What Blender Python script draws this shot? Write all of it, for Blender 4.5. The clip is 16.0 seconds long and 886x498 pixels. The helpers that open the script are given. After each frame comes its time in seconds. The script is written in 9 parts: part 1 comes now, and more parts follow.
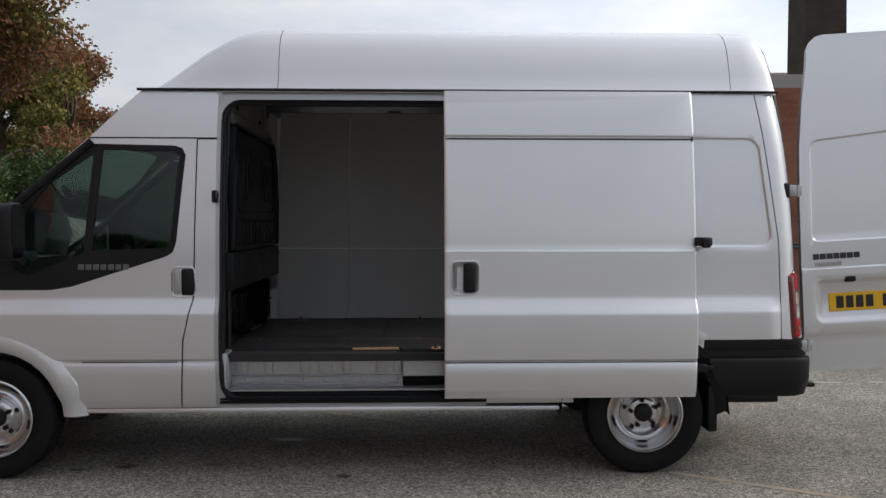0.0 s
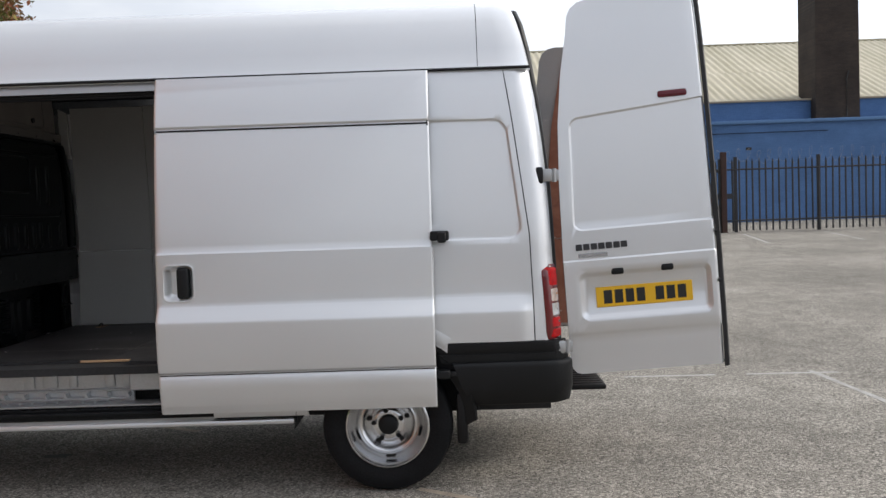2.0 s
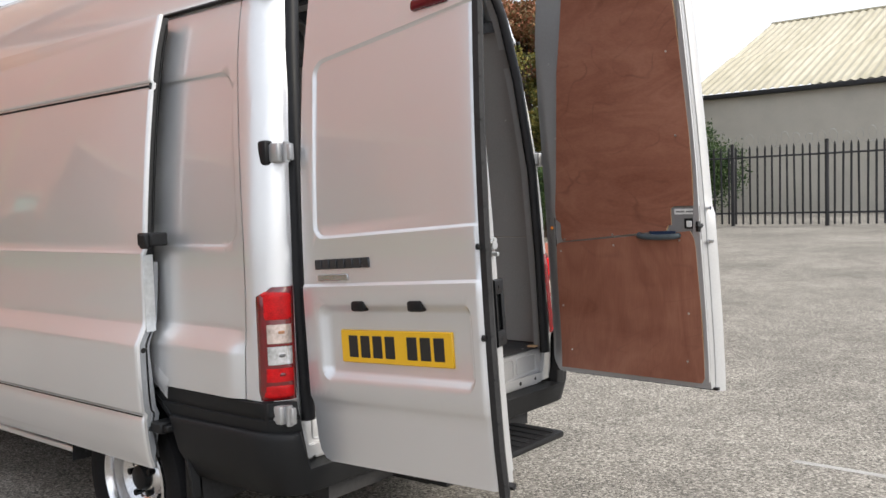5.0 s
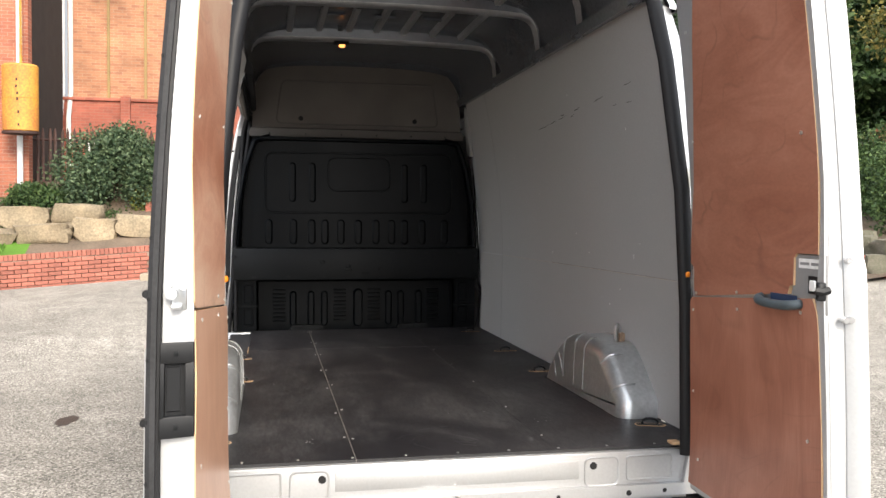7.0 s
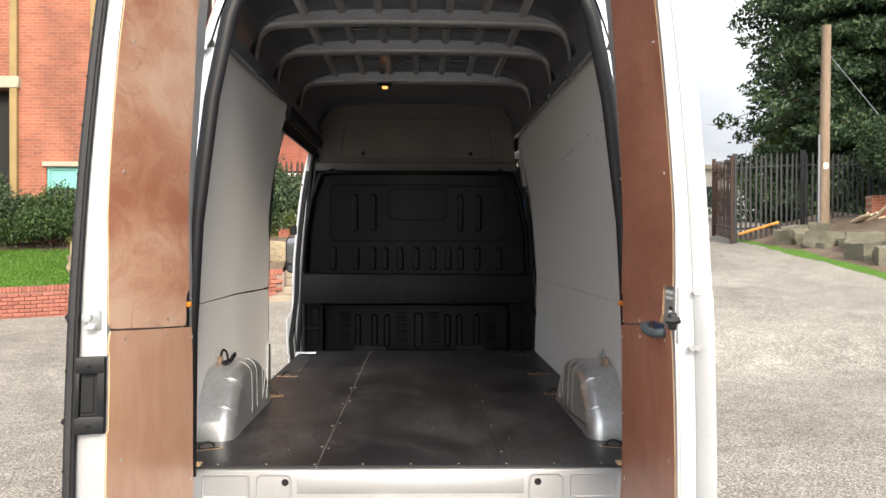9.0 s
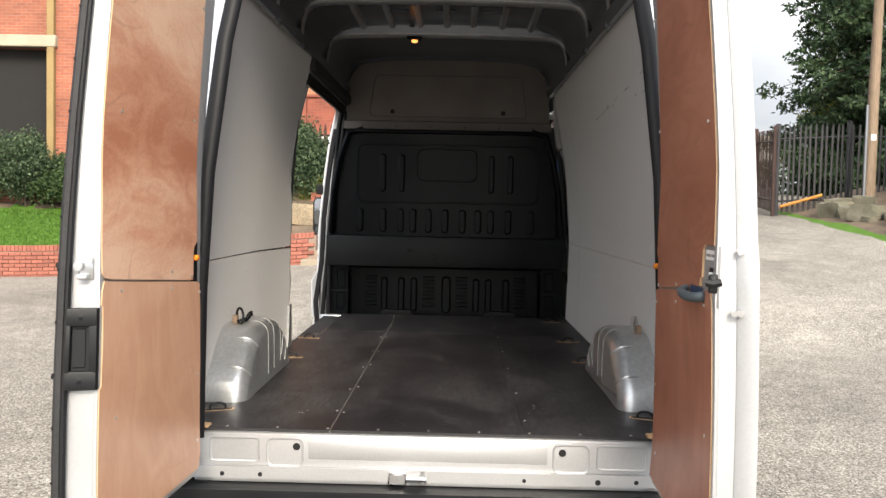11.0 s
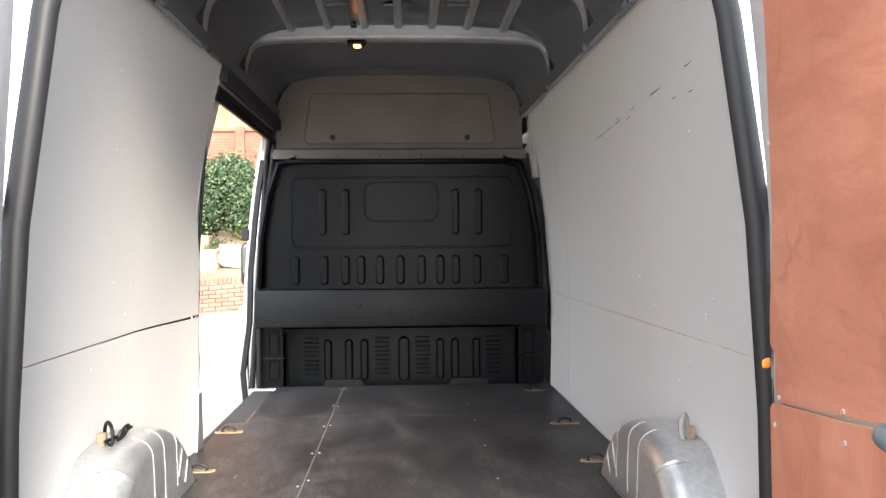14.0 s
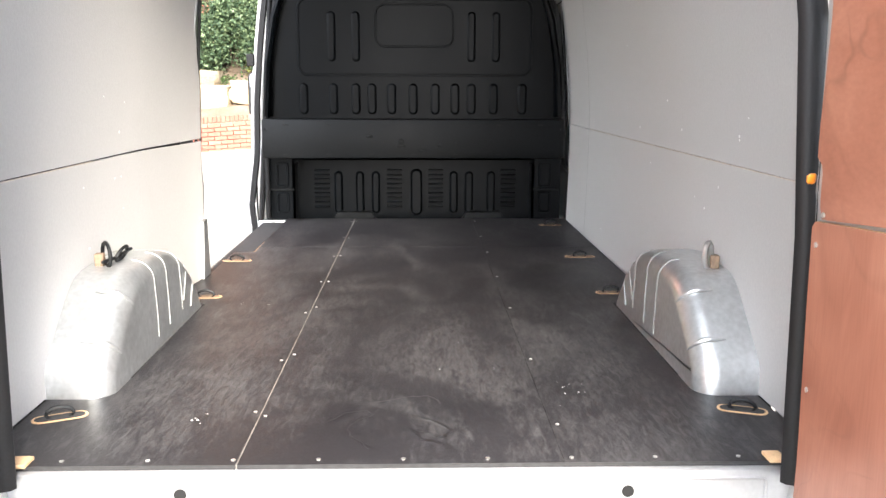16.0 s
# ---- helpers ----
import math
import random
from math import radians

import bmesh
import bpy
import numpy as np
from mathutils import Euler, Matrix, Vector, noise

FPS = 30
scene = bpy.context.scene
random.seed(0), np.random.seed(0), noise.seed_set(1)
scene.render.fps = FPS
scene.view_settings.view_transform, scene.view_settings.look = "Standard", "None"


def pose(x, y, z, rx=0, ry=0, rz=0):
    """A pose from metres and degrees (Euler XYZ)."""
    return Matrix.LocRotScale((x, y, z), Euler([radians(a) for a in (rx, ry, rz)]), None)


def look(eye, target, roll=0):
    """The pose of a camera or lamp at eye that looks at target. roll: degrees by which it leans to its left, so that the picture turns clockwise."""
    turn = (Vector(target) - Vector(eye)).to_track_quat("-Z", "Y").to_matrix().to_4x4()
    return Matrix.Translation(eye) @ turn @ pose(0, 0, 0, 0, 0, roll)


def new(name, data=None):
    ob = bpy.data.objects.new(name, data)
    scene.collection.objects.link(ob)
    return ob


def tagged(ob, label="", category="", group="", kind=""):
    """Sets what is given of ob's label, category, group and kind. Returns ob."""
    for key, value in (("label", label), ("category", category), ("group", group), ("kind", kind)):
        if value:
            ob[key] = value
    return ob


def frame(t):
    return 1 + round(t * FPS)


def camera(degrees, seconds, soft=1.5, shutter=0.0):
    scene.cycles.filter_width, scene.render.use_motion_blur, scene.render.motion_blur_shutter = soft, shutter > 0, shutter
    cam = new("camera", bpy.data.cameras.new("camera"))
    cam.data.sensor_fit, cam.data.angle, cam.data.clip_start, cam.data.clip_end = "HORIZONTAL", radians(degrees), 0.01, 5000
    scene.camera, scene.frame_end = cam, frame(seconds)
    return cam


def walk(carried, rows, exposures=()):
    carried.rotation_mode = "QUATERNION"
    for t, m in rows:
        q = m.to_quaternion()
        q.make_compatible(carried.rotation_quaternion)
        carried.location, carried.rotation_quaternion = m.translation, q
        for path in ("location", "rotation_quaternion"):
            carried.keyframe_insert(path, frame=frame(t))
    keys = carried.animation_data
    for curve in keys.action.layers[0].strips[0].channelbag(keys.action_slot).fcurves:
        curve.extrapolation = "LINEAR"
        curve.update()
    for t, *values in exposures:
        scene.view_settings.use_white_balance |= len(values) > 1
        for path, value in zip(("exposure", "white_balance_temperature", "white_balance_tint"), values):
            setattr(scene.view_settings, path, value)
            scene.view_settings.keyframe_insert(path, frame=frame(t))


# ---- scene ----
cam = camera(54.0, 16.0)
PATH = [
    (0, (-1.362, -4.978, 1.466), (-1.291, -2.98, 1.407), -0.0),
    (0.5, (-1.085, -5.121, 1.484), (-1.011, -3.125, 1.378), -0.9),
    (1, (-0.707, -5.073, 1.47), (-0.648, -3.077, 1.361), -1.0),
    (1.5, (-0.211, -4.799, 1.45), (-0.166, -2.802, 1.35), -1.6),
    (2, (0.395, -4.554, 1.501), (0.365, -2.557, 1.408), -1.9),
    (2.5, (0.934, -4.191, 1.453), (0.756, -2.2, 1.406), -1.4),
    (3, (1.515, -3.802, 1.447), (1.132, -1.839, 1.393), -1.8),
    (3.5, (2.041, -3.348, 1.442), (1.499, -1.423, 1.391), -1.7),
    (3.7, (2.222, -3.183, 1.467), (1.649, -1.268, 1.419), -1.9),
    (5.8, (3.744, -0.93, 1.475), (2.037, 0.107, 1.387), -1.4),
    (6, (3.797, -0.677, 1.454), (2.015, 0.228, 1.393), -1.1),
    (6.5, (3.781, -0.107, 1.479), (1.875, 0.495, 1.44), 0.2),
    (7, (3.661, 0.352, 1.494), (1.701, 0.746, 1.428), 0.4),
    (7.5, (3.695, 0.721, 1.497), (1.7, 0.844, 1.434), 0.1),
    (8, (3.941, 0.893, 1.516), (1.942, 0.953, 1.495), 0.1),
    (8.2, (3.984, 0.931, 1.527), (1.985, 0.992, 1.51), 0.2),
    (10.3, (4.047, 1.059, 1.533), (2.047, 1.056, 1.502), 0.6),
    (10.5, (4.017, 1.071, 1.518), (2.018, 1.061, 1.47), 1.1),
    (11, (3.846, 1.052, 1.488), (1.849, 1.022, 1.399), 1.2),
    (11.5, (3.566, 0.977, 1.493), (1.569, 0.976, 1.385), -0.0),
    (12, (3.389, 0.942, 1.505), (1.393, 0.98, 1.381), -0.3),
    (12.5, (3.167, 0.954, 1.542), (1.171, 1.006, 1.426), -0.3),
    (13, (3.011, 0.973, 1.566), (1.014, 1.036, 1.477), -0.1),
    (13.5, (2.826, 0.973, 1.579), (0.828, 1.058, 1.557), -0.2),
    (14, (2.707, 0.991, 1.562), (0.709, 1.08, 1.549), -0.4),
    (14.5, (2.668, 1.026, 1.545), (0.672, 1.085, 1.433), -0.7),
    (15, (2.661, 1.044, 1.535), (0.669, 1.087, 1.356), -0.9),
    (15.5, (2.657, 1.04, 1.525), (0.673, 1.081, 1.279), -0.3),
    (16, (2.553, 1.005, 1.482), (0.588, 1.058, 1.113), 0.2),
]
EXPOSURES = [(0, 0.02, 6550, 10), (1.5, 0.32, 6550, 10), (3, 0.64, 6620, 10), (3.7, 0.74, 6650, 10), (5.8, 0.98, 6700, 10), (7, 1.58, 6800, 10), (7.5, 2.0, 6850, 10), (8.2, 1.64, 6900, 10), (10.3, 1.38, 6950, 10),
             (11, 1.4, 6950, 10), (11.5, 1.55, 6850, 10), (12, 1.58, 6800, 10), (12.5, 1.92, 6750, 10), (13, 2.82, 6650, 10), (13.5, 2.9, 6620, 10), (14.5, 3.14, 6620, 10), (16, 3.08, 6650, 10)]
walk(cam, [(t, look(eye, target, roll)) for t, eye, target, roll in PATH], EXPOSURES)

# ---- build ----
import mathutils

# ---- world, sun, exposure ----
world = bpy.data.worlds.new("overcast_sky")
scene.world = world
world.use_nodes = True
wn, wl = world.node_tree.nodes, world.node_tree.links
wn.clear()
sky = wn.new("ShaderNodeTexSky")
sky.sky_type = "NISHITA"
sky.sun_disc = False
sky.sun_elevation, sky.sun_rotation = radians(33), radians(80)
sky.air_density, sky.dust_density = 1.0, 2.5
w_coord = wn.new("ShaderNodeTexCoord")
w_map = wn.new("ShaderNodeMapping")
w_map.inputs["Scale"].default_value = (1.0, 1.0, 2.6)
w_noise = wn.new("ShaderNodeTexNoise")
w_noise.inputs["Scale"].default_value = 2.2
w_noise.inputs["Detail"].default_value = 7.0
w_noise.inputs["Roughness"].default_value = 0.55
w_ramp = wn.new("ShaderNodeValToRGB")
w_ramp.color_ramp.elements[0].position, w_ramp.color_ramp.elements[0].color = 0.34, (5.6, 6.3, 7.6, 1)
w_ramp.color_ramp.elements[1].position, w_ramp.color_ramp.elements[1].color = 0.66, (9.8, 10.1, 10.6, 1)
w_mix = wn.new("ShaderNodeMix")
w_mix.data_type = "RGBA"
w_mix.inputs["Factor"].default_value = 0.86
w_bg = wn.new("ShaderNodeBackground")
w_bg.inputs["Strength"].default_value = 0.088
w_out = wn.new("ShaderNodeOutputWorld")
wl.new(w_coord.outputs["Generated"], w_map.inputs["Vector"])
wl.new(w_map.outputs["Vector"], w_noise.inputs["Vector"])
wl.new(w_noise.outputs["Fac"], w_ramp.inputs["Fac"])
wl.new(sky.outputs["Color"], w_mix.inputs["A"])
wl.new(w_ramp.outputs["Color"], w_mix.inputs["B"])
# the cloud is brighter on the sun's side of the sky
w_dot = wn.new("ShaderNodeVectorMath")
w_dot.operation = "DOT_PRODUCT"
w_dot.inputs[1].default_value = Vector((16, 7.0, 10.5)).normalized()
wl.new(w_coord.outputs["Generated"], w_dot.inputs[0])
w_side = wn.new("ShaderNodeMapRange")
w_side.interpolation_type = "SMOOTHSTEP"
w_side.inputs["From Min"].default_value, w_side.inputs["From Max"].default_value = 0.1, 1.0
w_side.inputs["To Min"].default_value, w_side.inputs["To Max"].default_value = 1.02, 1.85
wl.new(w_dot.outputs["Value"], w_side.inputs["Value"])
# and duller right opposite
w_back = wn.new("ShaderNodeMapRange")
w_back.interpolation_type = "SMOOTHSTEP"
w_back.inputs["From Min"].default_value, w_back.inputs["From Max"].default_value = -0.75, -0.25
w_back.inputs["To Min"].default_value, w_back.inputs["To Max"].default_value = 0.36, 1.0
wl.new(w_dot.outputs["Value"], w_back.inputs["Value"])
w_mul = wn.new("ShaderNodeVectorMath")
w_mul.operation = "SCALE"
wl.new(w_mix.outputs["Result"], w_mul.inputs[0])
# and an overcast sky is brighter overhead than at the horizon
w_sep = wn.new("ShaderNodeSeparateXYZ")
wl.new(w_coord.outputs["Generated"], w_sep.inputs["Vector"])
w_up = wn.new("ShaderNodeMapRange")
w_up.inputs["To Min"].default_value, w_up.inputs["To Max"].default_value = 0.86, 0.89
wl.new(w_sep.outputs["Z"], w_up.inputs["Value"])
w_both = wn.new("ShaderNodeMath")
w_both.operation = "MULTIPLY"
wl.new(w_side.outputs["Result"], w_both.inputs[0])
wl.new(w_up.outputs["Result"], w_both.inputs[1])
w_all = wn.new("ShaderNodeMath")
w_all.operation = "MULTIPLY"
wl.new(w_both.outputs["Value"], w_all.inputs[0])
wl.new(w_back.outputs["Result"], w_all.inputs[1])
wl.new(w_all.outputs["Value"], w_mul.inputs["Scale"])
wl.new(w_mul.outputs["Vector"], w_bg.inputs["Color"])
wl.new(w_bg.outputs["Background"], w_out.inputs["Surface"])

sun_data = bpy.data.lights.new("sun", "SUN")
sun_data.energy, sun_data.angle, sun_data.color = 2.1, radians(22), (1.0, 0.93, 0.83)
sun = new("sun", sun_data)
sun.matrix_world = look((16, 2.5, 10.5), (0, 0, 0))


# ---- helpers of the build ----
def thing(name, label, category, loc=(0, 0, 0), group="", kind="", rz=0):
    ob = new(name)
    ob.empty_display_size = 0.2
    ob.matrix_world = pose(*loc, 0, 0, rz)
    return tagged(ob, label, category, group, kind)


def mesh_of(bm, material, angle=40):
    me = bpy.data.meshes.new("mesh")
    bm.to_mesh(me)
    bm.free()
    for m in (material if isinstance(material, (list, tuple)) else [material]):
        me.materials.append(m)
    me.shade_smooth()
    if angle < 180:
        me.set_sharp_from_angle(angle=radians(angle))
    return me


def part(name, bm, material, parent=None, label="", angle=40, kind=""):
    ob = new(name, mesh_of(bm, material, angle))
    ob.parent = parent
    return tagged(ob, label, "", "", kind)


def share(name, me, parent, m, label=""):
    ob = new(name, me)
    ob.parent = parent
    ob.matrix_basis = m
    return tagged(ob, label)


def solid(name, bm, material, label, category, group="", kind="", angle=40):
    return tagged(part(name, bm, material, None, "", angle), label, category, group, kind)


def box(bm, x0, x1, y0, y1, z0, z1, bevel=0.0, seg=2, m=None, mi=0):
    r = bmesh.ops.create_cube(bm, size=1.0)
    vs = r["verts"]
    t = Matrix.Translation(((x0 + x1) / 2, (y0 + y1) / 2, (z0 + z1) / 2)) @ Matrix.Diagonal((abs(x1 - x0), abs(y1 - y0), abs(z1 - z0), 1))
    bmesh.ops.transform(bm, matrix=t, verts=vs)
    fs = list({f for v in vs for f in v.link_faces})
    if bevel:
        es = list({e for v in vs for e in v.link_edges})
        rb = bmesh.ops.bevel(bm, geom=es, offset=bevel, segments=seg, profile=0.5, affect="EDGES")
        vs = list({v for f in rb["faces"] for v in f.verts} | {v for v in vs if v.is_valid})
        fs = list({f for v in vs for f in v.link_faces})
    for f in fs:
        f.material_index = mi
    if m is not None:
        bmesh.ops.transform(bm, matrix=m, verts=vs)
    return vs


def loft(bm, rings, closed_ring=True, caps=True, mi=0):
    rows = [[bm.verts.new(p) for p in ring] for ring in rings]
    n = len(rows[0])
    for a, b in zip(rows, rows[1:]):
        for i in range(n if closed_ring else n - 1):
            j = (i + 1) % n
            f = bm.faces.new((a[i], a[j], b[j], b[i]))
            f.material_index = mi
    if caps and closed_ring:
        for row in (rows[0][::-1], rows[-1]):
            try:
                bm.faces.new(row).material_index = mi
            except ValueError:
                pass
    return rows


def tube(bm, pts, r, seg=8, closed=False, flat=1.0, mi=0, up=(0, 0, 1)):
    """A round bar along the points; flat squashes it across the second axis."""
    pts = [Vector(p) for p in pts]
    n = len(pts)
    rings = []
    ref = Vector(up)
    for i, p in enumerate(pts):
        if closed:
            d = pts[(i + 1) % n] - pts[i - 1]
        else:
            d = pts[min(i + 1, n - 1)] - pts[max(i - 1, 0)]
        d.normalize()
        a = d.cross(ref)
        if a.length < 1e-4:
            a = d.cross(Vector((1, 0.1, 0)))
        a.normalize()
        b = a.cross(d).normalized()
        rr = r[i] if isinstance(r, (list, tuple)) else r
        rings.append([p + a * math.cos(k / seg * math.tau) * rr + b * math.sin(k / seg * math.tau) * rr * flat for k in range(seg)])
    if closed:
        rings.append(rings[0])
        rows = [[bm.verts.new(q) for q in ring] for ring in rings[:-1]]
        rows.append(rows[0])
        for a, b in zip(rows, rows[1:]):
            for k in range(seg):
                j = (k + 1) % seg
                bm.faces.new((a[k], a[j], b[j], b[k])).material_index = mi
    else:
        loft(bm, rings, mi=mi)


def rrect(a0, a1, b0, b1, r, n=4):
    """Points of a rectangle with round corners, in two axes, counter-clockwise."""
    out = []
    for ca, cb, s in ((a1 - r, b0 + r, -90), (a1 - r, b1 - r, 0), (a0 + r, b1 - r, 90), (a0 + r, b0 + r, 180)):
        for k in range(n + 1):
            w = radians(s + 90 * k / n)
            out.append((ca + r * math.cos(w), cb + r * math.sin(w)))
    return out


def sd_rr(a, b, a0, a1, b0, b1, r):
    """Signed distance to a rounded rectangle."""
    qa = abs(a - (a0 + a1) / 2) - (a1 - a0) / 2 + r
    qb = abs(b - (b0 + b1) / 2) - (b1 - b0) / 2 + r
    return math.hypot(max(qa, 0), max(qb, 0)) + min(max(qa, qb), 0) - r


def interp(pairs, z):
    if z <= pairs[0][0]:
        return pairs[0][1]
    for (z0, y0), (z1, y1) in zip(pairs, pairs[1:]):
        if z <= z1:
            return y0 + (y1 - y0) * (z - z0) / (z1 - z0)
    return pairs[-1][1]


def smooth(pairs, z):
    """A smooth curve through the pairs."""
    if z <= pairs[0][0]:
        return pairs[0][1]
    n = len(pairs)
    for i in range(n - 1):
        if z <= pairs[i + 1][0]:
            def slope(k):
                if k <= 0 or k >= n - 1:
                    k0, k1 = (0, 1) if k <= 0 else (n - 2, n - 1)
                    return (pairs[k1][1] - pairs[k0][1]) / (pairs[k1][0] - pairs[k0][0])
                s0 = (pairs[k][1] - pairs[k - 1][1]) / (pairs[k][0] - pairs[k - 1][0])
                s1 = (pairs[k + 1][1] - pairs[k][1]) / (pairs[k + 1][0] - pairs[k][0])
                return 0.0 if s0 * s1 <= 0 else 2 * s0 * s1 / (s0 + s1)
            h = pairs[i + 1][0] - pairs[i][0]
            t = (z - pairs[i][0]) / h
            return ((2 * t**3 - 3 * t**2 + 1) * pairs[i][1] + (t**3 - 2 * t**2 + t) * h * slope(i)
                    + (-2 * t**3 + 3 * t**2) * pairs[i + 1][1] + (t**3 - t**2) * h * slope(i + 1))
    return pairs[-1][1]


def sstep(a, b, x):
    t = min(max((x - a) / (b - a), 0), 1)
    return t * t * (3 - 2 * t)


def sheet(outline, place, back, holes=(), loops=(), la=(), lb=()):
    """A sheet of metal or board. outline, holes and loops lie in two axes (a, b); place(a, b) and back(a, b) give the two faces in space.
    loops are lines that the mesh follows; la and lb are the values of a and b at which it is cut for bending."""
    vs, es, base = [], [], []
    for k, poly in enumerate([outline, *holes, *loops]):
        i0 = len(vs)
        vs += [Vector(p) for p in poly]
        es += [(i0 + i, i0 + (i + 1) % len(poly)) for i in range(len(poly))]
    cut = 4 if holes else 1
    ve, ed, fa = mathutils.geometry.delaunay_2d_cdt(vs, es, [], cut, 1e-5)[:3]
    bm = bmesh.new()
    bv = [bm.verts.new((v.x, 0, v.y)) for v in ve]
    for f in fa:
        mid = sum((ve[i] for i in f), Vector((0, 0))) / len(f)
        if holes and any(inside(mid, h) for h in holes):
            continue
        if not inside(mid, outline):
            continue
        try:
            bm.faces.new([bv[i] for i in f])
        except ValueError:
            pass
    for v in [v for v in bm.verts if not v.link_faces]:
        bm.verts.remove(v)
    for axis, values in ((0, la), (2, lb)):
        no = Vector((1, 0, 0)) if axis == 0 else Vector((0, 0, 1))
        for c in values:
            bmesh.ops.bisect_plane(bm, geom=bm.verts[:] + bm.edges[:] + bm.faces[:], dist=1e-5, plane_co=no * c, plane_no=no)
    front = {v: (v.co.x, v.co.z) for v in bm.verts}
    faces = bm.faces[:]
    rim = [e for e in bm.edges if len(e.link_faces) == 1]
    rim = [(e.verts[0], e.verts[1]) for e in rim]
    twin = {v: bm.verts.new(back(*ab)) for v, ab in front.items()}
    for v, ab in front.items():
        v.co = place(*ab)
    for f in faces:
        bm.faces.new([twin[v] for v in reversed(f.verts)])
    for a, b in rim:
        try:
            bm.faces.new((a, b, twin[b], twin[a]))
        except ValueError:
            pass
    bmesh.ops.recalc_face_normals(bm, faces=bm.faces[:])
    return bm


def inside(p, poly):
    c = False
    for (x0, y0), (x1, y1) in zip(poly, poly[1:] + poly[:1]):
        if (y0 > p[1]) != (y1 > p[1]) and p[0] < (x1 - x0) * (p[1] - y0) / (y1 - y0) + x0:
            c = not c
    return c


def lathe(bm, profile, centre, seg=40, mi=0, axis="y", face=-1):
    """Turns (radius, depth) pairs about the y axis through centre; depth counts along face."""
    rows = []
    for r, d in profile:
        rows.append([(centre[0] + r * math.cos(k / seg * math.tau), centre[1] + face * d, centre[2] + r * math.sin(k / seg * math.tau)) for k in range(seg)])
    loft(bm, rows, True, False, mi)


def arc(cx, cz, r, a0, a1, n=10):
    return [(cx + r * math.cos(radians(a0 + (a1 - a0) * k / n)), cz + r * math.sin(radians(a0 + (a1 - a0) * k / n))) for k in range(n + 1)]


def fast_mesh(name, verts, faces, material):
    """A mesh from number arrays; all faces have the same count of corners."""
    verts, faces = np.asarray(verts, dtype=np.float32), np.asarray(faces, dtype=np.int32)
    me = bpy.data.meshes.new(name)
    me.vertices.add(len(verts))
    me.vertices.foreach_set("co", verts.ravel())
    k = faces.shape[1]
    me.loops.add(faces.size)
    me.loops.foreach_set("vertex_index", faces.ravel())
    me.polygons.add(len(faces))
    me.polygons.foreach_set("loop_start", np.arange(0, faces.size, k, dtype=np.int32))
    me.update(calc_edges=True)
    me.materials.append(material)
    return me


# ---- materials ----
def mat(name, col, rough=0.5, metal=0.0, var=0.15, scale=3.0, fine=60.0, bump=0.0, coat=0.0, col2=None, rand=0.0, spec=0.5, rvar=0.1, stretch=(1, 1, 1)):
    """Colour that varies at two scales, fine relief, gloss that varies; rand: how far objects that share it differ."""
    m = bpy.data.materials.new(name)
    m.use_nodes = True
    n, l = m.node_tree.nodes, m.node_tree.links
    b = n["Principled BSDF"]
    tc = n.new("ShaderNodeTexCoord")
    mp = n.new("ShaderNodeMapping")
    mp.inputs["Scale"].default_value = stretch
    l.new(tc.outputs["Object"], mp.inputs["Vector"])
    n1, n2 = n.new("ShaderNodeTexNoise"), n.new("ShaderNodeTexNoise")
    n1.inputs["Scale"].default_value, n1.inputs["Detail"].default_value = scale, 5
    n2.inputs["Scale"].default_value, n2.inputs["Detail"].default_value = fine, 3
    for q in (n1, n2):
        l.new(mp.outputs["Vector"], q.inputs["Vector"])
    add = n.new("ShaderNodeMath")
    add.operation = "ADD"
    l.new(n1.outputs["Fac"], add.inputs[0])
    l.new(n2.outputs["Fac"], add.inputs[1])
    mr = n.new("ShaderNodeMapRange")
    mr.inputs["From Min"].default_value, mr.inputs["From Max"].default_value = 0.7, 1.3
    l.new(add.outputs[0], mr.inputs["Value"])
    c2 = col2 or tuple(min(c * (1 + var), 0.95) for c in col)
    c1 = col if col2 else tuple(c * (1 - var) for c in col)
    mx = n.new("ShaderNodeMix")
    mx.data_type = "RGBA"
    mx.inputs["A"].default_value, mx.inputs["B"].default_value = (*c1, 1), (*c2, 1)
    l.new(mr.outputs["Result"], mx.inputs["Factor"])
    out = mx.outputs["Result"]
    if rand:
        oi = n.new("ShaderNodeObjectInfo")
        hs = n.new("ShaderNodeHueSaturation")
        rr = n.new("ShaderNodeMapRange")
        rr.inputs["To Min"].default_value, rr.inputs["To Max"].default_value = 1 - rand, 1 + rand
        l.new(oi.outputs["Random"], rr.inputs["Value"])
        l.new(rr.outputs["Result"], hs.inputs["Value"])
        l.new(out, hs.inputs["Color"])
        out = hs.outputs["Color"]
    l.new(out, b.inputs["Base Color"])
    rg = n.new("ShaderNodeMapRange")
    rg.inputs["To Min"].default_value, rg.inputs["To Max"].default_value = max(rough - rvar, 0.02), min(rough + rvar, 1)
    l.new(n1.outputs["Fac"], rg.inputs["Value"])
    l.new(rg.outputs["Result"], b.inputs["Roughness"])
    b.inputs["Metallic"].default_value = metal
    b.inputs["Specular IOR Level"].default_value = spec
    b.inputs["Coat Weight"].default_value = coat
    b.inputs["Coat Roughness"].default_value = 0.04
    if bump:
        bp = n.new("ShaderNodeBump")
        bp.inputs["Strength"].default_value = 1.0
        bp.inputs["Distance"].default_value = bump
        l.new(n2.outputs["Fac"], bp.inputs["Height"])
        l.new(bp.outputs["Normal"], b.inputs["Normal"])
    return m


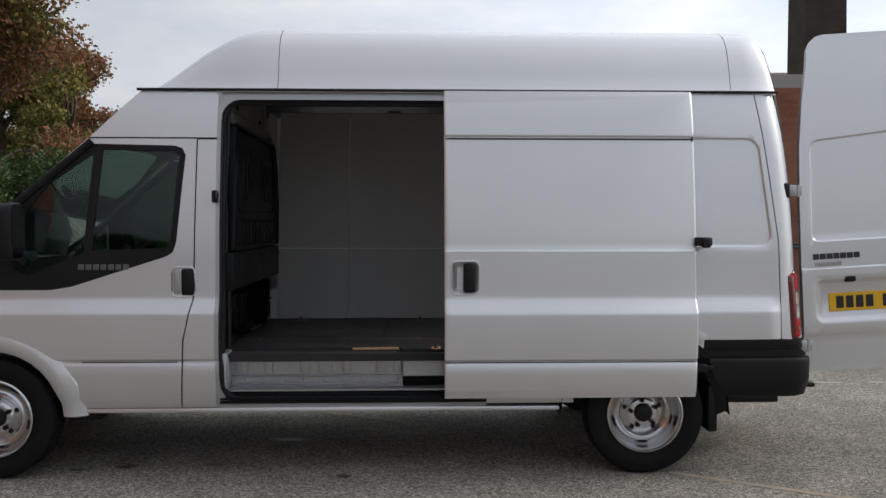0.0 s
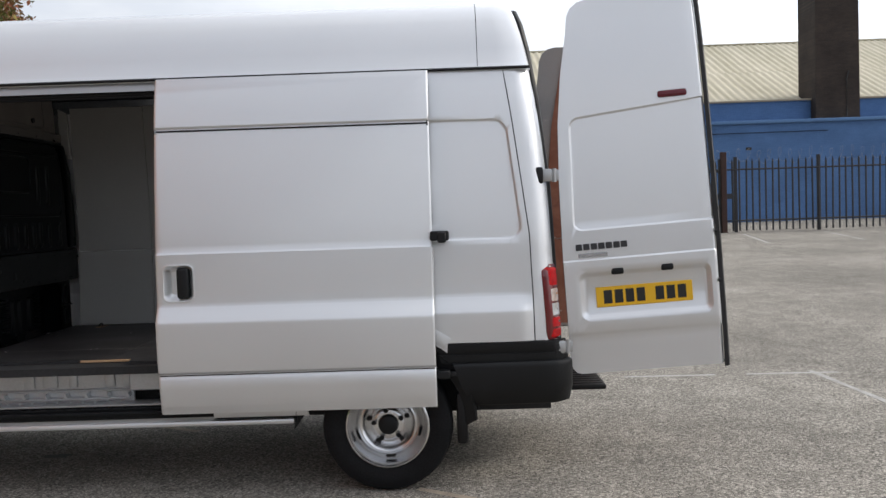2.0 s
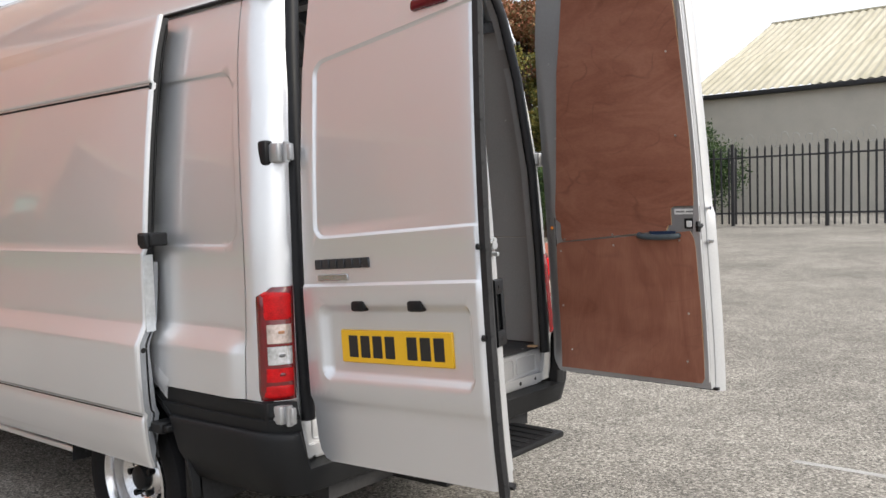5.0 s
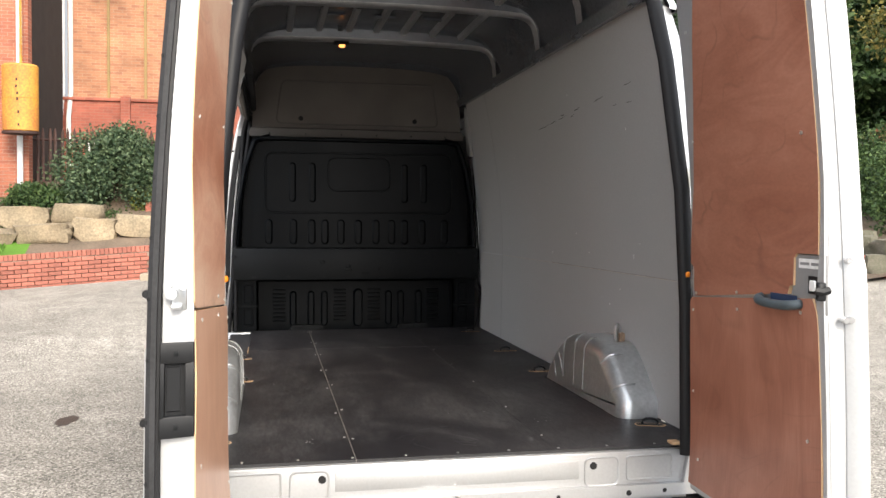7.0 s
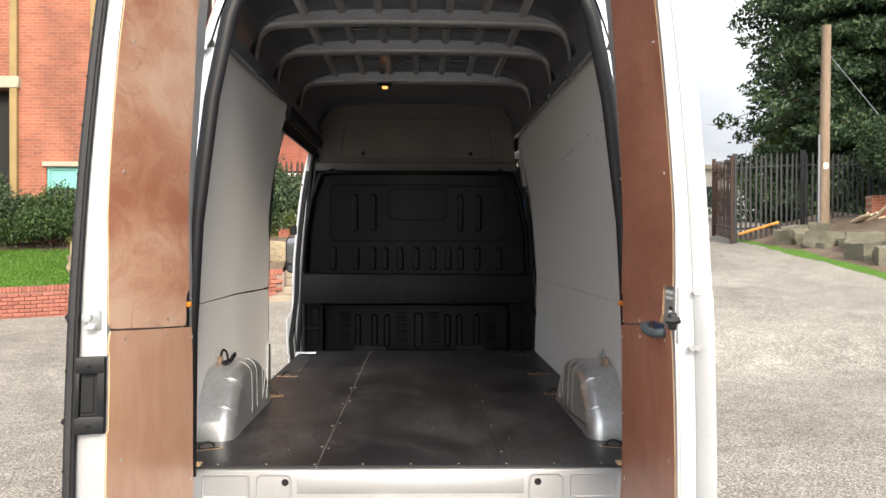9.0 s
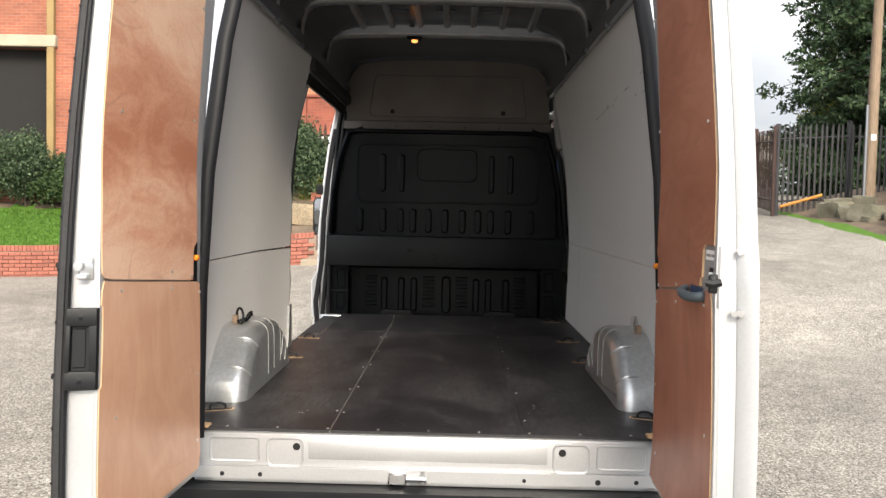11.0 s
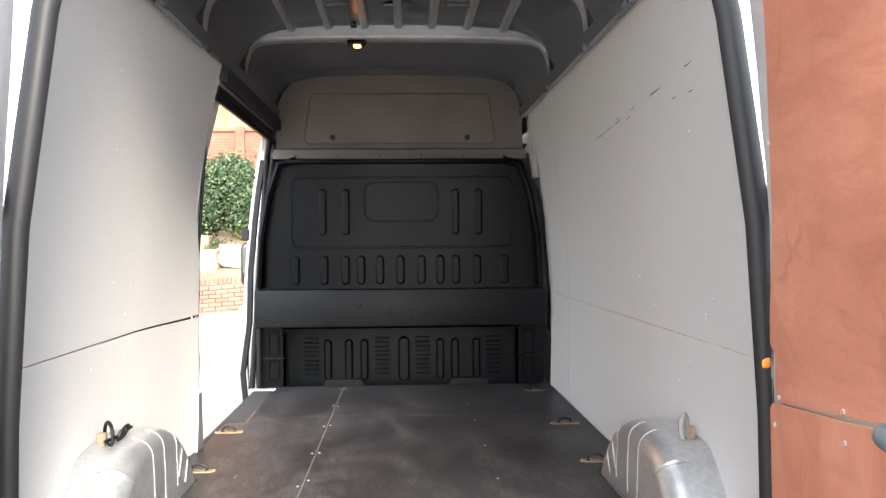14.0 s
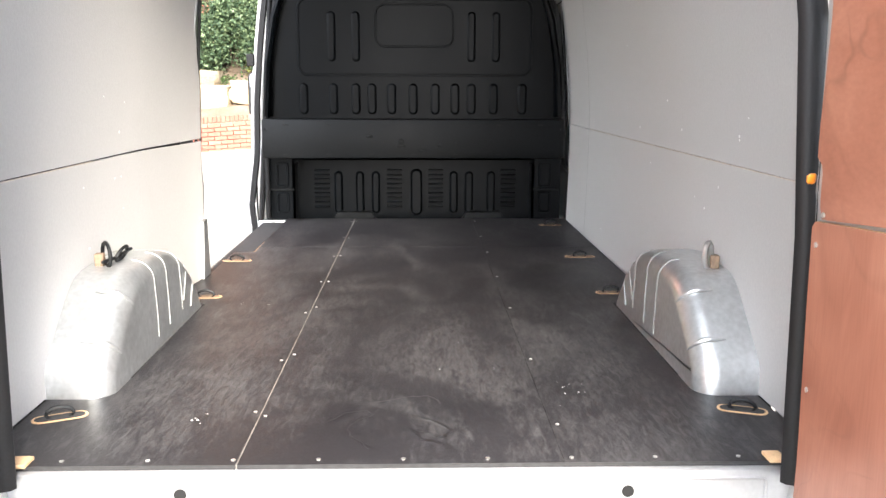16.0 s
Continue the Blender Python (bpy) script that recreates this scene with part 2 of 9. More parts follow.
def glass(name, tint=(0.8, 0.88, 0.86), rough=0.0):
    m = bpy.data.materials.new(name)
    m.use_nodes = True
    n, l = m.node_tree.nodes, m.node_tree.links
    n.remove(n["Principled BSDF"])
    tr, gl, fr, mx = n.new("ShaderNodeBsdfTransparent"), n.new("ShaderNodeBsdfGlossy"), n.new("ShaderNodeFresnel"), n.new("ShaderNodeMixShader")
    tr.inputs["Color"].default_value = (*tint, 1)
    gl.inputs["Roughness"].default_value = rough
    fr.inputs["IOR"].default_value = 1.5
    l.new(fr.outputs["Fac"], mx.inputs["Fac"])
    l.new(tr.outputs["BSDF"], mx.inputs[1])
    l.new(gl.outputs["BSDF"], mx.inputs[2])
    l.new(mx.outputs["Shader"], n["Material Output"].inputs["Surface"])
    return m


def glow(name, col, strength):
    m = bpy.data.materials.new(name)
    m.use_nodes = True
    b = m.node_tree.nodes["Principled BSDF"]
    b.inputs["Base Color"].default_value = (*col, 1)
    b.inputs["Emission Color"].default_value = (*col, 1)
    b.inputs["Emission Strength"].default_value = strength
    return m


def brick_mat(name, c1, c2, mortar, axis="y", width=0.225, height=0.075, joint=0.010, patch=0.3):
    """Brickwork for far walls, with courses along y or x and z."""
    m = bpy.data.materials.new(name)
    m.use_nodes = True
    n, l = m.node_tree.nodes, m.node_tree.links
    b = n["Principled BSDF"]
    tc, sp, cb = n.new("ShaderNodeTexCoord"), n.new("ShaderNodeSeparateXYZ"), n.new("ShaderNodeCombineXYZ")
    l.new(tc.outputs["Object"], sp.inputs["Vector"])
    l.new(sp.outputs["Y" if axis == "y" else "X"], cb.inputs["X"])
    l.new(sp.outputs["Z"], cb.inputs["Y"])
    br = n.new("ShaderNodeTexBrick")
    br.inputs["Scale"].default_value = 1.0
    br.inputs["Brick Width"].default_value, br.inputs["Row Height"].default_value = width, height
    br.inputs["Mortar Size"].default_value = joint / 2
    br.inputs["Mortar Smooth"].default_value = 0.3
    br.inputs["Bias"].default_value = -0.2
    br.inputs["Color1"].default_value, br.inputs["Color2"].default_value, br.inputs["Mortar"].default_value = (*c1, 1), (*c2, 1), (*mortar, 1)
    l.new(cb.outputs["Vector"], br.inputs["Vector"])
    ns = n.new("ShaderNodeTexNoise")
    ns.inputs["Scale"].default_value, ns.inputs["Detail"].default_value = 0.9, 6
    l.new(tc.outputs["Object"], ns.inputs["Vector"])
    mr = n.new("ShaderNodeMapRange")
    mr.inputs["From Min"].default_value, mr.inputs["From Max"].default_value = 0.3, 0.7
    mr.inputs["To Min"].default_value, mr.inputs["To Max"].default_value = 1 - patch, 1 + patch
    l.new(ns.outputs["Fac"], mr.inputs["Value"])
    hs = n.new("ShaderNodeHueSaturation")
    l.new(br.outputs["Color"], hs.inputs["Color"])
    l.new(mr.outputs["Result"], hs.inputs["Value"])
    l.new(hs.outputs["Color"], b.inputs["Base Color"])
    b.inputs["Roughness"].default_value = 0.9
    bp = n.new("ShaderNodeBump")
    bp.inputs["Strength"].default_value, bp.inputs["Distance"].default_value = 1.0, 0.006
    bp.invert = True
    l.new(br.outputs["Fac"], bp.inputs["Height"])
    l.new(bp.outputs["Normal"], b.inputs["Normal"])
    return m


PAINT = mat("silver_paint", (0.715, 0.72, 0.73), 0.40, 0.66, 0.03, 1.2, 1400.0, 0.0, 1.0, rvar=0.03)
PAINT.node_tree.nodes["Principled BSDF"].inputs["Coat IOR"].default_value = 1.55
PAINT.node_tree.nodes["Principled BSDF"].inputs["Coat Roughness"].default_value = 0.025
# silver paint again, less metallic: sunlight on the door ends is in this colour
PAINT_EDGE_LIT = mat("silver_paint_lit_door_edge", (0.40, 0.405, 0.41), 0.40, 0.4, 0.05, 2.0, 120.0, 0.0, 0.4)
PAINT_IN = mat("silver_paint_inner", (0.42, 0.425, 0.43), 0.38, 0.5, 0.05, 2.0, 120.0, 0.0, 0.4)
GALV = mat("galvanised_steel", (0.56, 0.575, 0.58), 0.36, 0.8, 0.14, 5.0, 60.0, 0.0002, rvar=0.12)
RIDGE = mat("dull_zinc_ridge", (0.33, 0.335, 0.33), 0.55, 0.3, 0.1, 9.0, 90.0)
WHITE_METAL = mat("pale_primer_metal", (0.48, 0.49, 0.50), 0.34, 0.6, 0.08, 5.0, 80.0, 0.0002)
BLACK_TRIM = mat("black_plastic", (0.009, 0.0095, 0.0105), 0.5, 0.0, 0.3, 4.0, 500.0, 0.0003, spec=0.25)
RUBBER = mat("black_rubber", (0.006, 0.006, 0.007), 0.5, 0.0, 0.3, 6.0, 200.0, 0.0002, spec=0.3)
TYRE = mat("tyre_rubber", (0.007, 0.007, 0.008), 0.75, 0.0, 0.5, 7.0, 120.0, 0.0006, spec=0.2)
UNDER = mat("underbody", (0.02, 0.02, 0.021), 0.8, 0.0, 0.4, 3.0, 60.0, 0.001)
SEAM = mat("seam_shadow", (0.003, 0.003, 0.0035), 0.8)
LINER = mat("grey_painted_board", (0.29, 0.286, 0.278), 0.55, 0.0, 0.07, 1.6, 130.0, 0.0003)
# a sheen on the paint brightens it at a glancing view
LINER.node_tree.nodes["Principled BSDF"].inputs["Sheen Weight"].default_value = 0.66
LINER.node_tree.nodes["Principled BSDF"].inputs["Sheen Roughness"].default_value = 0.45
LINER.node_tree.nodes["Principled BSDF"].inputs["Sheen Tint"].default_value = (1.0, 0.975, 0.945, 1)


def floor_ply():
    """Dark film-faced board with dusty scuffs and drag marks."""
    m = mat("dark_phenolic_ply", (0.0145, 0.0136, 0.0152), 0.46, 0.0, 0.3, 2.2, 260.0, 0.0005, rvar=0.14, spec=0.21, col2=(0.025, 0.0235, 0.0255))
    n, l = m.node_tree.nodes, m.node_tree.links
    b = n["Principled BSDF"]
    old = b.inputs["Base Color"].links[0].from_socket
    tc = n.new("ShaderNodeTexCoord")
    a, c = n.new("ShaderNodeTexNoise"), n.new("ShaderNodeTexNoise")
    mp = n.new("ShaderNodeMapping")
    mp.inputs["Scale"].default_value = (0.8, 1.6, 1.0)
    l.new(tc.outputs["Object"], mp.inputs["Vector"])
    mp3 = n.new("ShaderNodeMapping")
    mp3.inputs["Scale"].default_value = (0.35, 1.5, 1.0)
    mp3.inputs["Rotation"].default_value = (0, 0, 0.3)
    l.new(tc.outputs["Object"], mp3.inputs["Vector"])
    for q, s, d, dis in ((a, 1.7, 9.0, 0.5), (c, 42.0, 14.0, 0.9)):
        q.inputs["Scale"].default_value, q.inputs["Detail"].default_value, q.inputs["Distortion"].default_value, q.inputs["Roughness"].default_value = s, d, dis, 0.72
        l.new((mp if q == a else mp3).outputs["Vector"], q.inputs["Vector"])
    mu = n.new("ShaderNodeMath")
    mu.operation = "MULTIPLY"
    l.new(a.outputs["Fac"], mu.inputs[0])
    l.new(c.outputs["Fac"], mu.inputs[1])
    r = n.new("ShaderNodeMapRange")
    r.inputs["From Min"].default_value, r.inputs["From Max"].default_value = 0.23, 0.38
    r.inputs["To Min"].default_value, r.inputs["To Max"].default_value = 0.0, 0.29
    l.new(mu.outputs[0], r.inputs["Value"])
    mx = n.new("ShaderNodeMix")
    mx.data_type = "RGBA"
    mx.inputs["B"].default_value = (0.17, 0.166, 0.166, 1)
    l.new(r.outputs["Result"], mx.inputs["Factor"])
    l.new(old, mx.inputs["A"])
    l.new(mx.outputs["Result"], b.inputs["Base Color"])
    return m


FLOOR_PLY = floor_ply()
BULKHEAD = mat("black_bulkhead_steel", (0.0023, 0.0031, 0.0040), 0.32, 0.0, 0.25, 3.0, 150.0, 0.0004, spec=0.10)
BULK_BEAM = mat("dusty_black_steel", (0.0062, 0.0071, 0.0078), 0.46, 0.0, 0.3, 4.0, 60.0, 0.0003, spec=0.17)
FELT = mat("brown_grey_felt", (0.155, 0.14, 0.128), 0.95, 0.0, 0.15, 4.0, 400.0, 0.001, spec=0.2)
CEIL_METAL = mat("dark_grey_roof_metal", (0.160, 0.175, 0.200), 0.22, 0.5, 0.2, 2.0, 60.0, 0.0004)
BOW_METAL = mat("grey_roof_bow_metal", (0.40, 0.405, 0.415), 0.32, 0.45, 0.2, 3.0, 60.0, 0.0002)


def veneer(name, c1, c2, c3, rough=0.42, lines=0.36, blot=0.75, band=0.16):
    """Rotary-cut veneer: long wandering figure, fine pores and blotches."""
    m = bpy.data.materials.new(name)
    m.use_nodes = True
    n, l = m.node_tree.nodes, m.node_tree.links
    b = n["Principled BSDF"]
    tc, mp, wv = n.new("ShaderNodeTexCoord"), n.new("ShaderNodeMapping"), n.new("ShaderNodeTexNoise")
    wavy = lines > 0.3
    mp.inputs["Scale"].default_value = (0.6, 1.0, 1.5) if wavy else (1.0, 1.0, 0.42)
    mp.inputs["Rotation"].default_value = (0, radians(-22 if wavy else 0), 0)
    l.new(tc.outputs["Object"], mp.inputs["Vector"])
    wv.inputs["Scale"].default_value, wv.inputs["Detail"].default_value, wv.inputs["Distortion"].default_value = 3.2, 4.0, 1.6
    l.new(mp.outputs["Vector"], wv.inputs["Vector"])
    bands = n.new("ShaderNodeMath")
    bands.operation = "MULTIPLY"
    bands.inputs[1].default_value = 9.0
    fr = n.new("ShaderNodeMath")
    fr.operation = "PINGPONG"
    fr.inputs[1].default_value = 1.0
    l.new(wv.outputs["Fac"], bands.inputs[0])
    l.new(bands.outputs[0], fr.inputs[0])
    po, mp2 = n.new("ShaderNodeTexNoise"), n.new("ShaderNodeMapping")
    mp2.inputs["Scale"].default_value = (0.22, 1.0, 0.5) if wavy else (1.0, 1.0, 0.06)
    po.inputs["Scale"].default_value, po.inputs["Detail"].default_value = 260.0, 3.0
    l.new(tc.outputs["Object"], mp2.inputs["Vector"])
    l.new(mp2.outputs["Vector"], po.inputs["Vector"])
    big = n.new("ShaderNodeTexNoise")
    big.inputs["Scale"].default_value, big.inputs["Detail"].default_value, big.inputs["Distortion"].default_value = 1.7, 6.0, 0.5
    mp4 = n.new("ShaderNodeMapping")
    mp4.inputs["Rotation"].default_value, mp4.inputs["Scale"].default_value = (0, radians(24), 0), (0.7, 1.0, 1.9)
    l.new(tc.outputs["Object"], mp4.inputs["Vector"])
    l.new(mp4.outputs["Vector"], big.inputs["Vector"])
    a1 = n.new("ShaderNodeMath")
    a1.operation = "MULTIPLY_ADD"
    a1.inputs[1].default_value, a1.inputs[2].default_value = band, 0.475 - 0.5 * blot + 0.5 * (0.16 - band)
    l.new(fr.outputs[0], a1.inputs[0])
    a2 = n.new("ShaderNodeMath")
    a2.operation = "MULTIPLY_ADD"
    a2.inputs[1].default_value = 0.28
    l.new(po.outputs["Fac"], a2.inputs[0])
    l.new(a1.outputs[0], a2.inputs[2])
    a3 = n.new("ShaderNodeMath")
    a3.operation = "MULTIPLY_ADD"
    a3.inputs[1].default_value = blot
    l.new(big.outputs["Fac"], a3.inputs[0])
    l.new(a2.outputs[0], a3.inputs[2])
    r = n.new("ShaderNodeValToRGB")
    e = r.color_ramp.elements
    e[0].position, e[0].color = 0.42, (*c1, 1)
    e[1].position, e[1].color = 0.98, (*c3, 1)
    e.new(0.70).color = (*c2, 1)
    l.new(a3.outputs[0], r.inputs["Fac"])
    # sparse dark growth lines that wander across the sheet, broken up by a second noise
    mp3, gn, gk = n.new("ShaderNodeMapping"), n.new("ShaderNodeTexNoise"), n.new("ShaderNodeTexNoise")
    mp3.inputs["Rotation"].default_value, mp3.inputs["Scale"].default_value = (0, radians(38), 0), (0.55, 1.0, 1.0)
    gn.inputs["Scale"].default_value, gn.inputs["Detail"].default_value, gn.inputs["Distortion"].default_value = 2.0, 2.5, 0.9
    gk.inputs["Scale"].default_value, gk.inputs["Detail"].default_value = 7.0, 4.0
    l.new(tc.outputs["Object"], mp3.inputs["Vector"])
    l.new(mp3.outputs["Vector"], gn.inputs["Vector"])
    l.new(tc.outputs["Object"], gk.inputs["Vector"])
    gm, gp = n.new("ShaderNodeMath"), n.new("ShaderNodeMath")
    gm.operation, gp.operation = "MULTIPLY", "PINGPONG"
    gm.inputs[1].default_value, gp.inputs[1].default_value = 22.0, 1.0
    l.new(gn.outputs["Fac"], gm.inputs[0])
    l.new(gm.outputs[0], gp.inputs[0])
    g1, g2, g3 = n.new("ShaderNodeMapRange"), n.new("ShaderNodeMapRange"), n.new("ShaderNodeMath")
    g1.interpolation_type = "SMOOTHSTEP"
    g1.inputs["From Min"].default_value, g1.inputs["From Max"].default_value = 0.0, 0.15
    g1.inputs["To Min"].default_value, g1.inputs["To Max"].default_value = lines, 0.0
    g2.inputs["From Min"].default_value, g2.inputs["From Max"].default_value = 0.42, 0.66
    g3.operation = "MULTIPLY"
    l.new(gp.outputs[0], g1.inputs["Value"])
    l.new(gk.outputs["Fac"], g2.inputs["Value"])
    l.new(g1.outputs["Result"], g3.inputs[0])
    l.new(g2.outputs["Result"], g3.inputs[1])
    dk = n.new("ShaderNodeMix")
    dk.data_type = "RGBA"
    dk.inputs["B"].default_value = (*(q * 0.45 for q in c1), 1)
    l.new(g3.outputs[0], dk.inputs["Factor"])
    l.new(r.outputs["Color"], dk.inputs["A"])
    l.new(dk.outputs["Result"], b.inputs["Base Color"])
    b.inputs["Roughness"].default_value = rough
    bp = n.new("ShaderNodeBump")
    bp.inputs["Strength"].default_value, bp.inputs["Distance"].default_value = 0.6, 0.0005
    l.new(a2.outputs[0], bp.inputs["Height"])
    l.new(bp.outputs["Normal"], b.inputs["Normal"])
    return m


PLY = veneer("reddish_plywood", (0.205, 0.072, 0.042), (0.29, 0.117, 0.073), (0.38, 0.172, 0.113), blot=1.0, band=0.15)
# left door's boards: paler copies, with the light and sheen they catch in the colour
PLY_PALE_LIT = veneer("lit_pale_orange_plywood", (0.43, 0.222, 0.134), (0.52, 0.296, 0.19), (0.60, 0.372, 0.26), 0.36, 0.12)
PLY_MID_LIT = veneer("lit_pale_reddish_plywood", (0.39, 0.158, 0.09), (0.54, 0.28, 0.18), (0.65, 0.43, 0.30), 0.36, 0.34, 1.6, 0.16)
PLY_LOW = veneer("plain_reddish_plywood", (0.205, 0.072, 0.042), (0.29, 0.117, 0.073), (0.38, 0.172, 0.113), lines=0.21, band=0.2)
PLY_EDGE = mat("raw_plywood_edge", (0.55, 0.36, 0.2), 0.8, 0.0, 0.15, 8.0, 200.0)
RED_LENS = mat("red_lens", (0.46, 0.006, 0.008), 0.10, 0.0, 0.35, 30.0, 220.0, 0.0015, 0.0, spec=0.2, rvar=0.03)
CLEAR_LENS = mat("clear_lens", (0.56, 0.56, 0.56), 0.16, 0.5, 0.3, 24.0, 90.0, 0.0003, 1.0)
AMBER_CLEAR = mat("pale_amber_lens", (0.55, 0.45, 0.40), 0.16, 0.3, 0.3, 24.0, 90.0, 0.0003, 1.0)
HOUSING_RED = mat("deep_red_housing", (0.13, 0.001, 0.003), 0.08, 0.0, 0.2, 30.0, 220.0, 0.0005, 1.0, rvar=0.02)
DARK_RED = mat("dark_red_lens", (0.11, 0.004, 0.012), 0.12, 0.0, 0.15, 20.0, 300.0, 0.0002)
AMBER_BULB = mat("amber_bulb_glass", (0.36, 0.16, 0.07), 0.2)
BULB_GREY = mat("bulb_in_shade", (0.12, 0.12, 0.12), 0.3, 0.5)
PLATE_YELLOW = mat("yellow_plate", (0.80, 0.46, 0.015), 0.35, 0.0, 0.04, 6.0, 300.0)
PLATE_BLACK = mat("plate_black", (0.012, 0.012, 0.012), 0.4)
BADGE = mat("chrome_badge", (0.45, 0.45, 0.46), 0.22, 0.9, 0.1)
BADGE_GREY = mat("grey_badge", (0.16, 0.16, 0.165), 0.35, 0.6, 0.1)
BADGE_DARK = mat("dark_badge", (0.05, 0.05, 0.055), 0.3, 0.5, 0.1)
STEEL = mat("bright_steel", (0.6, 0.6, 0.6), 0.28, 1.0, 0.1, 8.0, 80.0)
RIM = mat("silver_wheel_paint", (0.66, 0.66, 0.67), 0.24, 0.95, 0.10, 9.0, 80.0, 0.0, 0.2, rvar=0.05)
WINDOW = glass("window_glass", (0.55, 0.66, 0.62), 0.01)
SCREW = mat("zinc_screw", (0.6, 0.6, 0.58), 0.35, 0.9)
AMBER = mat("amber_plastic", (0.62, 0.19, 0.012), 0.4)
BLUE_PLASTIC = mat("blue_grey_plastic", (0.055, 0.072, 0.082), 0.5)
LAMP_GLOW = glow("lit_bulb", (1.0, 0.36, 0.10), 0.9)
CAB_GREY = mat("cab_grey_plastic", (0.05, 0.05, 0.052), 0.7, 0.0, 0.2, 5.0, 200.0, 0.0004)
SEAT_CLOTH = mat("dark_seat_cloth", (0.035, 0.037, 0.042), 0.95, 0.0, 0.3, 8.0, 300.0, 0.001)
STICKER = mat("white_sticker", (0.72, 0.72, 0.70), 0.5)

# ---- ground ----
def lift(v, w=0.6):
    return w * math.log1p(math.exp(min(v / w, 40.0))) if v / w < 40 else v


def ground_z(x, y):
    """The yard: flat under the van, rising gently to the far fence and to the drive beyond the front."""
    north = 0.018 * lift(y - 3.0)
    w = max(-x - 6.0, 0.0)
    rise = min(w, 25.0) ** 0.6 * 7.0**0.4 * 0.0108 * lift(y + 7.0)
    rise *= 1.0 - 0.19 * min(max((y - 4.0) / 5.0, 0.0), 1.0)
    if y > 11.0:
        rise *= math.exp(-(((y - 11.0) / 6.0) ** 2))
    return north + rise


def asphalt():
    m = bpy.data.materials.new("worn_asphalt")
    m.use_nodes = True
    n, l = m.node_tree.nodes, m.node_tree.links
    b = n["Principled BSDF"]
    tc = n.new("ShaderNodeTexCoord")
    vo = n.new("ShaderNodeTexVoronoi")
    vo.inputs["Scale"].default_value = 95.0
    vo2 = n.new("ShaderNodeTexVoronoi")
    vo2.inputs["Scale"].default_value = 160.0
    big, mid = n.new("ShaderNodeTexNoise"), n.new("ShaderNodeTexNoise")
    big.inputs["Scale"].default_value, big.inputs["Detail"].default_value = 0.35, 6
    mid.inputs["Scale"].default_value, mid.inputs["Detail"].default_value = 3.0, 6
    for q in (vo, vo2, big, mid):
        l.new(tc.outputs["Object"], q.inputs["Vector"])
    ramp = n.new("ShaderNodeValToRGB")
    e = ramp.color_ramp.elements
    e[0].position, e[0].color = 0.05, (0.095, 0.088, 0.078, 1)
    e[1].position, e[1].color = 0.95, (0.41, 0.381, 0.335, 1)
    e.new(0.35).color = (0.190, 0.176, 0.154, 1)
    e.new(0.7).color = (0.252, 0.234, 0.205, 1)
    sep = n.new("ShaderNodeSeparateColor")
    l.new(vo.outputs["Color"], sep.inputs["Color"])
    l.new(sep.outputs["Red"], ramp.inputs["Fac"])
    tint = n.new("ShaderNodeMapRange")
    tint.inputs["From Min"].default_value, tint.inputs["From Max"].default_value = 0.32, 0.68
    tint.inputs["To Min"].default_value, tint.inputs["To Max"].default_value = 0.82, 1.2
    l.new(big.outputs["Fac"], tint.inputs["Value"])
    tint2 = n.new("ShaderNodeMapRange")
    tint2.inputs["From Min"].default_value, tint2.inputs["From Max"].default_value = 0.3, 0.7
    tint2.inputs["To Min"].default_value, tint2.inputs["To Max"].default_value = 0.85, 1.15
    l.new(mid.outputs["Fac"], tint2.inputs["Value"])
    mul = n.new("ShaderNodeMath")
    mul.operation = "MULTIPLY"
    l.new(tint.outputs["Result"], mul.inputs[0])
    l.new(tint2.outputs["Result"], mul.inputs[1])
    hs = n.new("ShaderNodeHueSaturation")
    l.new(ramp.outputs["Color"], hs.inputs["Color"])
    l.new(mul.outputs[0], hs.inputs["Value"])
    l.new(hs.outputs["Color"], b.inputs["Base Color"])
    b.inputs["Roughness"].default_value = 0.95
    b.inputs["Specular IOR Level"].default_value = 0.15
    bp = n.new("ShaderNodeBump")
    bp.inputs["Strength"].default_value, bp.inputs["Distance"].default_value = 0.8, 0.005
    bp.invert = True
    l.new(vo.outputs["Distance"], bp.inputs["Height"])
    l.new(bp.outputs["Normal"], b.inputs["Normal"])
    return m


ASPHALT = asphalt()
ticks = sorted({round(-40 + 1.0 * i, 2) for i in range(81)} | {-900.0, -400.0, -200.0, -120.0, -80.0, -60.0, -50.0, 50.0, 60.0, 80.0, 120.0, 200.0, 400.0, 900.0})
gv = [(x, y, ground_z(max(min(x, 60), -60), min(y, 60))) for x in ticks for y in ticks]
ng = len(ticks)
gf = [(i * ng + j, (i + 1) * ng + j, (i + 1) * ng + j + 1, i * ng + j + 1) for i in range(ng - 1) for j in range(ng - 1)]
ground = tagged(new("ground", fast_mesh("ground", gv, gf, ASPHALT)), "worn pale grey asphalt yard with loose chippings", "ground", "", "structure")
ground.data.shade_smooth()

LINE_WHITE = mat("worn_white_line_paint", (0.42, 0.41, 0.39), 0.85, 0.0, 0.3, 6.0, 70.0, 0.003, col2=(0.26, 0.25, 0.235))
LINE_BUFF = mat("worn_buff_line_paint", (0.40, 0.33, 0.25), 0.9, 0.0, 0.4, 9.0, 95.0, 0.003, col2=(0.24, 0.205, 0.165))
LINE_YELLOW = mat("worn_yellow_line_paint", (0.5, 0.36, 0.12), 0.85, 0.0, 0.3, 6.0, 70.0, 0.003, col2=(0.30, 0.25, 0.18))
OIL = mat("oil_stain", (0.03, 0.028, 0.026), 0.5, 0.0, 0.4, 5.0, 60.0, 0.002)


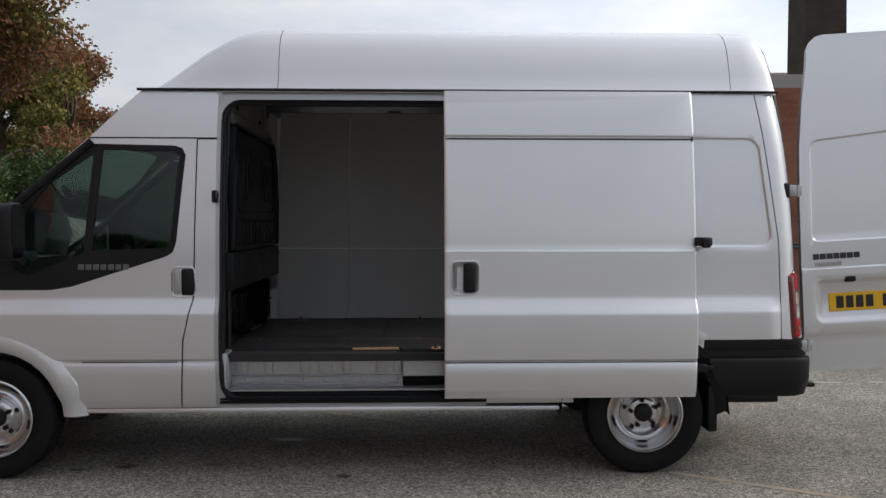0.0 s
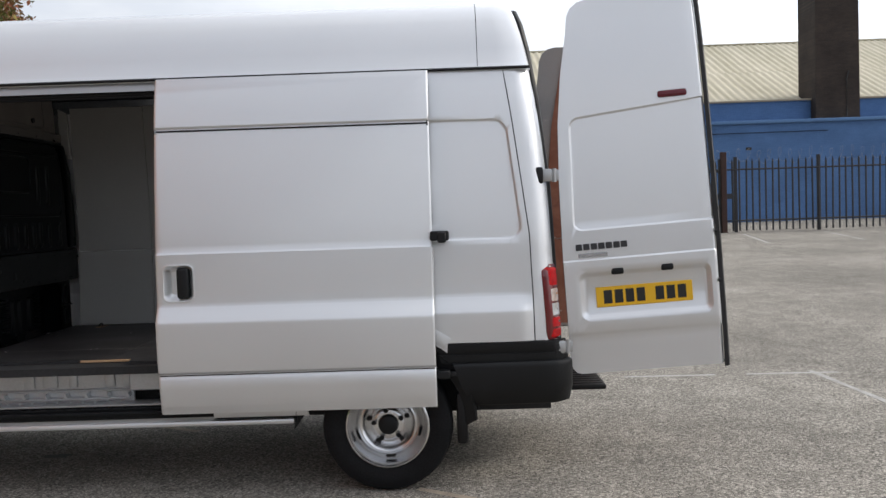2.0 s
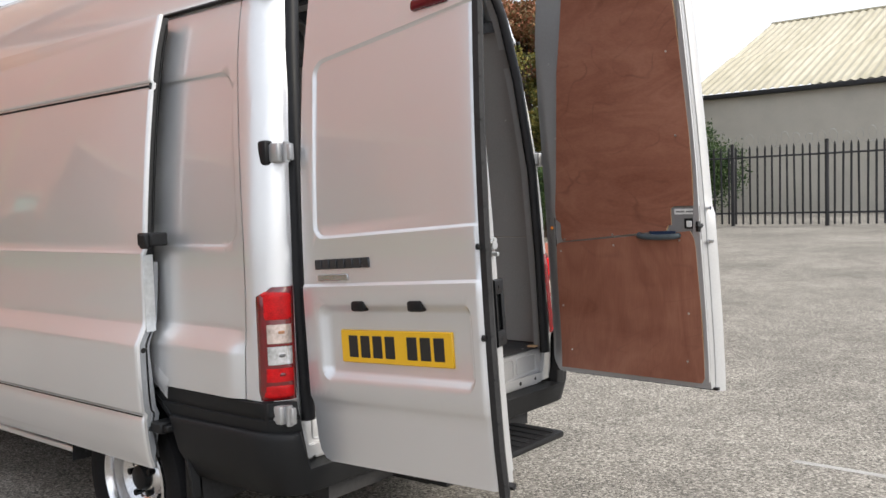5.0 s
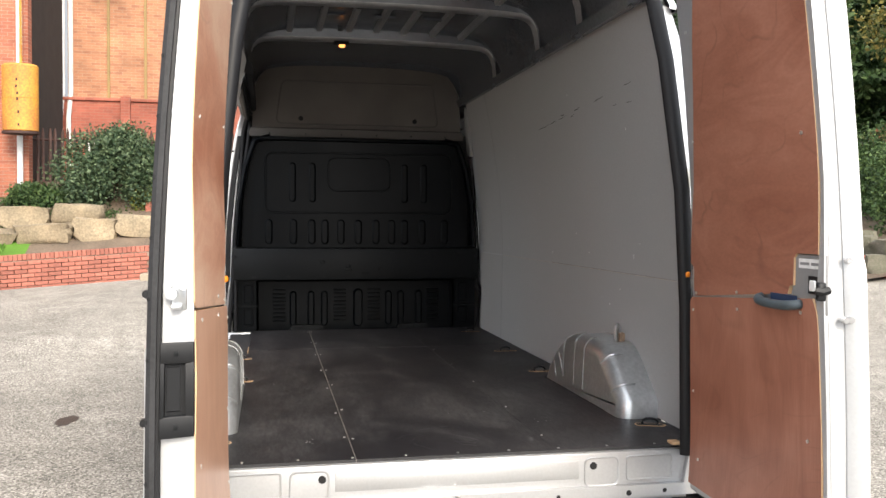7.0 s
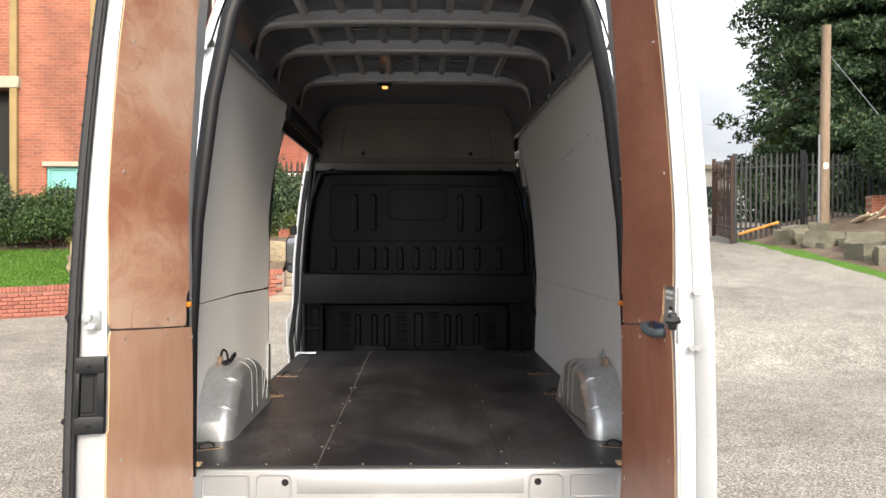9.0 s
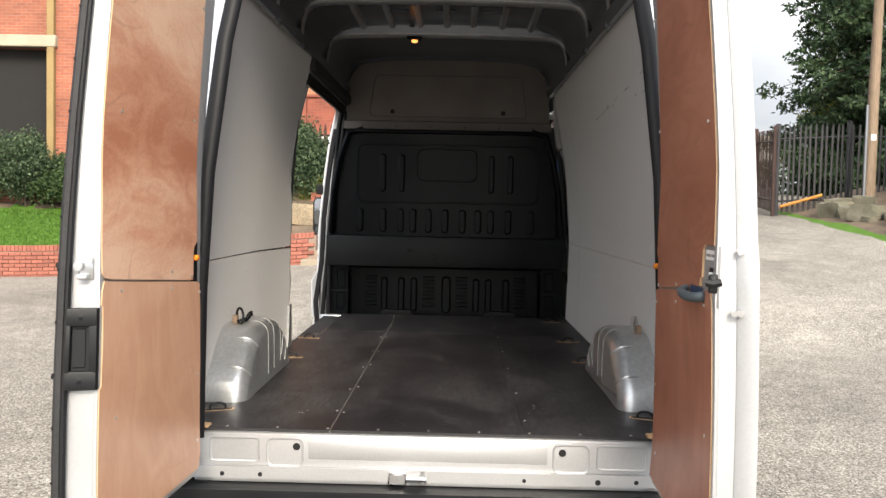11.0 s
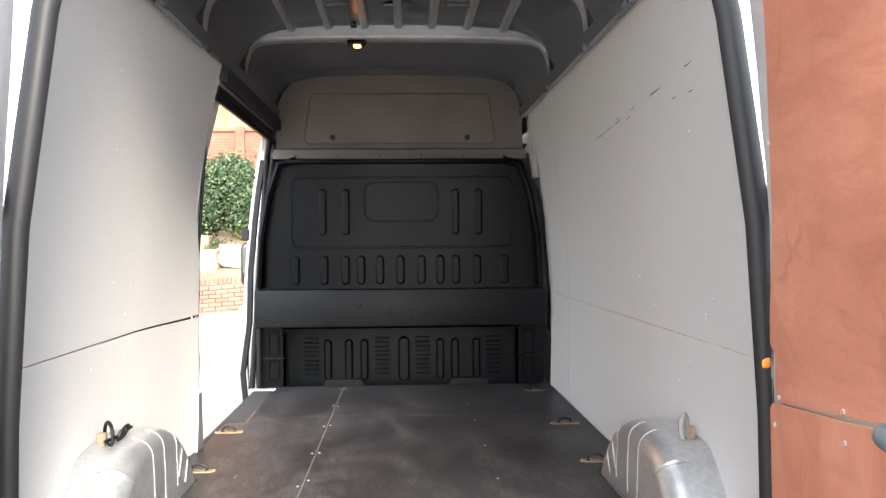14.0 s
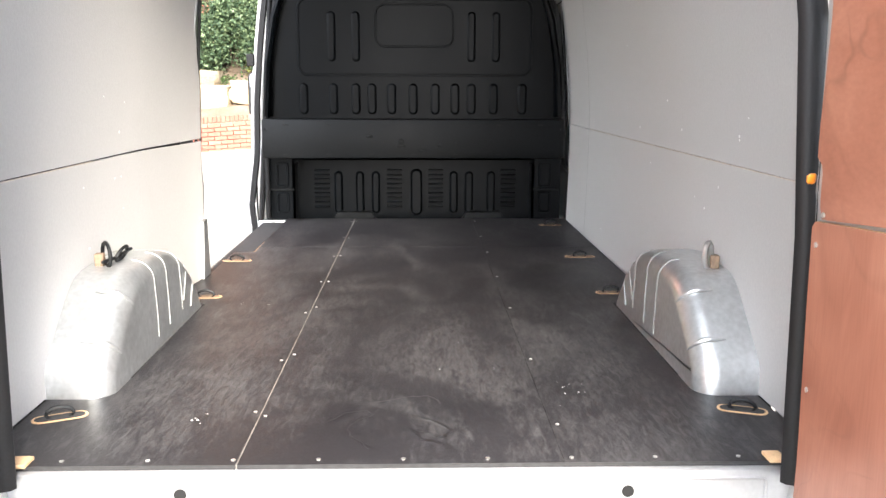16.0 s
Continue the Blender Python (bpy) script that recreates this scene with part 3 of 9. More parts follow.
def paint_line(x0, y0, x1, y1, w, m):
    """A thin, ragged strip of road paint that lies on the ground."""
    rng = random.Random(round(x0 * 97 + y0 * 31))
    n = max(int(math.hypot(x1 - x0, y1 - y0) / 0.25), 2)
    d = Vector((x1 - x0, y1 - y0)).normalized()
    s = Vector((-d.y, d.x)) * w / 2
    bm = bmesh.new()
    rows = []
    for i in range(n + 1):
        t = i / n
        cx, cy = x0 + (x1 - x0) * t, y0 + (y1 - y0) * t
        k = 0.75 + 0.35 * rng.random()
        rows.append([bm.verts.new((cx + q * s.x * k, cy + q * s.y * k, ground_z(cx + q * s.x, cy + q * s.y) + 0.0022)) for q in (1, -1)])
    for a, b in zip(rows, rows[1:]):
        if rng.random() > 0.1:
            bm.faces.new((a[0], a[1], b[1], b[0]))
    return solid("line_marking", bm, m, "worn painted bay line on the asphalt", "road marking", kind="structure")


paint_line(0.15, 0.05, 2.6, -1.5, 0.055, LINE_BUFF)
paint_line(1.8, 2.86, 3.6, 2.80, 0.05, LINE_WHITE)
paint_line(3.4, 2.9, 3.55, 0.4, 0.06, LINE_WHITE)
paint_line(-2.4, 1.95, -1.2, 1.3, 0.05, LINE_BUFF)
for k in range(5):
    paint_line(6.2 + 2.6 * k, 19.0, 7.0 + 2.6 * k, 23.4, 0.09, LINE_WHITE)
paint_line(-8.8, -0.3, -12.3, -1.4, 0.1, LINE_YELLOW)
paint_line(-7.5, 1.3, -12.0, 0.6, 0.1, LINE_YELLOW)


def stain(x, y, rx, ry, seed):
    rng = random.Random(seed)
    bm = bmesh.new()
    ring = []
    for k in range(22):
        a = k / 22 * math.tau
        q = 0.65 + 0.5 * rng.random()
        px, py = x + rx * q * math.cos(a), y + ry * q * math.sin(a)
        ring.append(bm.verts.new((px, py, ground_z(px, py) + 0.003)))
    bm.faces.new(ring)
    return solid("oil_stain", bm, OIL, "dark oil stain soaked into the asphalt", "stain", kind="structure")


for k, (x, y, rx, ry) in enumerate(((-1.76, 0.04, 0.045, 0.03), (-3.08, 0.28, 0.07, 0.05), (-3.35, 0.22, 0.05, 0.03), (-2.55, 0.3, 0.06, 0.03), (-3.1, -1.1, 0.22, 0.07), (-2.2, 0.9, 0.1, 0.05))):
    stain(x, y, rx, ry, k)

# ---- the van: shape ----
YC = 0.97  # the van's middle
SIDE = [(0.36, 0.075), (0.42, 0.045), (0.47, 0.032), (0.55, 0.020), (0.655, 0.010), (0.668, 0.016), (0.680, 0.016), (0.692, 0.004), (0.80, -0.002),
        (0.93, -0.004), (0.952, -0.003), (0.957, -0.001), (1.028, 0.0345), (1.033, 0.0365), (1.05, 0.038), (1.30, 0.043), (1.6, 0.066), (1.95, 0.108), (2.1, 0.135), (2.26, 0.178)]
REAR = [(0.40, 0.94), (0.80, 0.935), (1.2, 0.915), (1.66, 0.895), (2.25, 0.83), (2.45, 0.795), (2.70, 0.73)]
LEVELS = [0.40, 0.42, 0.445, 0.47, 0.51, 0.55, 0.60, 0.655, 0.662, 0.668, 0.680, 0.686, 0.692, 0.72, 0.76, 0.80, 0.86, 0.93, 0.942, 0.952, 0.957, 0.98, 1.005, 1.028, 1.033, 1.05,
          1.1, 1.15, 1.2, 1.25, 1.30, 1.35, 1.42, 1.5, 1.58, 1.66, 1.74, 1.82, 1.9, 1.95, 2.0, 2.05, 2.1, 2.15, 2.2]
CORNER = 0.115


def side_y(z):
    return smooth(SIDE, z)


def body_y(x, z):
    """How far the side of the body lies from the plane y = 0; it turns in at the rear corner."""
    y = side_y(z)
    d = x - (smooth(REAR, z) - CORNER)
    if d > 0:
        d = min(d, CORNER * 0.995)
        y += CORNER - math.sqrt(CORNER * CORNER - d * d)
    if x > 0.72 and 0.60 < z < 1.25:
        k = sstep(0.72, 0.82, x) * sstep(0.60, 0.75, z) * (1 - sstep(1.1, 1.25, z))
        y += k * (interp([(0.6, 0.012), (1.25, 0.042)], z) - side_y(z))
    if x < -3.95:
        q = min((-3.95 - x) / 0.75, 1.0)
        y += 0.22 * q * q
    return y


def side_sheet(outline, off=0.0, thick=0.012, holes=(), loops=(), la=(), shape=None, right=False):
    def place(x, z):
        y = body_y(x, z) + off + (shape(x, z) if shape else 0.0)
        return (x, 2 * YC - y if right else y, z)

    def back(x, z):
        y = body_y(x, z) + off + (shape(x, z) if shape else 0.0) + thick
        return (x, 2 * YC - y if right else y, z)
    return sheet(outline, place, back, holes, loops, la, LEVELS)


van = thing("van", "silver high-roof panel van, side and rear doors open", "van")
REAR_X = [0.70, 0.74, 0.77, 0.80, 0.825, 0.845, 0.86, 0.875, 0.888, 0.9, 0.91, 0.92, 0.928]
wheel_gap = arc(0.0, 0.345, 0.515, 150, 50, 12)

# side panels
def z_rear(off):
    return [(smooth(REAR, z) - off, z) for z in (0.785, 1.0, 1.2, 1.4, 1.66, 1.9, 2.1, 2.245)]


def seam_x(z):
    return interp([(0.5, 0.80), (1.0, 0.795), (1.35, 0.785), (1.95, 0.715), (2.25, 0.675)], z)


QP = (0.20, 0.752, 1.328, 1.972, 0.075)


def quarter_emboss(x, z):
    top = interp([(1.328, 0.0), (1.972, -0.07)], z)
    return 0.010 * sstep(0.0, -0.011, sd_rr(x - top, z, *QP))


qp_loops = []
for grow in (0.001, -0.006, -0.012):
    pts = rrect(QP[0] - grow, QP[1] + grow, QP[2] - grow, QP[3] + grow, QP[4] + grow, 6)
    qp_loops.append([(x + interp([(1.328, 0.0), (1.972, -0.07)], z), z) for x, z in pts])

arch_pts = [(-0.42, 0.42)] + [(x, z) for x, z in wheel_gap if z > 0.44] + [(0.335, 0.79)]
rear_side = [(-0.93, 0.42)] + arch_pts + [(seam_x(z) - 0.003, z) for z in (0.79, 1.0, 1.35, 1.95, 2.245)] + [(-0.93, 2.245)]
for right in (False, True):
    q = rear_side if not right else [(-2.58, 0.42)] + rear_side[1:-1] + [(-2.58, 2.245)]
    part("side_panel", side_sheet(q, loops=qp_loops, la=[0.35, 0.5, 0.58, 0.64, 0.68, 0.71, 0.735, 0.755, 0.775], shape=quarter_emboss, right=right), PAINT, van)
    d = [(seam_x(z) + 0.003, z) for z in (2.245, 1.95, 1.35, 1.0, 0.79)] + z_rear(0.0)
    part("corner_pillar", side_sheet(d, la=REAR_X, right=right), PAINT, van)
    part("backing_panel", side_sheet([(-0.9, 0.46), (-0.46, 0.46), (-0.36, 0.74), (-0.1, 0.88), (0.1, 0.88), (0.36, 0.80), (0.88, 0.80), (0.76, 2.22), (-0.9, 2.22)], 0.016, 0.006, la=REAR_X, right=right), UNDER, van)
    # cab side
    cab = [(-3.27, 0.405), (-2.69, 0.405), (-2.67, 0.80), (-2.615, 1.05), (-2.605, 1.955), (-3.225, 1.955), (-3.47, 1.735), (-3.74, 1.495), (-3.74, 0.83)] + [(x, z) for x, z in arc(-3.75, 0.345, 0.485, 84, 12, 10)]
    win = [(-3.20, 1.925), (-2.73, 1.915), (-2.685, 1.90), (-2.665, 1.86), (-2.71, 1.36), (-2.73, 1.30), (-2.77, 1.275), (-3.30, 1.105), (-3.42, 1.085), (-3.72, 1.085), (-3.72, 1.49), (-3.46, 1.72)]
    door = part("cab_door", side_sheet(cab, holes=[win], right=right), PAINT, van, "silver cab door with a black window surround")
    g1 = [(-3.14, 1.89), (-2.745, 1.885), (-2.70, 1.855), (-2.745, 1.37), (-2.765, 1.325), (-3.19, 1.31)]
    g2 = [(-3.19, 1.87), (-3.235, 1.30), (-3.28, 1.28), (-3.56, 1.165), (-3.62, 1.20), (-3.62, 1.47), (-3.43, 1.70)]
    part("window_surround", side_sheet([(x, z) for x, z in win], 0.004, 0.02, holes=[g1, g2], right=right), BLACK_TRIM, door, "black window surround")
    for g in (g1, g2):
        pane = part("window_pane", side_sheet(g, 0.014, 0.004, right=right), WINDOW, door, "lightly tinted glass")
        pane.visible_shadow = False
    part("door_trim", side_sheet([(-3.25, 0.45), (-2.70, 0.45), (-2.69, 0.82), (-2.63, 1.05), (-2.62, 1.94), (-3.215, 1.94), (-3.46, 1.725), (-3.72, 1.49), (-3.72, 0.85)], 0.03, 0.02, holes=[win], right=right), CAB_GREY, door, "dark grey inner door trim")
    # plain bars stand for the name on the surround
    bm = bmesh.new()
    s = (lambda y: 2 * YC - y) if right else (lambda y: y)
    for k in range(7):
        bm = bmesh.new()
        x0 = -3.265 + k * 0.042
        box(bm, x0, x0 + 0.032, s(body_y(x0, 1.215) - 0.001), s(body_y(x0, 1.215) + 0.006), 1.20, 1.232, 0.002, 1)
        part("badge_bar", bm, BADGE_GREY, door)
    # handle bowl and grip
    bm = bmesh.new()
    for k, (r, dep) in enumerate(((0.0, 0.0),)):
        ring = rrect(-2.735, -2.605, 1.045, 1.215, 0.03, 4)
        y = side_y(1.13)
        tube(bm, [(x, s(y - 0.001), z) for x, z in ring], 0.006, 6, True)
    part("handle_rim", bm, PAINT, door)
    bm = bmesh.new()
    y = side_y(1.13)
    box(bm, -2.68, -2.608, s(y - 0.012), s(y + 0.004), 1.055, 1.205, 0.012, 2)
    part("door_handle", bm, BLACK_TRIM, door, "black recessed handle")
    bm = bmesh.new()
    box(bm, -2.725, -2.69, s(y - 0.006), s(y + 0.004), 1.06, 1.20, 0.008, 2)
    part("handle_bowl", bm, PAINT_IN, door)
    # dark gaps round the door
    for pts in ([(-2.686, 0.41), (-2.668, 0.80), (-2.611, 1.05), (-2.601, 1.95)], [(-3.22, 1.959), (-2.605, 1.959)], [(-2.49, 1.957), (-2.60, 1.957)]):
        bm = bmesh.new()
        tube(bm, [(x, s(body_y(x, z) + 0.004), z) for x, z in pts], 0.006, 6)
        part("door_gap", bm, SEAM, door)
    bm = bmesh.new()
    tube(bm, [(x, s(body_y(x, 0.674) - 0.001), 0.674) for x in (-3.24, -3.0, -2.70)], 0.003, 6)
    part("panel_joint", bm, SEAM, door)
    # post, upper cab side, sill
    part("door_post", side_sheet([(-2.682, 0.405), (-2.49, 0.405), (-2.49, 1.95), (-2.597, 1.95), (-2.607, 1.05), (-2.662, 0.80)], right=right), PAINT, van)
    part("cab_upper_side", side_sheet([(-3.215, 1.963), (-2.49, 1.963), (-2.49, 2.245), (-2.93, 2.245), (-3.0, 2.18)], right=right), PAINT, van)
    bm = bmesh.new()
    box(bm, -3.30, -0.50, s(0.05), s(0.13), 0.374, 0.402, 0.009, 2)
    part("sill", bm, PAINT, van)
    # front wing and its arch lip
    wing = [(-3.748, 0.84), (-3.748, 1.06), (-4.05, 1.13), (-4.45, 1.02), (-4.62, 0.85), (-4.66, 0.55), (-4.60, 0.42), (-4.24, 0.42)] + arc(-3.75, 0.345, 0.49, 172, 92, 10)
    part("front_wing", side_sheet(wing, la=[-4.6, -4.5, -4.4, -4.3, -4.2, -4.1, -4.0, -3.95], right=right), PAINT, van)
    bm = bmesh.new()
    rings = []
    for k in range(17):
        a = radians(176 - (176 - 2) * k / 16)
        ca, sa = math.cos(a), math.sin(a)
        prof = [(0.395, 0.055), (0.395, 0.012), (0.42, -0.004), (0.47, -0.006), (0.52, 0.012), (0.53, 0.03)]
        rings.append([(-3.75 + r * ca, s(y + (0.03 if r * sa + 0.345 < 0.5 else 0.0)), max(0.345 + r * sa, 0.36)) for r, y in prof])
    loft(bm, rings, False, False)
    bmesh.ops.recalc_face_normals(bm, faces=bm.faces[:])
    part("arch_lip", bm, PAINT, van)
    bm = bmesh.new()
    rings = []
    for k in range(13):
        a = radians(150 - (150 - 53) * k / 12)
        ca, sa = math.cos(a), math.sin(a)
        prof = [(0.51, 0.07), (0.51, 0.006), (0.52, 0.0), (0.55, -0.003), (0.585, -0.001), (0.605, 0.004)]
        rings.append([(r * ca, s(side_y(max(0.345 + r * sa, 0.42)) + y), max(0.345 + r * sa, 0.42)) for r, y in prof])
    loft(bm, rings, False, False)
    bmesh.ops.recalc_face_normals(bm, faces=bm.faces[:])
    part("rear_arch_lip", bm, PAINT, van)
    for wx in (-3.75, 0.0):
        bm = bmesh.new()
        rings = []
        for k in range(13):
            a = radians(180 * k / 12)
            rx, rz, yi = (0.42, 0.37, 0.26) if wx < -1 else (0.50, 0.50, 0.232)
            rings.append([(wx + rx * math.cos(a), s(0.03), 0.345 + rz * math.sin(a)), (wx + rx * math.cos(a), s(yi), 0.345 + (rz - 0.015) * math.sin(a))])
        loft(bm, rings, False, False)
        part("wheel_housing", bm, UNDER, van)

# front end, screen, bonnet
bm = bmesh.new()
front = []
for x, z in ((-4.02, 1.20), (-4.25, 1.13), (-4.5, 1.0), (-4.66, 0.82), (-4.72, 0.6), (-4.68, 0.40)):
    front.append([(x, YC + (1 - 2 * k / 10) * (0.93 - max(0, (-4.3 - x)) * 0.25), z + 0.04 * (1 - ((k - 5) / 5) ** 2)) for k in range(11)])
loft(bm, front, False, False)
part("bonnet", bm, PAINT, van)
bm = bmesh.new()
loft(bm, [[(x, YC + (1 - 2 * k / 10) * h, z + 0.03 * (1 - ((k - 5) / 5) ** 2)) for k in range(11)] for x, z, h in ((-4.04, 1.2, 0.86), (-3.64, 1.57, 0.82), (-3.235, 1.95, 0.78))], False, False)
screen = part("windscreen", bm, WINDOW, van, "raked windscreen")
screen.visible_shadow = False
bm = bmesh.new()
loft(bm, [[(x, YC + (1 - 2 * k / 10) * h, z + 0.03 * (1 - ((k - 5) / 5) ** 2)) for k in range(11)] for x, z, h in ((-3.23, 1.953, 0.80), (-3.0, 2.18, 0.79), (-2.90, 2.255, 0.79))], False, False)
part("cab_roof", bm, PAINT, van)
bm = bmesh.new()
loft(bm, [[(x, YC + (1 - 2 * k / 10) * h, z + 0.03 * (1 - ((k - 5) / 5) ** 2)) for k in range(11)] for x, z, h in ((-3.2, 1.925, 0.78), (-3.0, 2.12, 0.77), (-2.52, 2.16, 0.77))], False, False)
part("cab_headlining", bm, CAB_GREY, van, "dark grey cab headlining")
for sgn in (1, -1):
    bm = bmesh.new()
    tube(bm, [(-4.05, YC + sgn * 0.93, 1.12), (-3.74, YC + sgn * 0.915, 1.47), (-3.46, YC + sgn * 0.885, 1.715), (-3.20, YC + sgn * 0.86, 1.94)], 0.035, 8, flat=0.7)
    part("windscreen_pillar", bm, BLACK_TRIM, van)

# roof
ROOF = [(2.235, 0.172), (2.25, 0.170), (2.262, 0.176), (2.28, 0.186), (2.36, 0.206), (2.44, 0.230), (2.52, 0.262), (2.575, 0.297), (2.615, 0.345), (2.645, 0.41), (2.668, 0.50), (2.682, 0.62), (2.69, 0.78), (2.692, 0.97)]


def roof_ring(x, k, inner=0.0):
    """One cross-section of the roof; k is 1 at full height."""
    half = []
    for z, y in ROOF:
        zz = 2.235 + (z - 2.235) * k - inner
        half.append((x, y + inner + (1 - k) * 0.05, zz))
    return half + [(x_, 2 * YC - y_, z_) for x_, y_, z_ in reversed(half[:-1])]


bm = bmesh.new()
rings = []
for x, k in ((-2.95, 0.03), (-2.90, 0.10), (-2.80, 0.30), (-2.70, 0.50), (-2.60, 0.68), (-2.50, 0.82), (-2.42, 0.905), (-2.35, 0.955), (-2.29, 0.985), (-2.24, 0.997), (-2.15, 1.0)):
    rings.append(roof_ring(x, k))
loft(bm, rings, False, False)
bm.faces.new([bm.verts.new(p) for p in roof_ring(-2.95, 0.03)])
part("roof_front_cap", bm, PAINT, van)
bm = bmesh.new()
loft(bm, [roof_ring(x, 1.0) for x in (-2.146, -1.5, -0.8, -0.1, 0.54)], False, False)
part("roof_panel", bm, PAINT, van)
bm = bmesh.new()
ends = []
for t in (0.0, 0.3, 0.6, 0.85, 1.0):
    ring = []
    for (x, y, z) in roof_ring(0.0, 1.0):
        xe = smooth(REAR, z) - 0.005
        x0 = 0.544
        x1 = xe - 0.06
        if t <= 0.6:
            ring.append((x0 + (x1 - x0) * t / 0.6, y, z))
        else:
            q = (t - 0.6) / 0.4
            dy = 0.05 * q * q
            ring.append((x1 + 0.06 * math.sin(q * math.pi / 2), y + (dy if y < YC else -dy) * (abs(y - YC) / 0.8), z - 0.03 * q * q * (1 if z > 2.6 else (z - 2.235) / 0.37)))
    ends.append(ring)
loft(bm, ends, False, False)
part("roof_rear_cap", bm, PAINT, van)
for y in (0.165, 2 * YC - 0.165):
    bm = bmesh.new()
    tube(bm, [(-2.96, y, 2.247), (-2.0, y, 2.247), (0.82, y, 2.247)], 0.009, 6)
    part("gutter_seal", bm, RUBBER, van)
bm = bmesh.new()
for y, z in ((0.62, 2.683), (0.97, 2.692), (1.32, 2.683)):
    tube(bm, [(-2.0, y, z), (0.4, y, z)], 0.012, 6, flat=0.6)
part("roof_swage", bm, PAINT, van)

# sliding door, run back along the side
DULL_PANEL = mat("dull_grey_door_end", (0.24, 0.255, 0.275), 0.5, 0.3, 0.1, 4.0, 60.0)
sx0, sx1 = -1.178, 0.272
SD_OFF = -0.086


def sd_shape(x, z):
    y = 0.0
    if z > 1.30:
        y += 0.008 * sstep(1.303, 1.318, z)
    if z > 1.93:
        y -= 0.006 * sstep(1.965, 1.975, z)
    if 1.94 < z < 1.966:
        y += 0.008
    e = min(x - sx0, sx1 - x)
    if e < 0.012:
        y += 0.006 * (1 - e / 0.012) ** 2
    if z < 0.478:
        y += 0.006
    return y


HB = (-1.135, -0.985, 1.065, 1.245, 0.03)
bowl = rrect(*HB)
outl = [(sx0, 0.466), (sx1, 0.466), (sx1, 2.235), (sx0, 2.235)]
save_levels = LEVELS
LEVELS = sorted(set(save_levels + [0.478, 1.303, 1.311, 1.318, 1.939, 1.941, 1.965, 1.967, 1.975]))
sliding = part("sliding_door", side_sheet(outl, SD_OFF, 0.012, holes=[bowl], la=[sx0 + 0.006, sx0 + 0.012, sx1 - 0.012, sx1 - 0.006], shape=sd_shape), PAINT, van, "silver sliding side door, slid fully back", 30)
LEVELS = save_levels
bm = bmesh.new()
yb = side_y(1.15) + SD_OFF
rings = []
for g, dep in ((0.012, -0.002), (0.004, -0.004), (-0.004, 0.004), (-0.014, 0.026), (-0.03, 0.036)):
    rings.append([(x, yb + dep, z) for x, z in rrect(HB[0] - g, HB[1] + g, HB[2] - g, HB[3] + g, HB[4] + g * 0.6)])
loft(bm, rings, True, False)
bm.faces.new([bm.verts.new((x, yb + 0.0365, z)) for x, z in rrect(HB[0] + 0.029, HB[1] - 0.029, HB[2] + 0.029, HB[3] - 0.029, 0.012)])
part("handle_bowl", bm, PAINT, sliding)
bm = bmesh.new()
box(bm, -1.07, -1.005, yb - 0.008, yb + 0.036, 1.075, 1.235, 0.014, 3)
part("door_handle", bm, BLACK_TRIM, sliding, "black pull handle")
bm = bmesh.new()
for z in (0.63, 1.34):
    box(bm, 0.275, 0.345, -0.075 + 0.03, 0.03, z - 0.022, z + 0.022, 0.006, 1)
    box(bm, 0.345, 0.375, -0.035, 0.035, z - 0.012, z + 0.012, 0.004, 1)
    if z < 1:
        break
part("roller_arm", bm, BLACK_TRIM, sliding)
bm = bmesh.new()
box(bm, 0.262, 0.36, -0.055, 0.02, 1.335, 1.385, 0.006, 1)
box(bm, 0.30, 0.345, -0.07, -0.04, 1.325, 1.38, 0.006, 1)
tube(bm, [(0.29, -0.03, 1.36), (0.35, -0.02, 1.36)], 0.02, 10)
part("mid_roller", bm, BLACK_TRIM, sliding, "black roller carriage")
# dark joints pressed into the outside
for z, r in ((1.953, 0.005), (0.674, 0.003), (1.304, 0.0018)):
    bm = bmesh.new()
    y = side_y(z) + SD_OFF + sd_shape(-0.5, z)
    tube(bm, [(sx0 + 0.008, y - 0.0005, z), (sx1 - 0.008, y - 0.0005, z)], r, 6)
    part("panel_joint", bm, SEAM if r > 0.002 else PAINT, sliding)
# inner sheet and latch plate of the sliding door
inner = [(sx0 + 0.03, 0.50), (sx1 - 0.004, 0.50), (sx1 - 0.004, 2.20), (sx0 + 0.03, 2.20)]
# the dark colour puts the gap's shade on the inner sheet
part("inner_sheet", side_sheet(inner, SD_OFF + 0.045, 0.008, la=[]), UNDER, sliding, "inner face, darkened for the shade in the gap")
# upper rear flange is dark too, in place of shade behind the door
for xe, z0, z1, deep, mm in ((sx0 + 0.008, 0.475, 2.225, 0.056, PAINT_IN), (sx1 - 0.008, 0.475, 1.27, 0.066, DULL_PANEL), (sx1 - 0.008, 1.275, 2.225, 0.05, UNDER)):
    bm = bmesh.new()
    rows = []
    for k in range(25):
        z = z0 + (z1 - z0) * k / 24
        y = side_y(z) + SD_OFF
        d = deep - (0.03 * sstep(0.62, 0.475, z) - 0.006 * math.sin(z * 11.0) if mm == DULL_PANEL else 0.0)
        rows.append([(xe - 0.004, y + 0.011, z), (xe + 0.004, y + 0.011, z), (xe + 0.004, y + d, z), (xe - 0.004, y + d, z)])
    loft(bm, rows)
    bmesh.ops.recalc_face_normals(bm, faces=bm.faces[:])
    part("edge_flange", bm, mm, sliding)
# added black strip that fills the gap behind the door as its shade
bm = bmesh.new()
rows = []
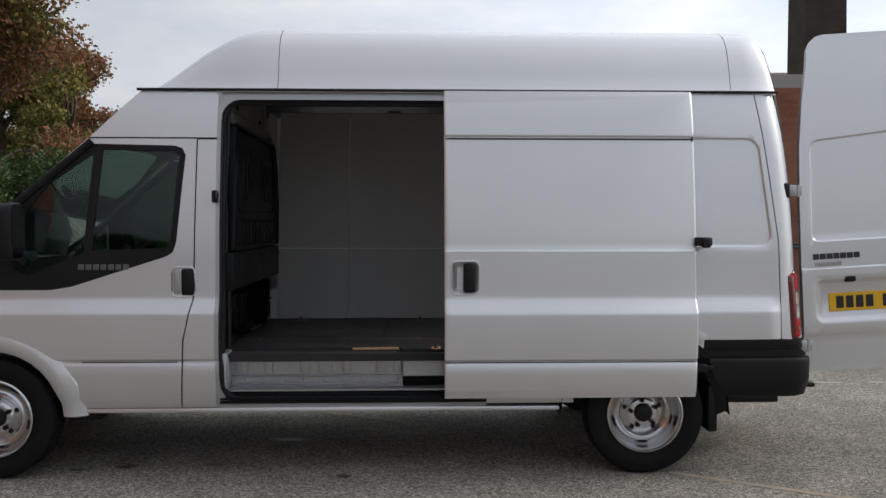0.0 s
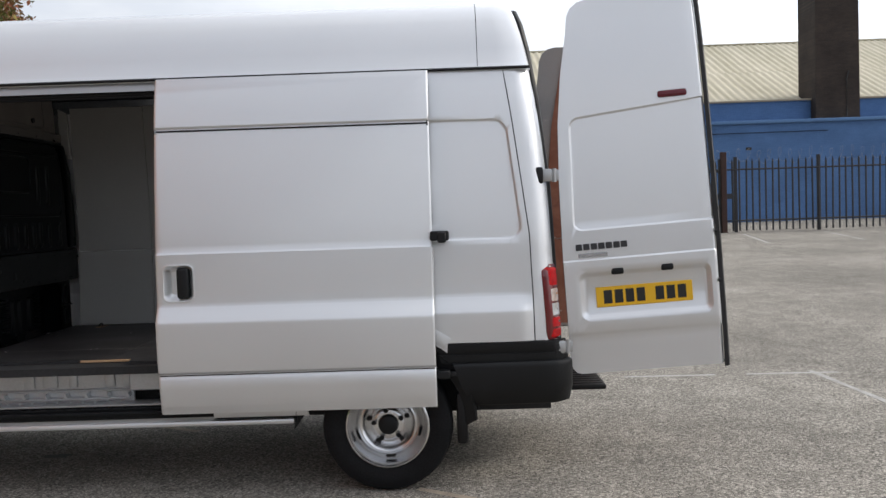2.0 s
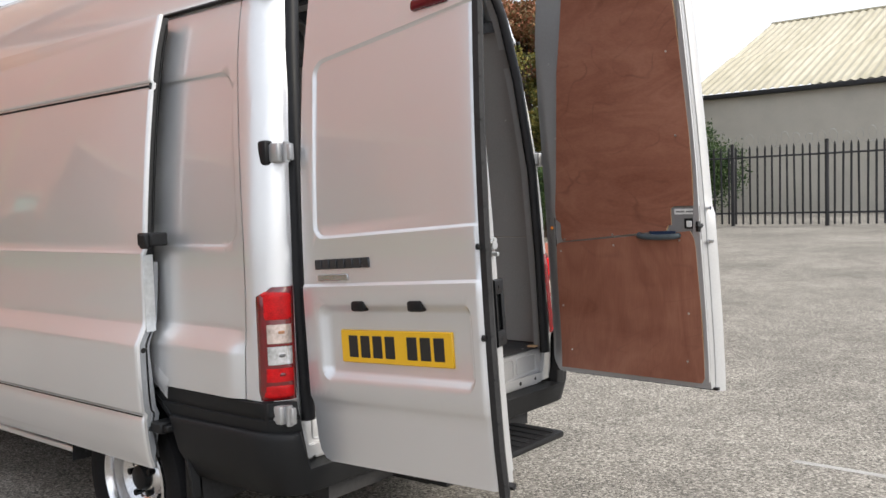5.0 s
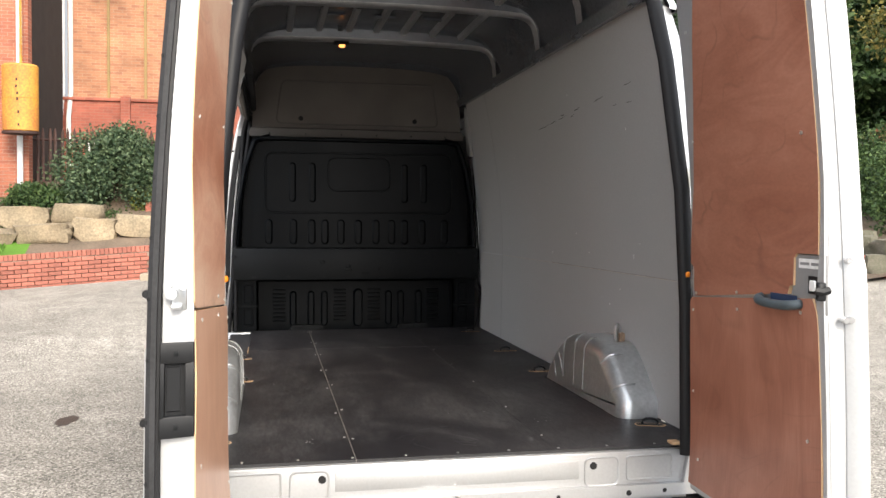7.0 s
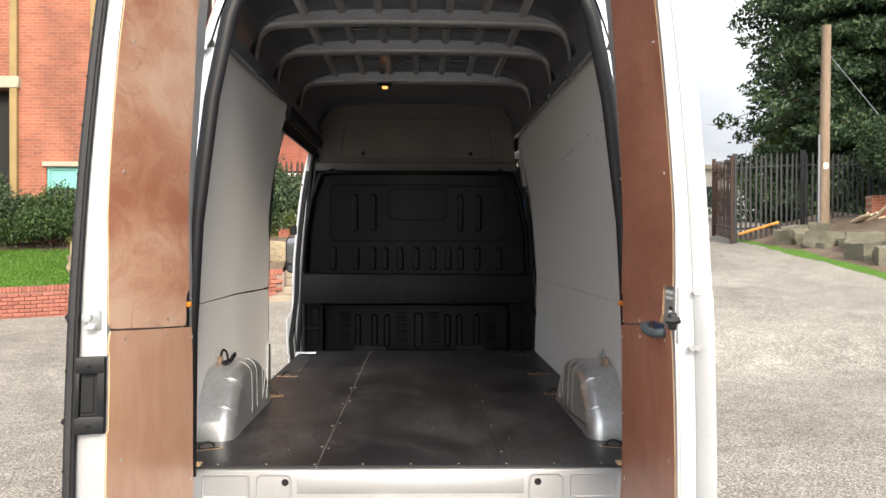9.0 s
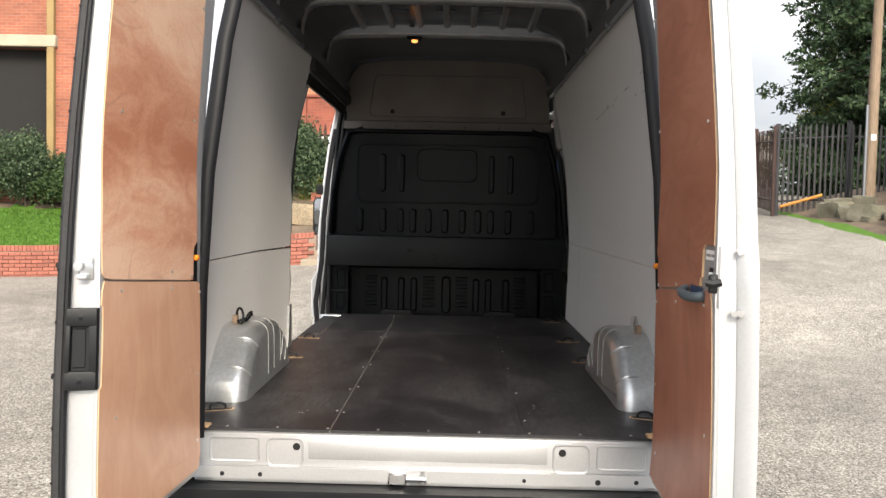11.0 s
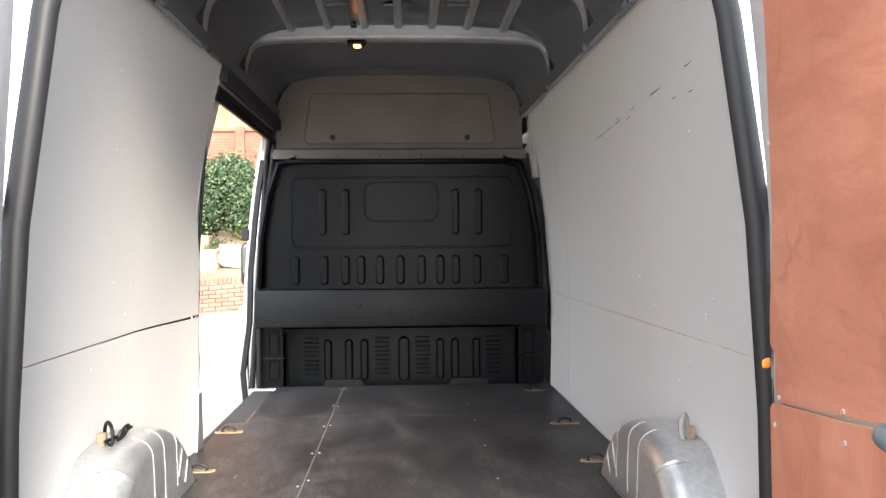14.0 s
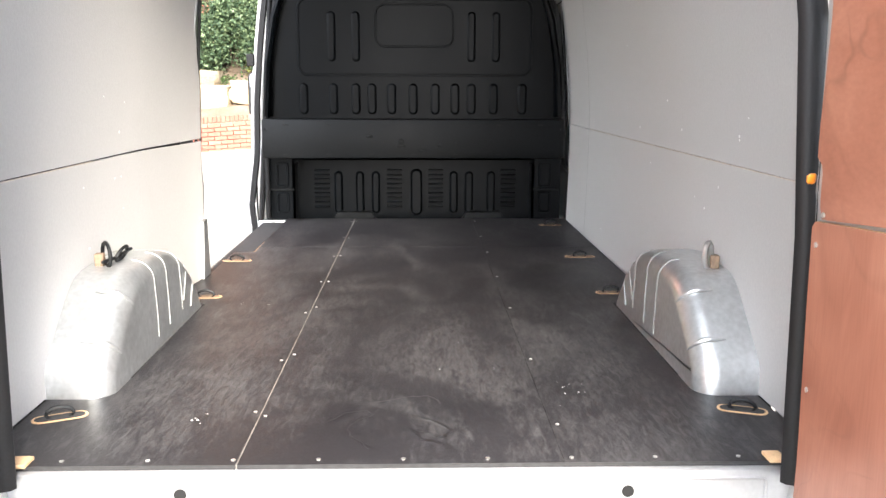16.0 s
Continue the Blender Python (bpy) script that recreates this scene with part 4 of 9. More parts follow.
for k in range(25):
    z = 0.60 + (2.19 - 0.60) * k / 24
    y = side_y(z) + SD_OFF
    rows.append([(sx1 - 0.07, y + 0.054, z), (sx1 - 0.03, y + 0.054, z), (sx1 - 0.024, y + 0.066, z), (sx1 - 0.036, y + 0.078, z), (sx1 - 0.066, y + 0.078, z)])
loft(bm, rows)
bmesh.ops.recalc_face_normals(bm, faces=bm.faces[:])
part("rear_seal", bm, RUBBER, sliding, "black strip added for the shade in the door gap")
for z in (0.62, 0.93, 1.18):
    bm = bmesh.new()
    y = side_y(z) + SD_OFF + 0.036
    tube(bm, [(sx1 - 0.006, y, z), (sx1 - 0.0025, y, z)], 0.011, 10)
    part("flange_hole", bm, SEAM, sliding)
bm = bmesh.new()
y = side_y(1.1) + SD_OFF
box(bm, sx1 - 0.001, sx1 + 0.003, y + 0.006, y + 0.05, 1.0, 1.3, 0.001, 1)
part("latch_plate", bm, GALV, sliding)

# side opening: jambs, seal, step
bm = bmesh.new()
jamb = rrect(-2.47, -0.95, 0.43, 2.19, 0.11, 6)
frame_out = [(-2.492, 0.40), (-0.93, 0.40), (-0.93, 2.245), (-2.492, 2.245)]
part("opening_frame", side_sheet(frame_out, 0.012, 0.05, holes=[jamb]), PAINT_IN, van)
bm = bmesh.new()
loop = rrect(-2.462, -0.948, 0.445, 2.182, 0.105, 6)
tube(bm, [(x, body_y(x, z) + (0.055 if x < -1.2 else 0.045), z) for x, z in loop], [0.016 if x < -1.2 else 0.007 for x, z in loop], 8, True, up=(0, 1, 0))
part("opening_seal", bm, RUBBER, van)
bm = bmesh.new()
tube(bm, [(-2.446 + (0.012 if z < 1.24 else 0.0), 0.135 + 0.10 * sstep(1.3, 2.3, z), z) for z in (0.73, 0.9, 1.1, 1.2, 1.27, 1.4, 1.6, 1.8, 2.0, 2.12, 2.17)] + [(-2.40, 0.232, 2.19), (-2.3, 0.236, 2.195)], 0.014, 8, up=(1, 0, 0))
part("post_seal", bm, RUBBER, van)
bm = bmesh.new()
box(bm, -2.49, -0.93, 0.185, 0.235, 2.185, 2.225, 0.006, 1)
box(bm, -2.49, -0.93, 0.205, 0.225, 2.16, 2.19, 0.004, 1)
part("top_track", bm, BLACK_TRIM, van)
bm = bmesh.new()
box(bm, -2.47, -0.93, 0.05, 0.36, 0.425, 0.445)
box(bm, -2.47, -0.93, 0.045, 0.075, 0.445, 0.462, 0.004, 1)
box(bm, -2.47, -0.93, 0.10, 0.125, 0.445, 0.475, 0.004, 1)
box(bm, -2.47, -0.93, 0.13, 0.22, 0.475, 0.485, 0.003, 1)
for k in range(7):
    x = -1.95 + k * 0.085
    box(bm, x, x + 0.02, 0.105, 0.118, 0.475, 0.484, 0.002, 1)
part("step_tray", bm, BULK_BEAM, van, "dark side step with door track")
bm = bmesh.new()
box(bm, -2.44, -1.42, 0.215, 0.235, 0.485, 0.70)
box(bm, -1.42, -0.93, 0.15, 0.235, 0.56, 0.70, 0.006, 1)
box(bm, -2.44, -0.93, 0.12, 0.24, 0.483, 0.492)
for x, w in ((-2.41, 0.075), (-2.245, 0.055), (-2.03, 0.06), (-1.925, 0.085), (-1.78, 0.05), (-1.58, 0.06), (-1.475, 0.05)):
    box(bm, x, x + w, 0.200, 0.217, 0.575, 0.684, 0.008, 2)
box(bm, -2.44, -1.42, 0.196, 0.222, 0.552, 0.566, 0.005, 1)
box(bm, -2.42, -1.44, 0.17, 0.215, 0.512, 0.522, 0.004, 1)
for k in range(9):
    x = -2.36 + k * 0.115
    loft(bm, [[(x - 0.012, 0.168, 0.524), (x + 0.012, 0.168, 0.524), (x, 0.168, 0.545)], [(x - 0.012, 0.214, 0.524), (x + 0.012, 0.214, 0.524), (x, 0.205, 0.55)]])
for k in range(14):
    tube(bm, [(-2.40 + k * 0.07, 0.19, 0.492), (-2.40 + k * 0.07, 0.19, 0.499)], 0.007, 6)
bmesh.ops.recalc_face_normals(bm, faces=bm.faces[:])
part("step_riser", bm, WHITE_METAL, van, "pale pressed-metal step riser")
bm = bmesh.new()
box(bm, -2.475, -2.435, 0.07, 0.24, 0.49, 0.715, 0.010, 2)
tube(bm, [(-2.434, y, z) for y, z in rrect(0.10, 0.215, 0.53, 0.69, 0.015, 3)], 0.004, 5, True, up=(1, 0, 0))
part("step_end_wall", bm, WHITE_METAL, van)
for x in (-1.68, -2.23):
    bm = bmesh.new()
    tube(bm, [(x, 0.205, 0.69), (x + 0.02, 0.19, 0.66), (x + 0.04, 0.205, 0.69)], 0.006, 6)
    box(bm, x, x + 0.04, 0.20, 0.215, 0.675, 0.70, 0.002, 1)
    part("lashing_eye", bm, BLACK_TRIM, van)
for z in (0.65, 1.62):
    bm = bmesh.new()
    box(bm, -2.505, -2.475, 0.03, 0.075, z - 0.035, z + 0.035, 0.006, 1)
    part("door_buffer", bm, RUBBER, van)

# underbody
bm = bmesh.new()
box(bm, -4.5, -3.25, 0.32, 1.62, 0.28, 0.75)
box(bm, -3.25, 0.9, 0.30, 1.64, 0.36, 0.66)
box(bm, -3.25, -0.48, 0.09, 1.85, 0.375, 0.42)
tube(bm, [(0.0, 0.2, 0.345), (0.0, 1.74, 0.345)], 0.06, 10)
tube(bm, [(0.0, 0.85, 0.345), (0.0, 1.09, 0.345)], 0.13, 12)
part("underbody", bm, UNDER, van)
bm = bmesh.new()
tube(bm, [(-2.6, 1.25, 0.31), (-1.2, 1.3, 0.30), (0.3, 1.35, 0.32), (0.75, 1.35, 0.36)], 0.035, 8)
part("exhaust_pipe", bm, GALV, van)


# wheels
def wheel(cx, left):
    face = -1 if left else 1
    cy = 0.115 if left else 2 * YC - 0.115
    bm = bmesh.new()
    lathe(bm, [(0.215, -0.10), (0.235, -0.105), (0.30, -0.108), (0.335, -0.10), (0.348, -0.075), (0.35, -0.03), (0.35, 0.03), (0.348, 0.06), (0.338, 0.082), (0.305, 0.092), (0.26, 0.088), (0.235, 0.076), (0.216, 0.070)], (cx, cy, 0.35), 48, face=face)
    tyre = part("wheel", bm, TYRE, van, "steel wheel with a black tyre", 30)
    bm = bmesh.new()
    lathe(bm, [(0.222, 0.072), (0.224, 0.084), (0.216, 0.088), (0.208, 0.078), (0.203, 0.04), (0.198, 0.0), (0.190, -0.012), (0.180, -0.004), (0.172, 0.018), (0.160, 0.036), (0.146, 0.040), (0.132, 0.030), (0.118, 0.010), (0.104, 0.004), (0.094, 0.014), (0.086, 0.030), (0.07, 0.034), (0.045, 0.034)], (cx, cy, 0.35), 48, face=face)
    part("rim", bm, RIM, tyre, "silver-painted steel rim", 50)
    bm = bmesh.new()
    lathe(bm, [(0.0, 0.066), (0.036, 0.065), (0.050, 0.058), (0.056, 0.034)], (cx, cy, 0.35), 20, face=face)
    part("hub_cap", bm, BLACK_TRIM, tyre)
    for k in range(5):
        bm = bmesh.new()
        a = radians(90 + 72 * k + 8)
        px, pz = cx + 0.078 * math.cos(a), 0.35 + 0.078 * math.sin(a)
        tube(bm, [(px, cy + face * 0.03, pz), (px, cy + face * 0.056, pz)], 0.014, 6)
        part("wheel_nut", bm, BULK_BEAM, tyre)
    for k in range(10):
        bm = bmesh.new()
        a = radians(36 * k + 20)
        if k % 2:
            ring = [(u, v) for u, v in rrect(-0.026, 0.026, -0.008, 0.008, 0.008, 3)]
            r0, dep = 0.1755, 0.012
        else:
            ring = [(0.013 * math.cos(q / 10 * math.tau), 0.013 * math.sin(q / 10 * math.tau)) for q in range(10)]
            r0, dep = 0.111, 0.0085
        rows = []
        for d in (dep - 0.014, dep + 0.004):
            rows.append([(cx + (r0 + v) * math.cos(a) - u * math.sin(a), cy + face * d, 0.35 + (r0 + v) * math.sin(a) + u * math.cos(a)) for u, v in ring])
        loft(bm, rows)
        bmesh.ops.recalc_face_normals(bm, faces=bm.faces[:])
        part("rim_slot", bm, SEAM, tyre)
    return tyre


for cx in (0.0, -3.75):
    for left in (True, False):
        wheel(cx, left)

# rear bumper, flap, step
def bumper_ring(off_x, off_y, z, s=1):
    """The outline of the bumper from the side round the rear corner to the middle."""
    pts = [(0.46 - 0.13 * min(max((z - 0.45) / 0.33, 0), 1) ** 0.7 - (0.06 if z > 0.681 else 0.0), off_y), (0.62, off_y - 0.004), (0.84, off_y + 0.004)]
    pts += [(0.86 + (0.13 + off_x) * math.sin(radians(a)), off_y + 0.006 + 0.13 * (1 - math.cos(radians(a)))) for a in (15, 30, 45, 60, 75, 90)]
    pts += [(0.99 + off_x, 0.35), (0.99 + off_x, YC)]
    return [(x, y, z) for x, y in pts]


bm = bmesh.new()
rows = []
for z, ox, oy in ((0.445, -0.02, 0.05), (0.455, 0.0, 0.025), (0.55, 0.014, -0.008), (0.655, 0.014, -0.014), (0.672, 0.012, -0.013), (0.680, 0.006, -0.008), (0.683, -0.006, 0.006), (0.69, -0.006, 0.004), (0.724, -0.006, 0.002), (0.728, -0.012, 0.008), (0.735, -0.012, 0.007), (0.74, -0.008, 0.002), (0.785, -0.02, 0.004)):
    h = bumper_ring(ox, oy, z)
    rows.append(h + [(x, 2 * YC - y, z_) for x, y, z_ in reversed(h[:-1])])
# the rear middle lies lower, under the doors
rows2 = []
for row in rows:
    rows2.append([(x, y, min(z, 0.525 + 0.02 * (z > 0.6)) if 0.12 < y < 2 * YC - 0.12 else z) for x, y, z in row])
loft(bm, rows2, False, False)
top = rows2[-1]
inn = [(max(min(x - 0.05, 0.86), 0.36), y if z < 0.7 else (min(max(y, 0.04), 0.06) if y < YC else max(min(y, 2 * YC - 0.04), 2 * YC - 0.06)), z) for x, y, z in top]
loft(bm, [top, inn], False, False)
bmesh.ops.recalc_face_normals(bm, faces=bm.faces[:])
part("rear_bumper", bm, BLACK_TRIM, van, "matt black plastic rear bumper", 50)
for sgn in (1, -1):
    yy = (lambda y: y) if sgn == 1 else (lambda y: 2 * YC - y)
    bm = bmesh.new()
    rings = []
    for k in range(9):
        a = radians(66 - 66 * k / 8)
        r = 0.43
        rings.append([(r * math.cos(a) * 0.98, yy(0.025), 0.345 + r * math.sin(a)), (r * math.cos(a) * 0.98 + 0.05, yy(0.0), 0.345 + r * math.sin(a) + 0.03), (r * math.cos(a) * 0.98 + 0.06, yy(0.03), 0.345 + r * math.sin(a) + 0.03)])
    loft(bm, rings, False, False)
    part("arch_trim", bm, BLACK_TRIM, van)
    bm = bmesh.new()
    box(bm, 0.37, 0.43, yy(0.03), yy(0.23), 0.24, 0.52, 0.018, 2)
    part("mud_flap", bm, RUBBER, van)
bm = bmesh.new()
box(bm, 0.98, 1.26, 0.56, 1.40, 0.40, 0.432, 0.012, 2)
rstep = part("rear_step", bm, BLACK_TRIM, van, "black ribbed rear step plate")
for k in range(12):
    bm = bmesh.new()
    box(bm, 1.0, 1.24, 0.60 + k * 0.066, 0.625 + k * 0.066, 0.432, 0.437, 0.002, 1)
    part("tread_ridge", bm, BLACK_TRIM, rstep)
for y in (0.70, 1.20):
    bm = bmesh.new()
    box(bm, 0.8, 1.05, y, y + 0.06, 0.34, 0.41)
    part("step_bracket", bm, BLACK_TRIM, rstep)

# rear frame round the load opening
AP = [(0.19, 0.60), (1.75, 0.60), (1.77, 0.70), (1.77, 1.2), (1.752, 1.6), (1.705, 2.05), (1.652, 2.36), (1.607, 2.50), (1.525, 2.575), (1.42, 2.60), (0.97, 2.61)]
AP = AP + [(2 * YC - y, z) for y, z in reversed(AP[2:-1])]
outer_r = [(2 * YC - side_y(z) - CORNER + 0.012, z) for z in (0.56, 0.8, 1.05, 1.3, 1.6, 1.95, 2.2)] + [(2 * YC - y - 0.055, z - 0.03 * (z - 2.235) / 0.4) for z, y in ROOF[3:]]
outer = [(YC, 0.56)] + outer_r + [(2 * YC - y, z) for y, z in reversed(outer_r[:-1])]


def rear_x(y, z):
    return smooth(REAR, z) - 0.012


rb = sheet(outer, lambda y, z: (rear_x(y, z), y, z), lambda y, z: (rear_x(y, z) - 0.06, y, z), holes=[AP], lb=[0.7, 0.9, 1.1, 1.3, 1.5, 1.7, 1.9, 2.1, 2.3, 2.45, 2.55, 2.62])
part("rear_frame", rb, PAINT_IN, van)
bm = bmesh.new()
tube(bm, [(rear_x(y, z) + 0.012, YC + (y - YC) * 0.985, z) for y, z in AP[2:]], 0.029, 10, flat=0.75, up=(1, 0, 0))
part("rear_seal", bm, RUBBER, van, "black rubber door seal")
# sill panel under the floor edge
bm = bmesh.new()
box(bm, 0.86, 0.905, 0.168, 1.772, 0.50, 0.712, 0.006, 2)
for y0, y1 in ((0.225, 0.39), (1.55, 1.715)):
    tube(bm, [(0.906, y, z) for y, z in rrect(y0, y1, 0.615, 0.695, 0.01, 2)], 0.004, 5, True, up=(1, 0, 0))
for y0, y1 in ((0.42, 0.54), (1.40, 1.52)):
    tube(bm, [(0.906, y, z) for y, z in rrect(y0, y1, 0.60, 0.695, 0.02, 3)], 0.004, 5, True, up=(1, 0, 0))
rsill = part("rear_sill", bm, PAINT_IN, van, "silver rear sill with drain holes")
bm = bmesh.new()
box(bm, 0.89, 0.925, 0.22, 1.72, 0.545, 0.60, 0.012, 2)
part("sill_lip", bm, PAINT_IN, rsill)
bm = bmesh.new()
box(bm, 0.895, 0.908, 0.56, 1.38, 0.625, 0.69, 0.006, 2)
part("sill_panel", bm, PAINT_IN, rsill)
for y, z, r in ((0.52, 0.668, 0.013), (1.43, 0.668, 0.013), (0.27, 0.575, 0.008), (0.40, 0.575, 0.008), (1.55, 0.575, 0.010), (1.68, 0.578, 0.008), (1.30, 0.575, 0.007)):
    bm = bmesh.new()
    tube(bm, [(0.904, y, z), (0.9075 if z > 0.6 else 0.927, y, z)], r, 10)
    part("drain_hole", bm, SEAM, rsill)
bm = bmesh.new()
box(bm, 0.92, 0.95, 0.84, 0.90, 0.555, 0.595, 0.004, 1)
tube(bm, [(0.935, 0.90, 0.575), (0.945, 0.97, 0.578)], 0.011, 8)
tube(bm, [(0.94, 0.955, 0.56), (0.94, 0.955, 0.605)], 0.006, 6)
part("striker", bm, STEEL, van)

# lamps and hinges at the rear corners
def corner_pt(t, z, out):
    """A point on the rear corner; t runs from the side round to the rear."""
    xr, y0 = smooth(REAR, z), side_y(z)
    a = radians(90 * t)
    r = CORNER + out
    return (xr - CORNER + r * math.sin(a), y0 + CORNER - r * math.cos(a), z)


for sgn in (1, -1):
    fl = (lambda p: p) if sgn == 1 else (lambda p: (p[0], 2 * YC - p[1], p[2]))
    def lamp_pt(t, z, out):
        xr, y0, r = smooth(REAR, z), interp([(0.6, 0.012), (1.25, 0.042)], z), CORNER + out
        a = radians(90 * t)
        return (xr - CORNER + r * math.sin(a), y0 + CORNER - r * math.cos(a), z)

    def lens(z0, z1, t0, t1, o, round_, m, name, parent, label=""):
        bm = bmesh.new()
        rows = []
        for k in range(13):
            q = k / 12
            z = z0 + (z1 - z0) * q
            e = max(abs(2 * q - 1) - (1 - round_), 0.0) / round_
            w = (t1 - t0) * 0.5 * (1 - ((0.42 if q > 0.5 else 0.06) if name == "tail_lamp" else 0.3) * e ** 2.5)
            m_ = (t0 + t1) / 2 + ((t1 - t0) / 2 - w) * (name == "tail_lamp")
            oo = o * (1 - 0.6 * e ** 2)
            rows.append([fl(lamp_pt(min(m_ - w + 2 * w * j / 10, 0.99), z, oo * (1 - 0.9 * abs(j / 5 - 1) ** 6))) for j in range(11)])
        loft(bm, rows, False, False)
        bmesh.ops.recalc_face_normals(bm, faces=bm.faces[:])
        return part(name, bm, m, parent, label)

    lamp_ob = lens(0.79, 1.188, 0.22, 0.98, 0.016, 0.2, HOUSING_RED, "tail_lamp", van, "tall red tail lamp with a clear window")
    lens(1.066, 1.172, 0.30, 0.94, 0.0180, 0.25, RED_LENS, "brake_lens", lamp_ob)
    lens(0.985, 1.063, 0.34, 0.93, 0.0180, 0.12, AMBER_CLEAR, "indicator_lens", lamp_ob)
    lens(0.911, 0.9855, 0.34, 0.93, 0.0180, 0.12, CLEAR_LENS, "clear_lens", lamp_ob)
    lens(0.852, 0.908, 0.31, 0.94, 0.0180, 0.12, RED_LENS, "fog_lens", lamp_ob)
    lens(0.798, 0.848, 0.30, 0.94, 0.0180, 0.3, RED_LENS, "reflector", lamp_ob)
    for zz, mm in ((1.03, AMBER_BULB), (0.948, BULB_GREY), (0.882, HOUSING_RED)):
        lens(zz - 0.012, zz + 0.012, 0.60, 0.76, 0.0200, 0.9, mm, "bulb", lamp_ob)
    for z in (1.66, 0.745):
        bm = bmesh.new()
        p = corner_pt(0.72, z, 0.0)
        x, y = p[0], p[1]
        def fb(x0, x1, y0, y1, z0, z1, b):
            if sgn == -1:
                y0, y1 = 2 * YC - y1, 2 * YC - y0
            box(bm, x0, x1, y0, y1, z0, z1, b, 2)
        fb(x - 0.03, x + 0.035, y - 0.032, y + 0.02, z - 0.034, z + 0.034, 0.010)
        fb(x + 0.03, x + 0.075, y - 0.012, y + 0.01, z - 0.03, z + 0.03, 0.006)
        q = (x + 0.05, y - 0.004)
        tube(bm, [fl((q[0], q[1], z - 0.036)), fl((q[0], q[1], z + 0.036))], 0.012, 10)
        part("door_hinge", bm, PAINT_IN, van)
        bm = bmesh.new()
        fb(x - 0.06, x - 0.012, y - 0.05, y - 0.004, z - 0.045, z + 0.045, 0.012)
        part("hinge_gasket", bm, RUBBER, van)

# ---- rear doors ----
LEAN = [(0.60, 0.014), (0.80, 0.002), (1.0, 0.0), (1.3, 0.003), (1.6, 0.014), (1.9, 0.034), (2.1, 0.052), (2.35, 0.082), (2.62, 0.135)]
DOOR_W = 0.905
HINGE_EDGE = [(0.72, 0.048), (1.2, 0.05), (1.62, 0.062), (1.93, 0.082), (2.2, 0.118), (2.42, 0.165)]
SKIN_W = 0.868  # the outer skin stops short of the inner pressing
RISE = 0.06  # the hinges lean, so the open door rises towards its free edge


POCKET_BLUE = mat("deep_blue_plastic", (0.015, 0.035, 0.085), 0.4, 0.0, 0.2, 8.0, 200.0)
SEAL_GREY = mat("dusty_black_rubber", (0.021, 0.021, 0.022), 0.55, 0.0, 0.35, 7.0, 120.0, 0.0003, spec=0.3)
LOCK_GREY = mat("grey_lock_plastic", (0.20, 0.20, 0.20), 0.45, 0.0, 0.1, 5.0, 200.0)


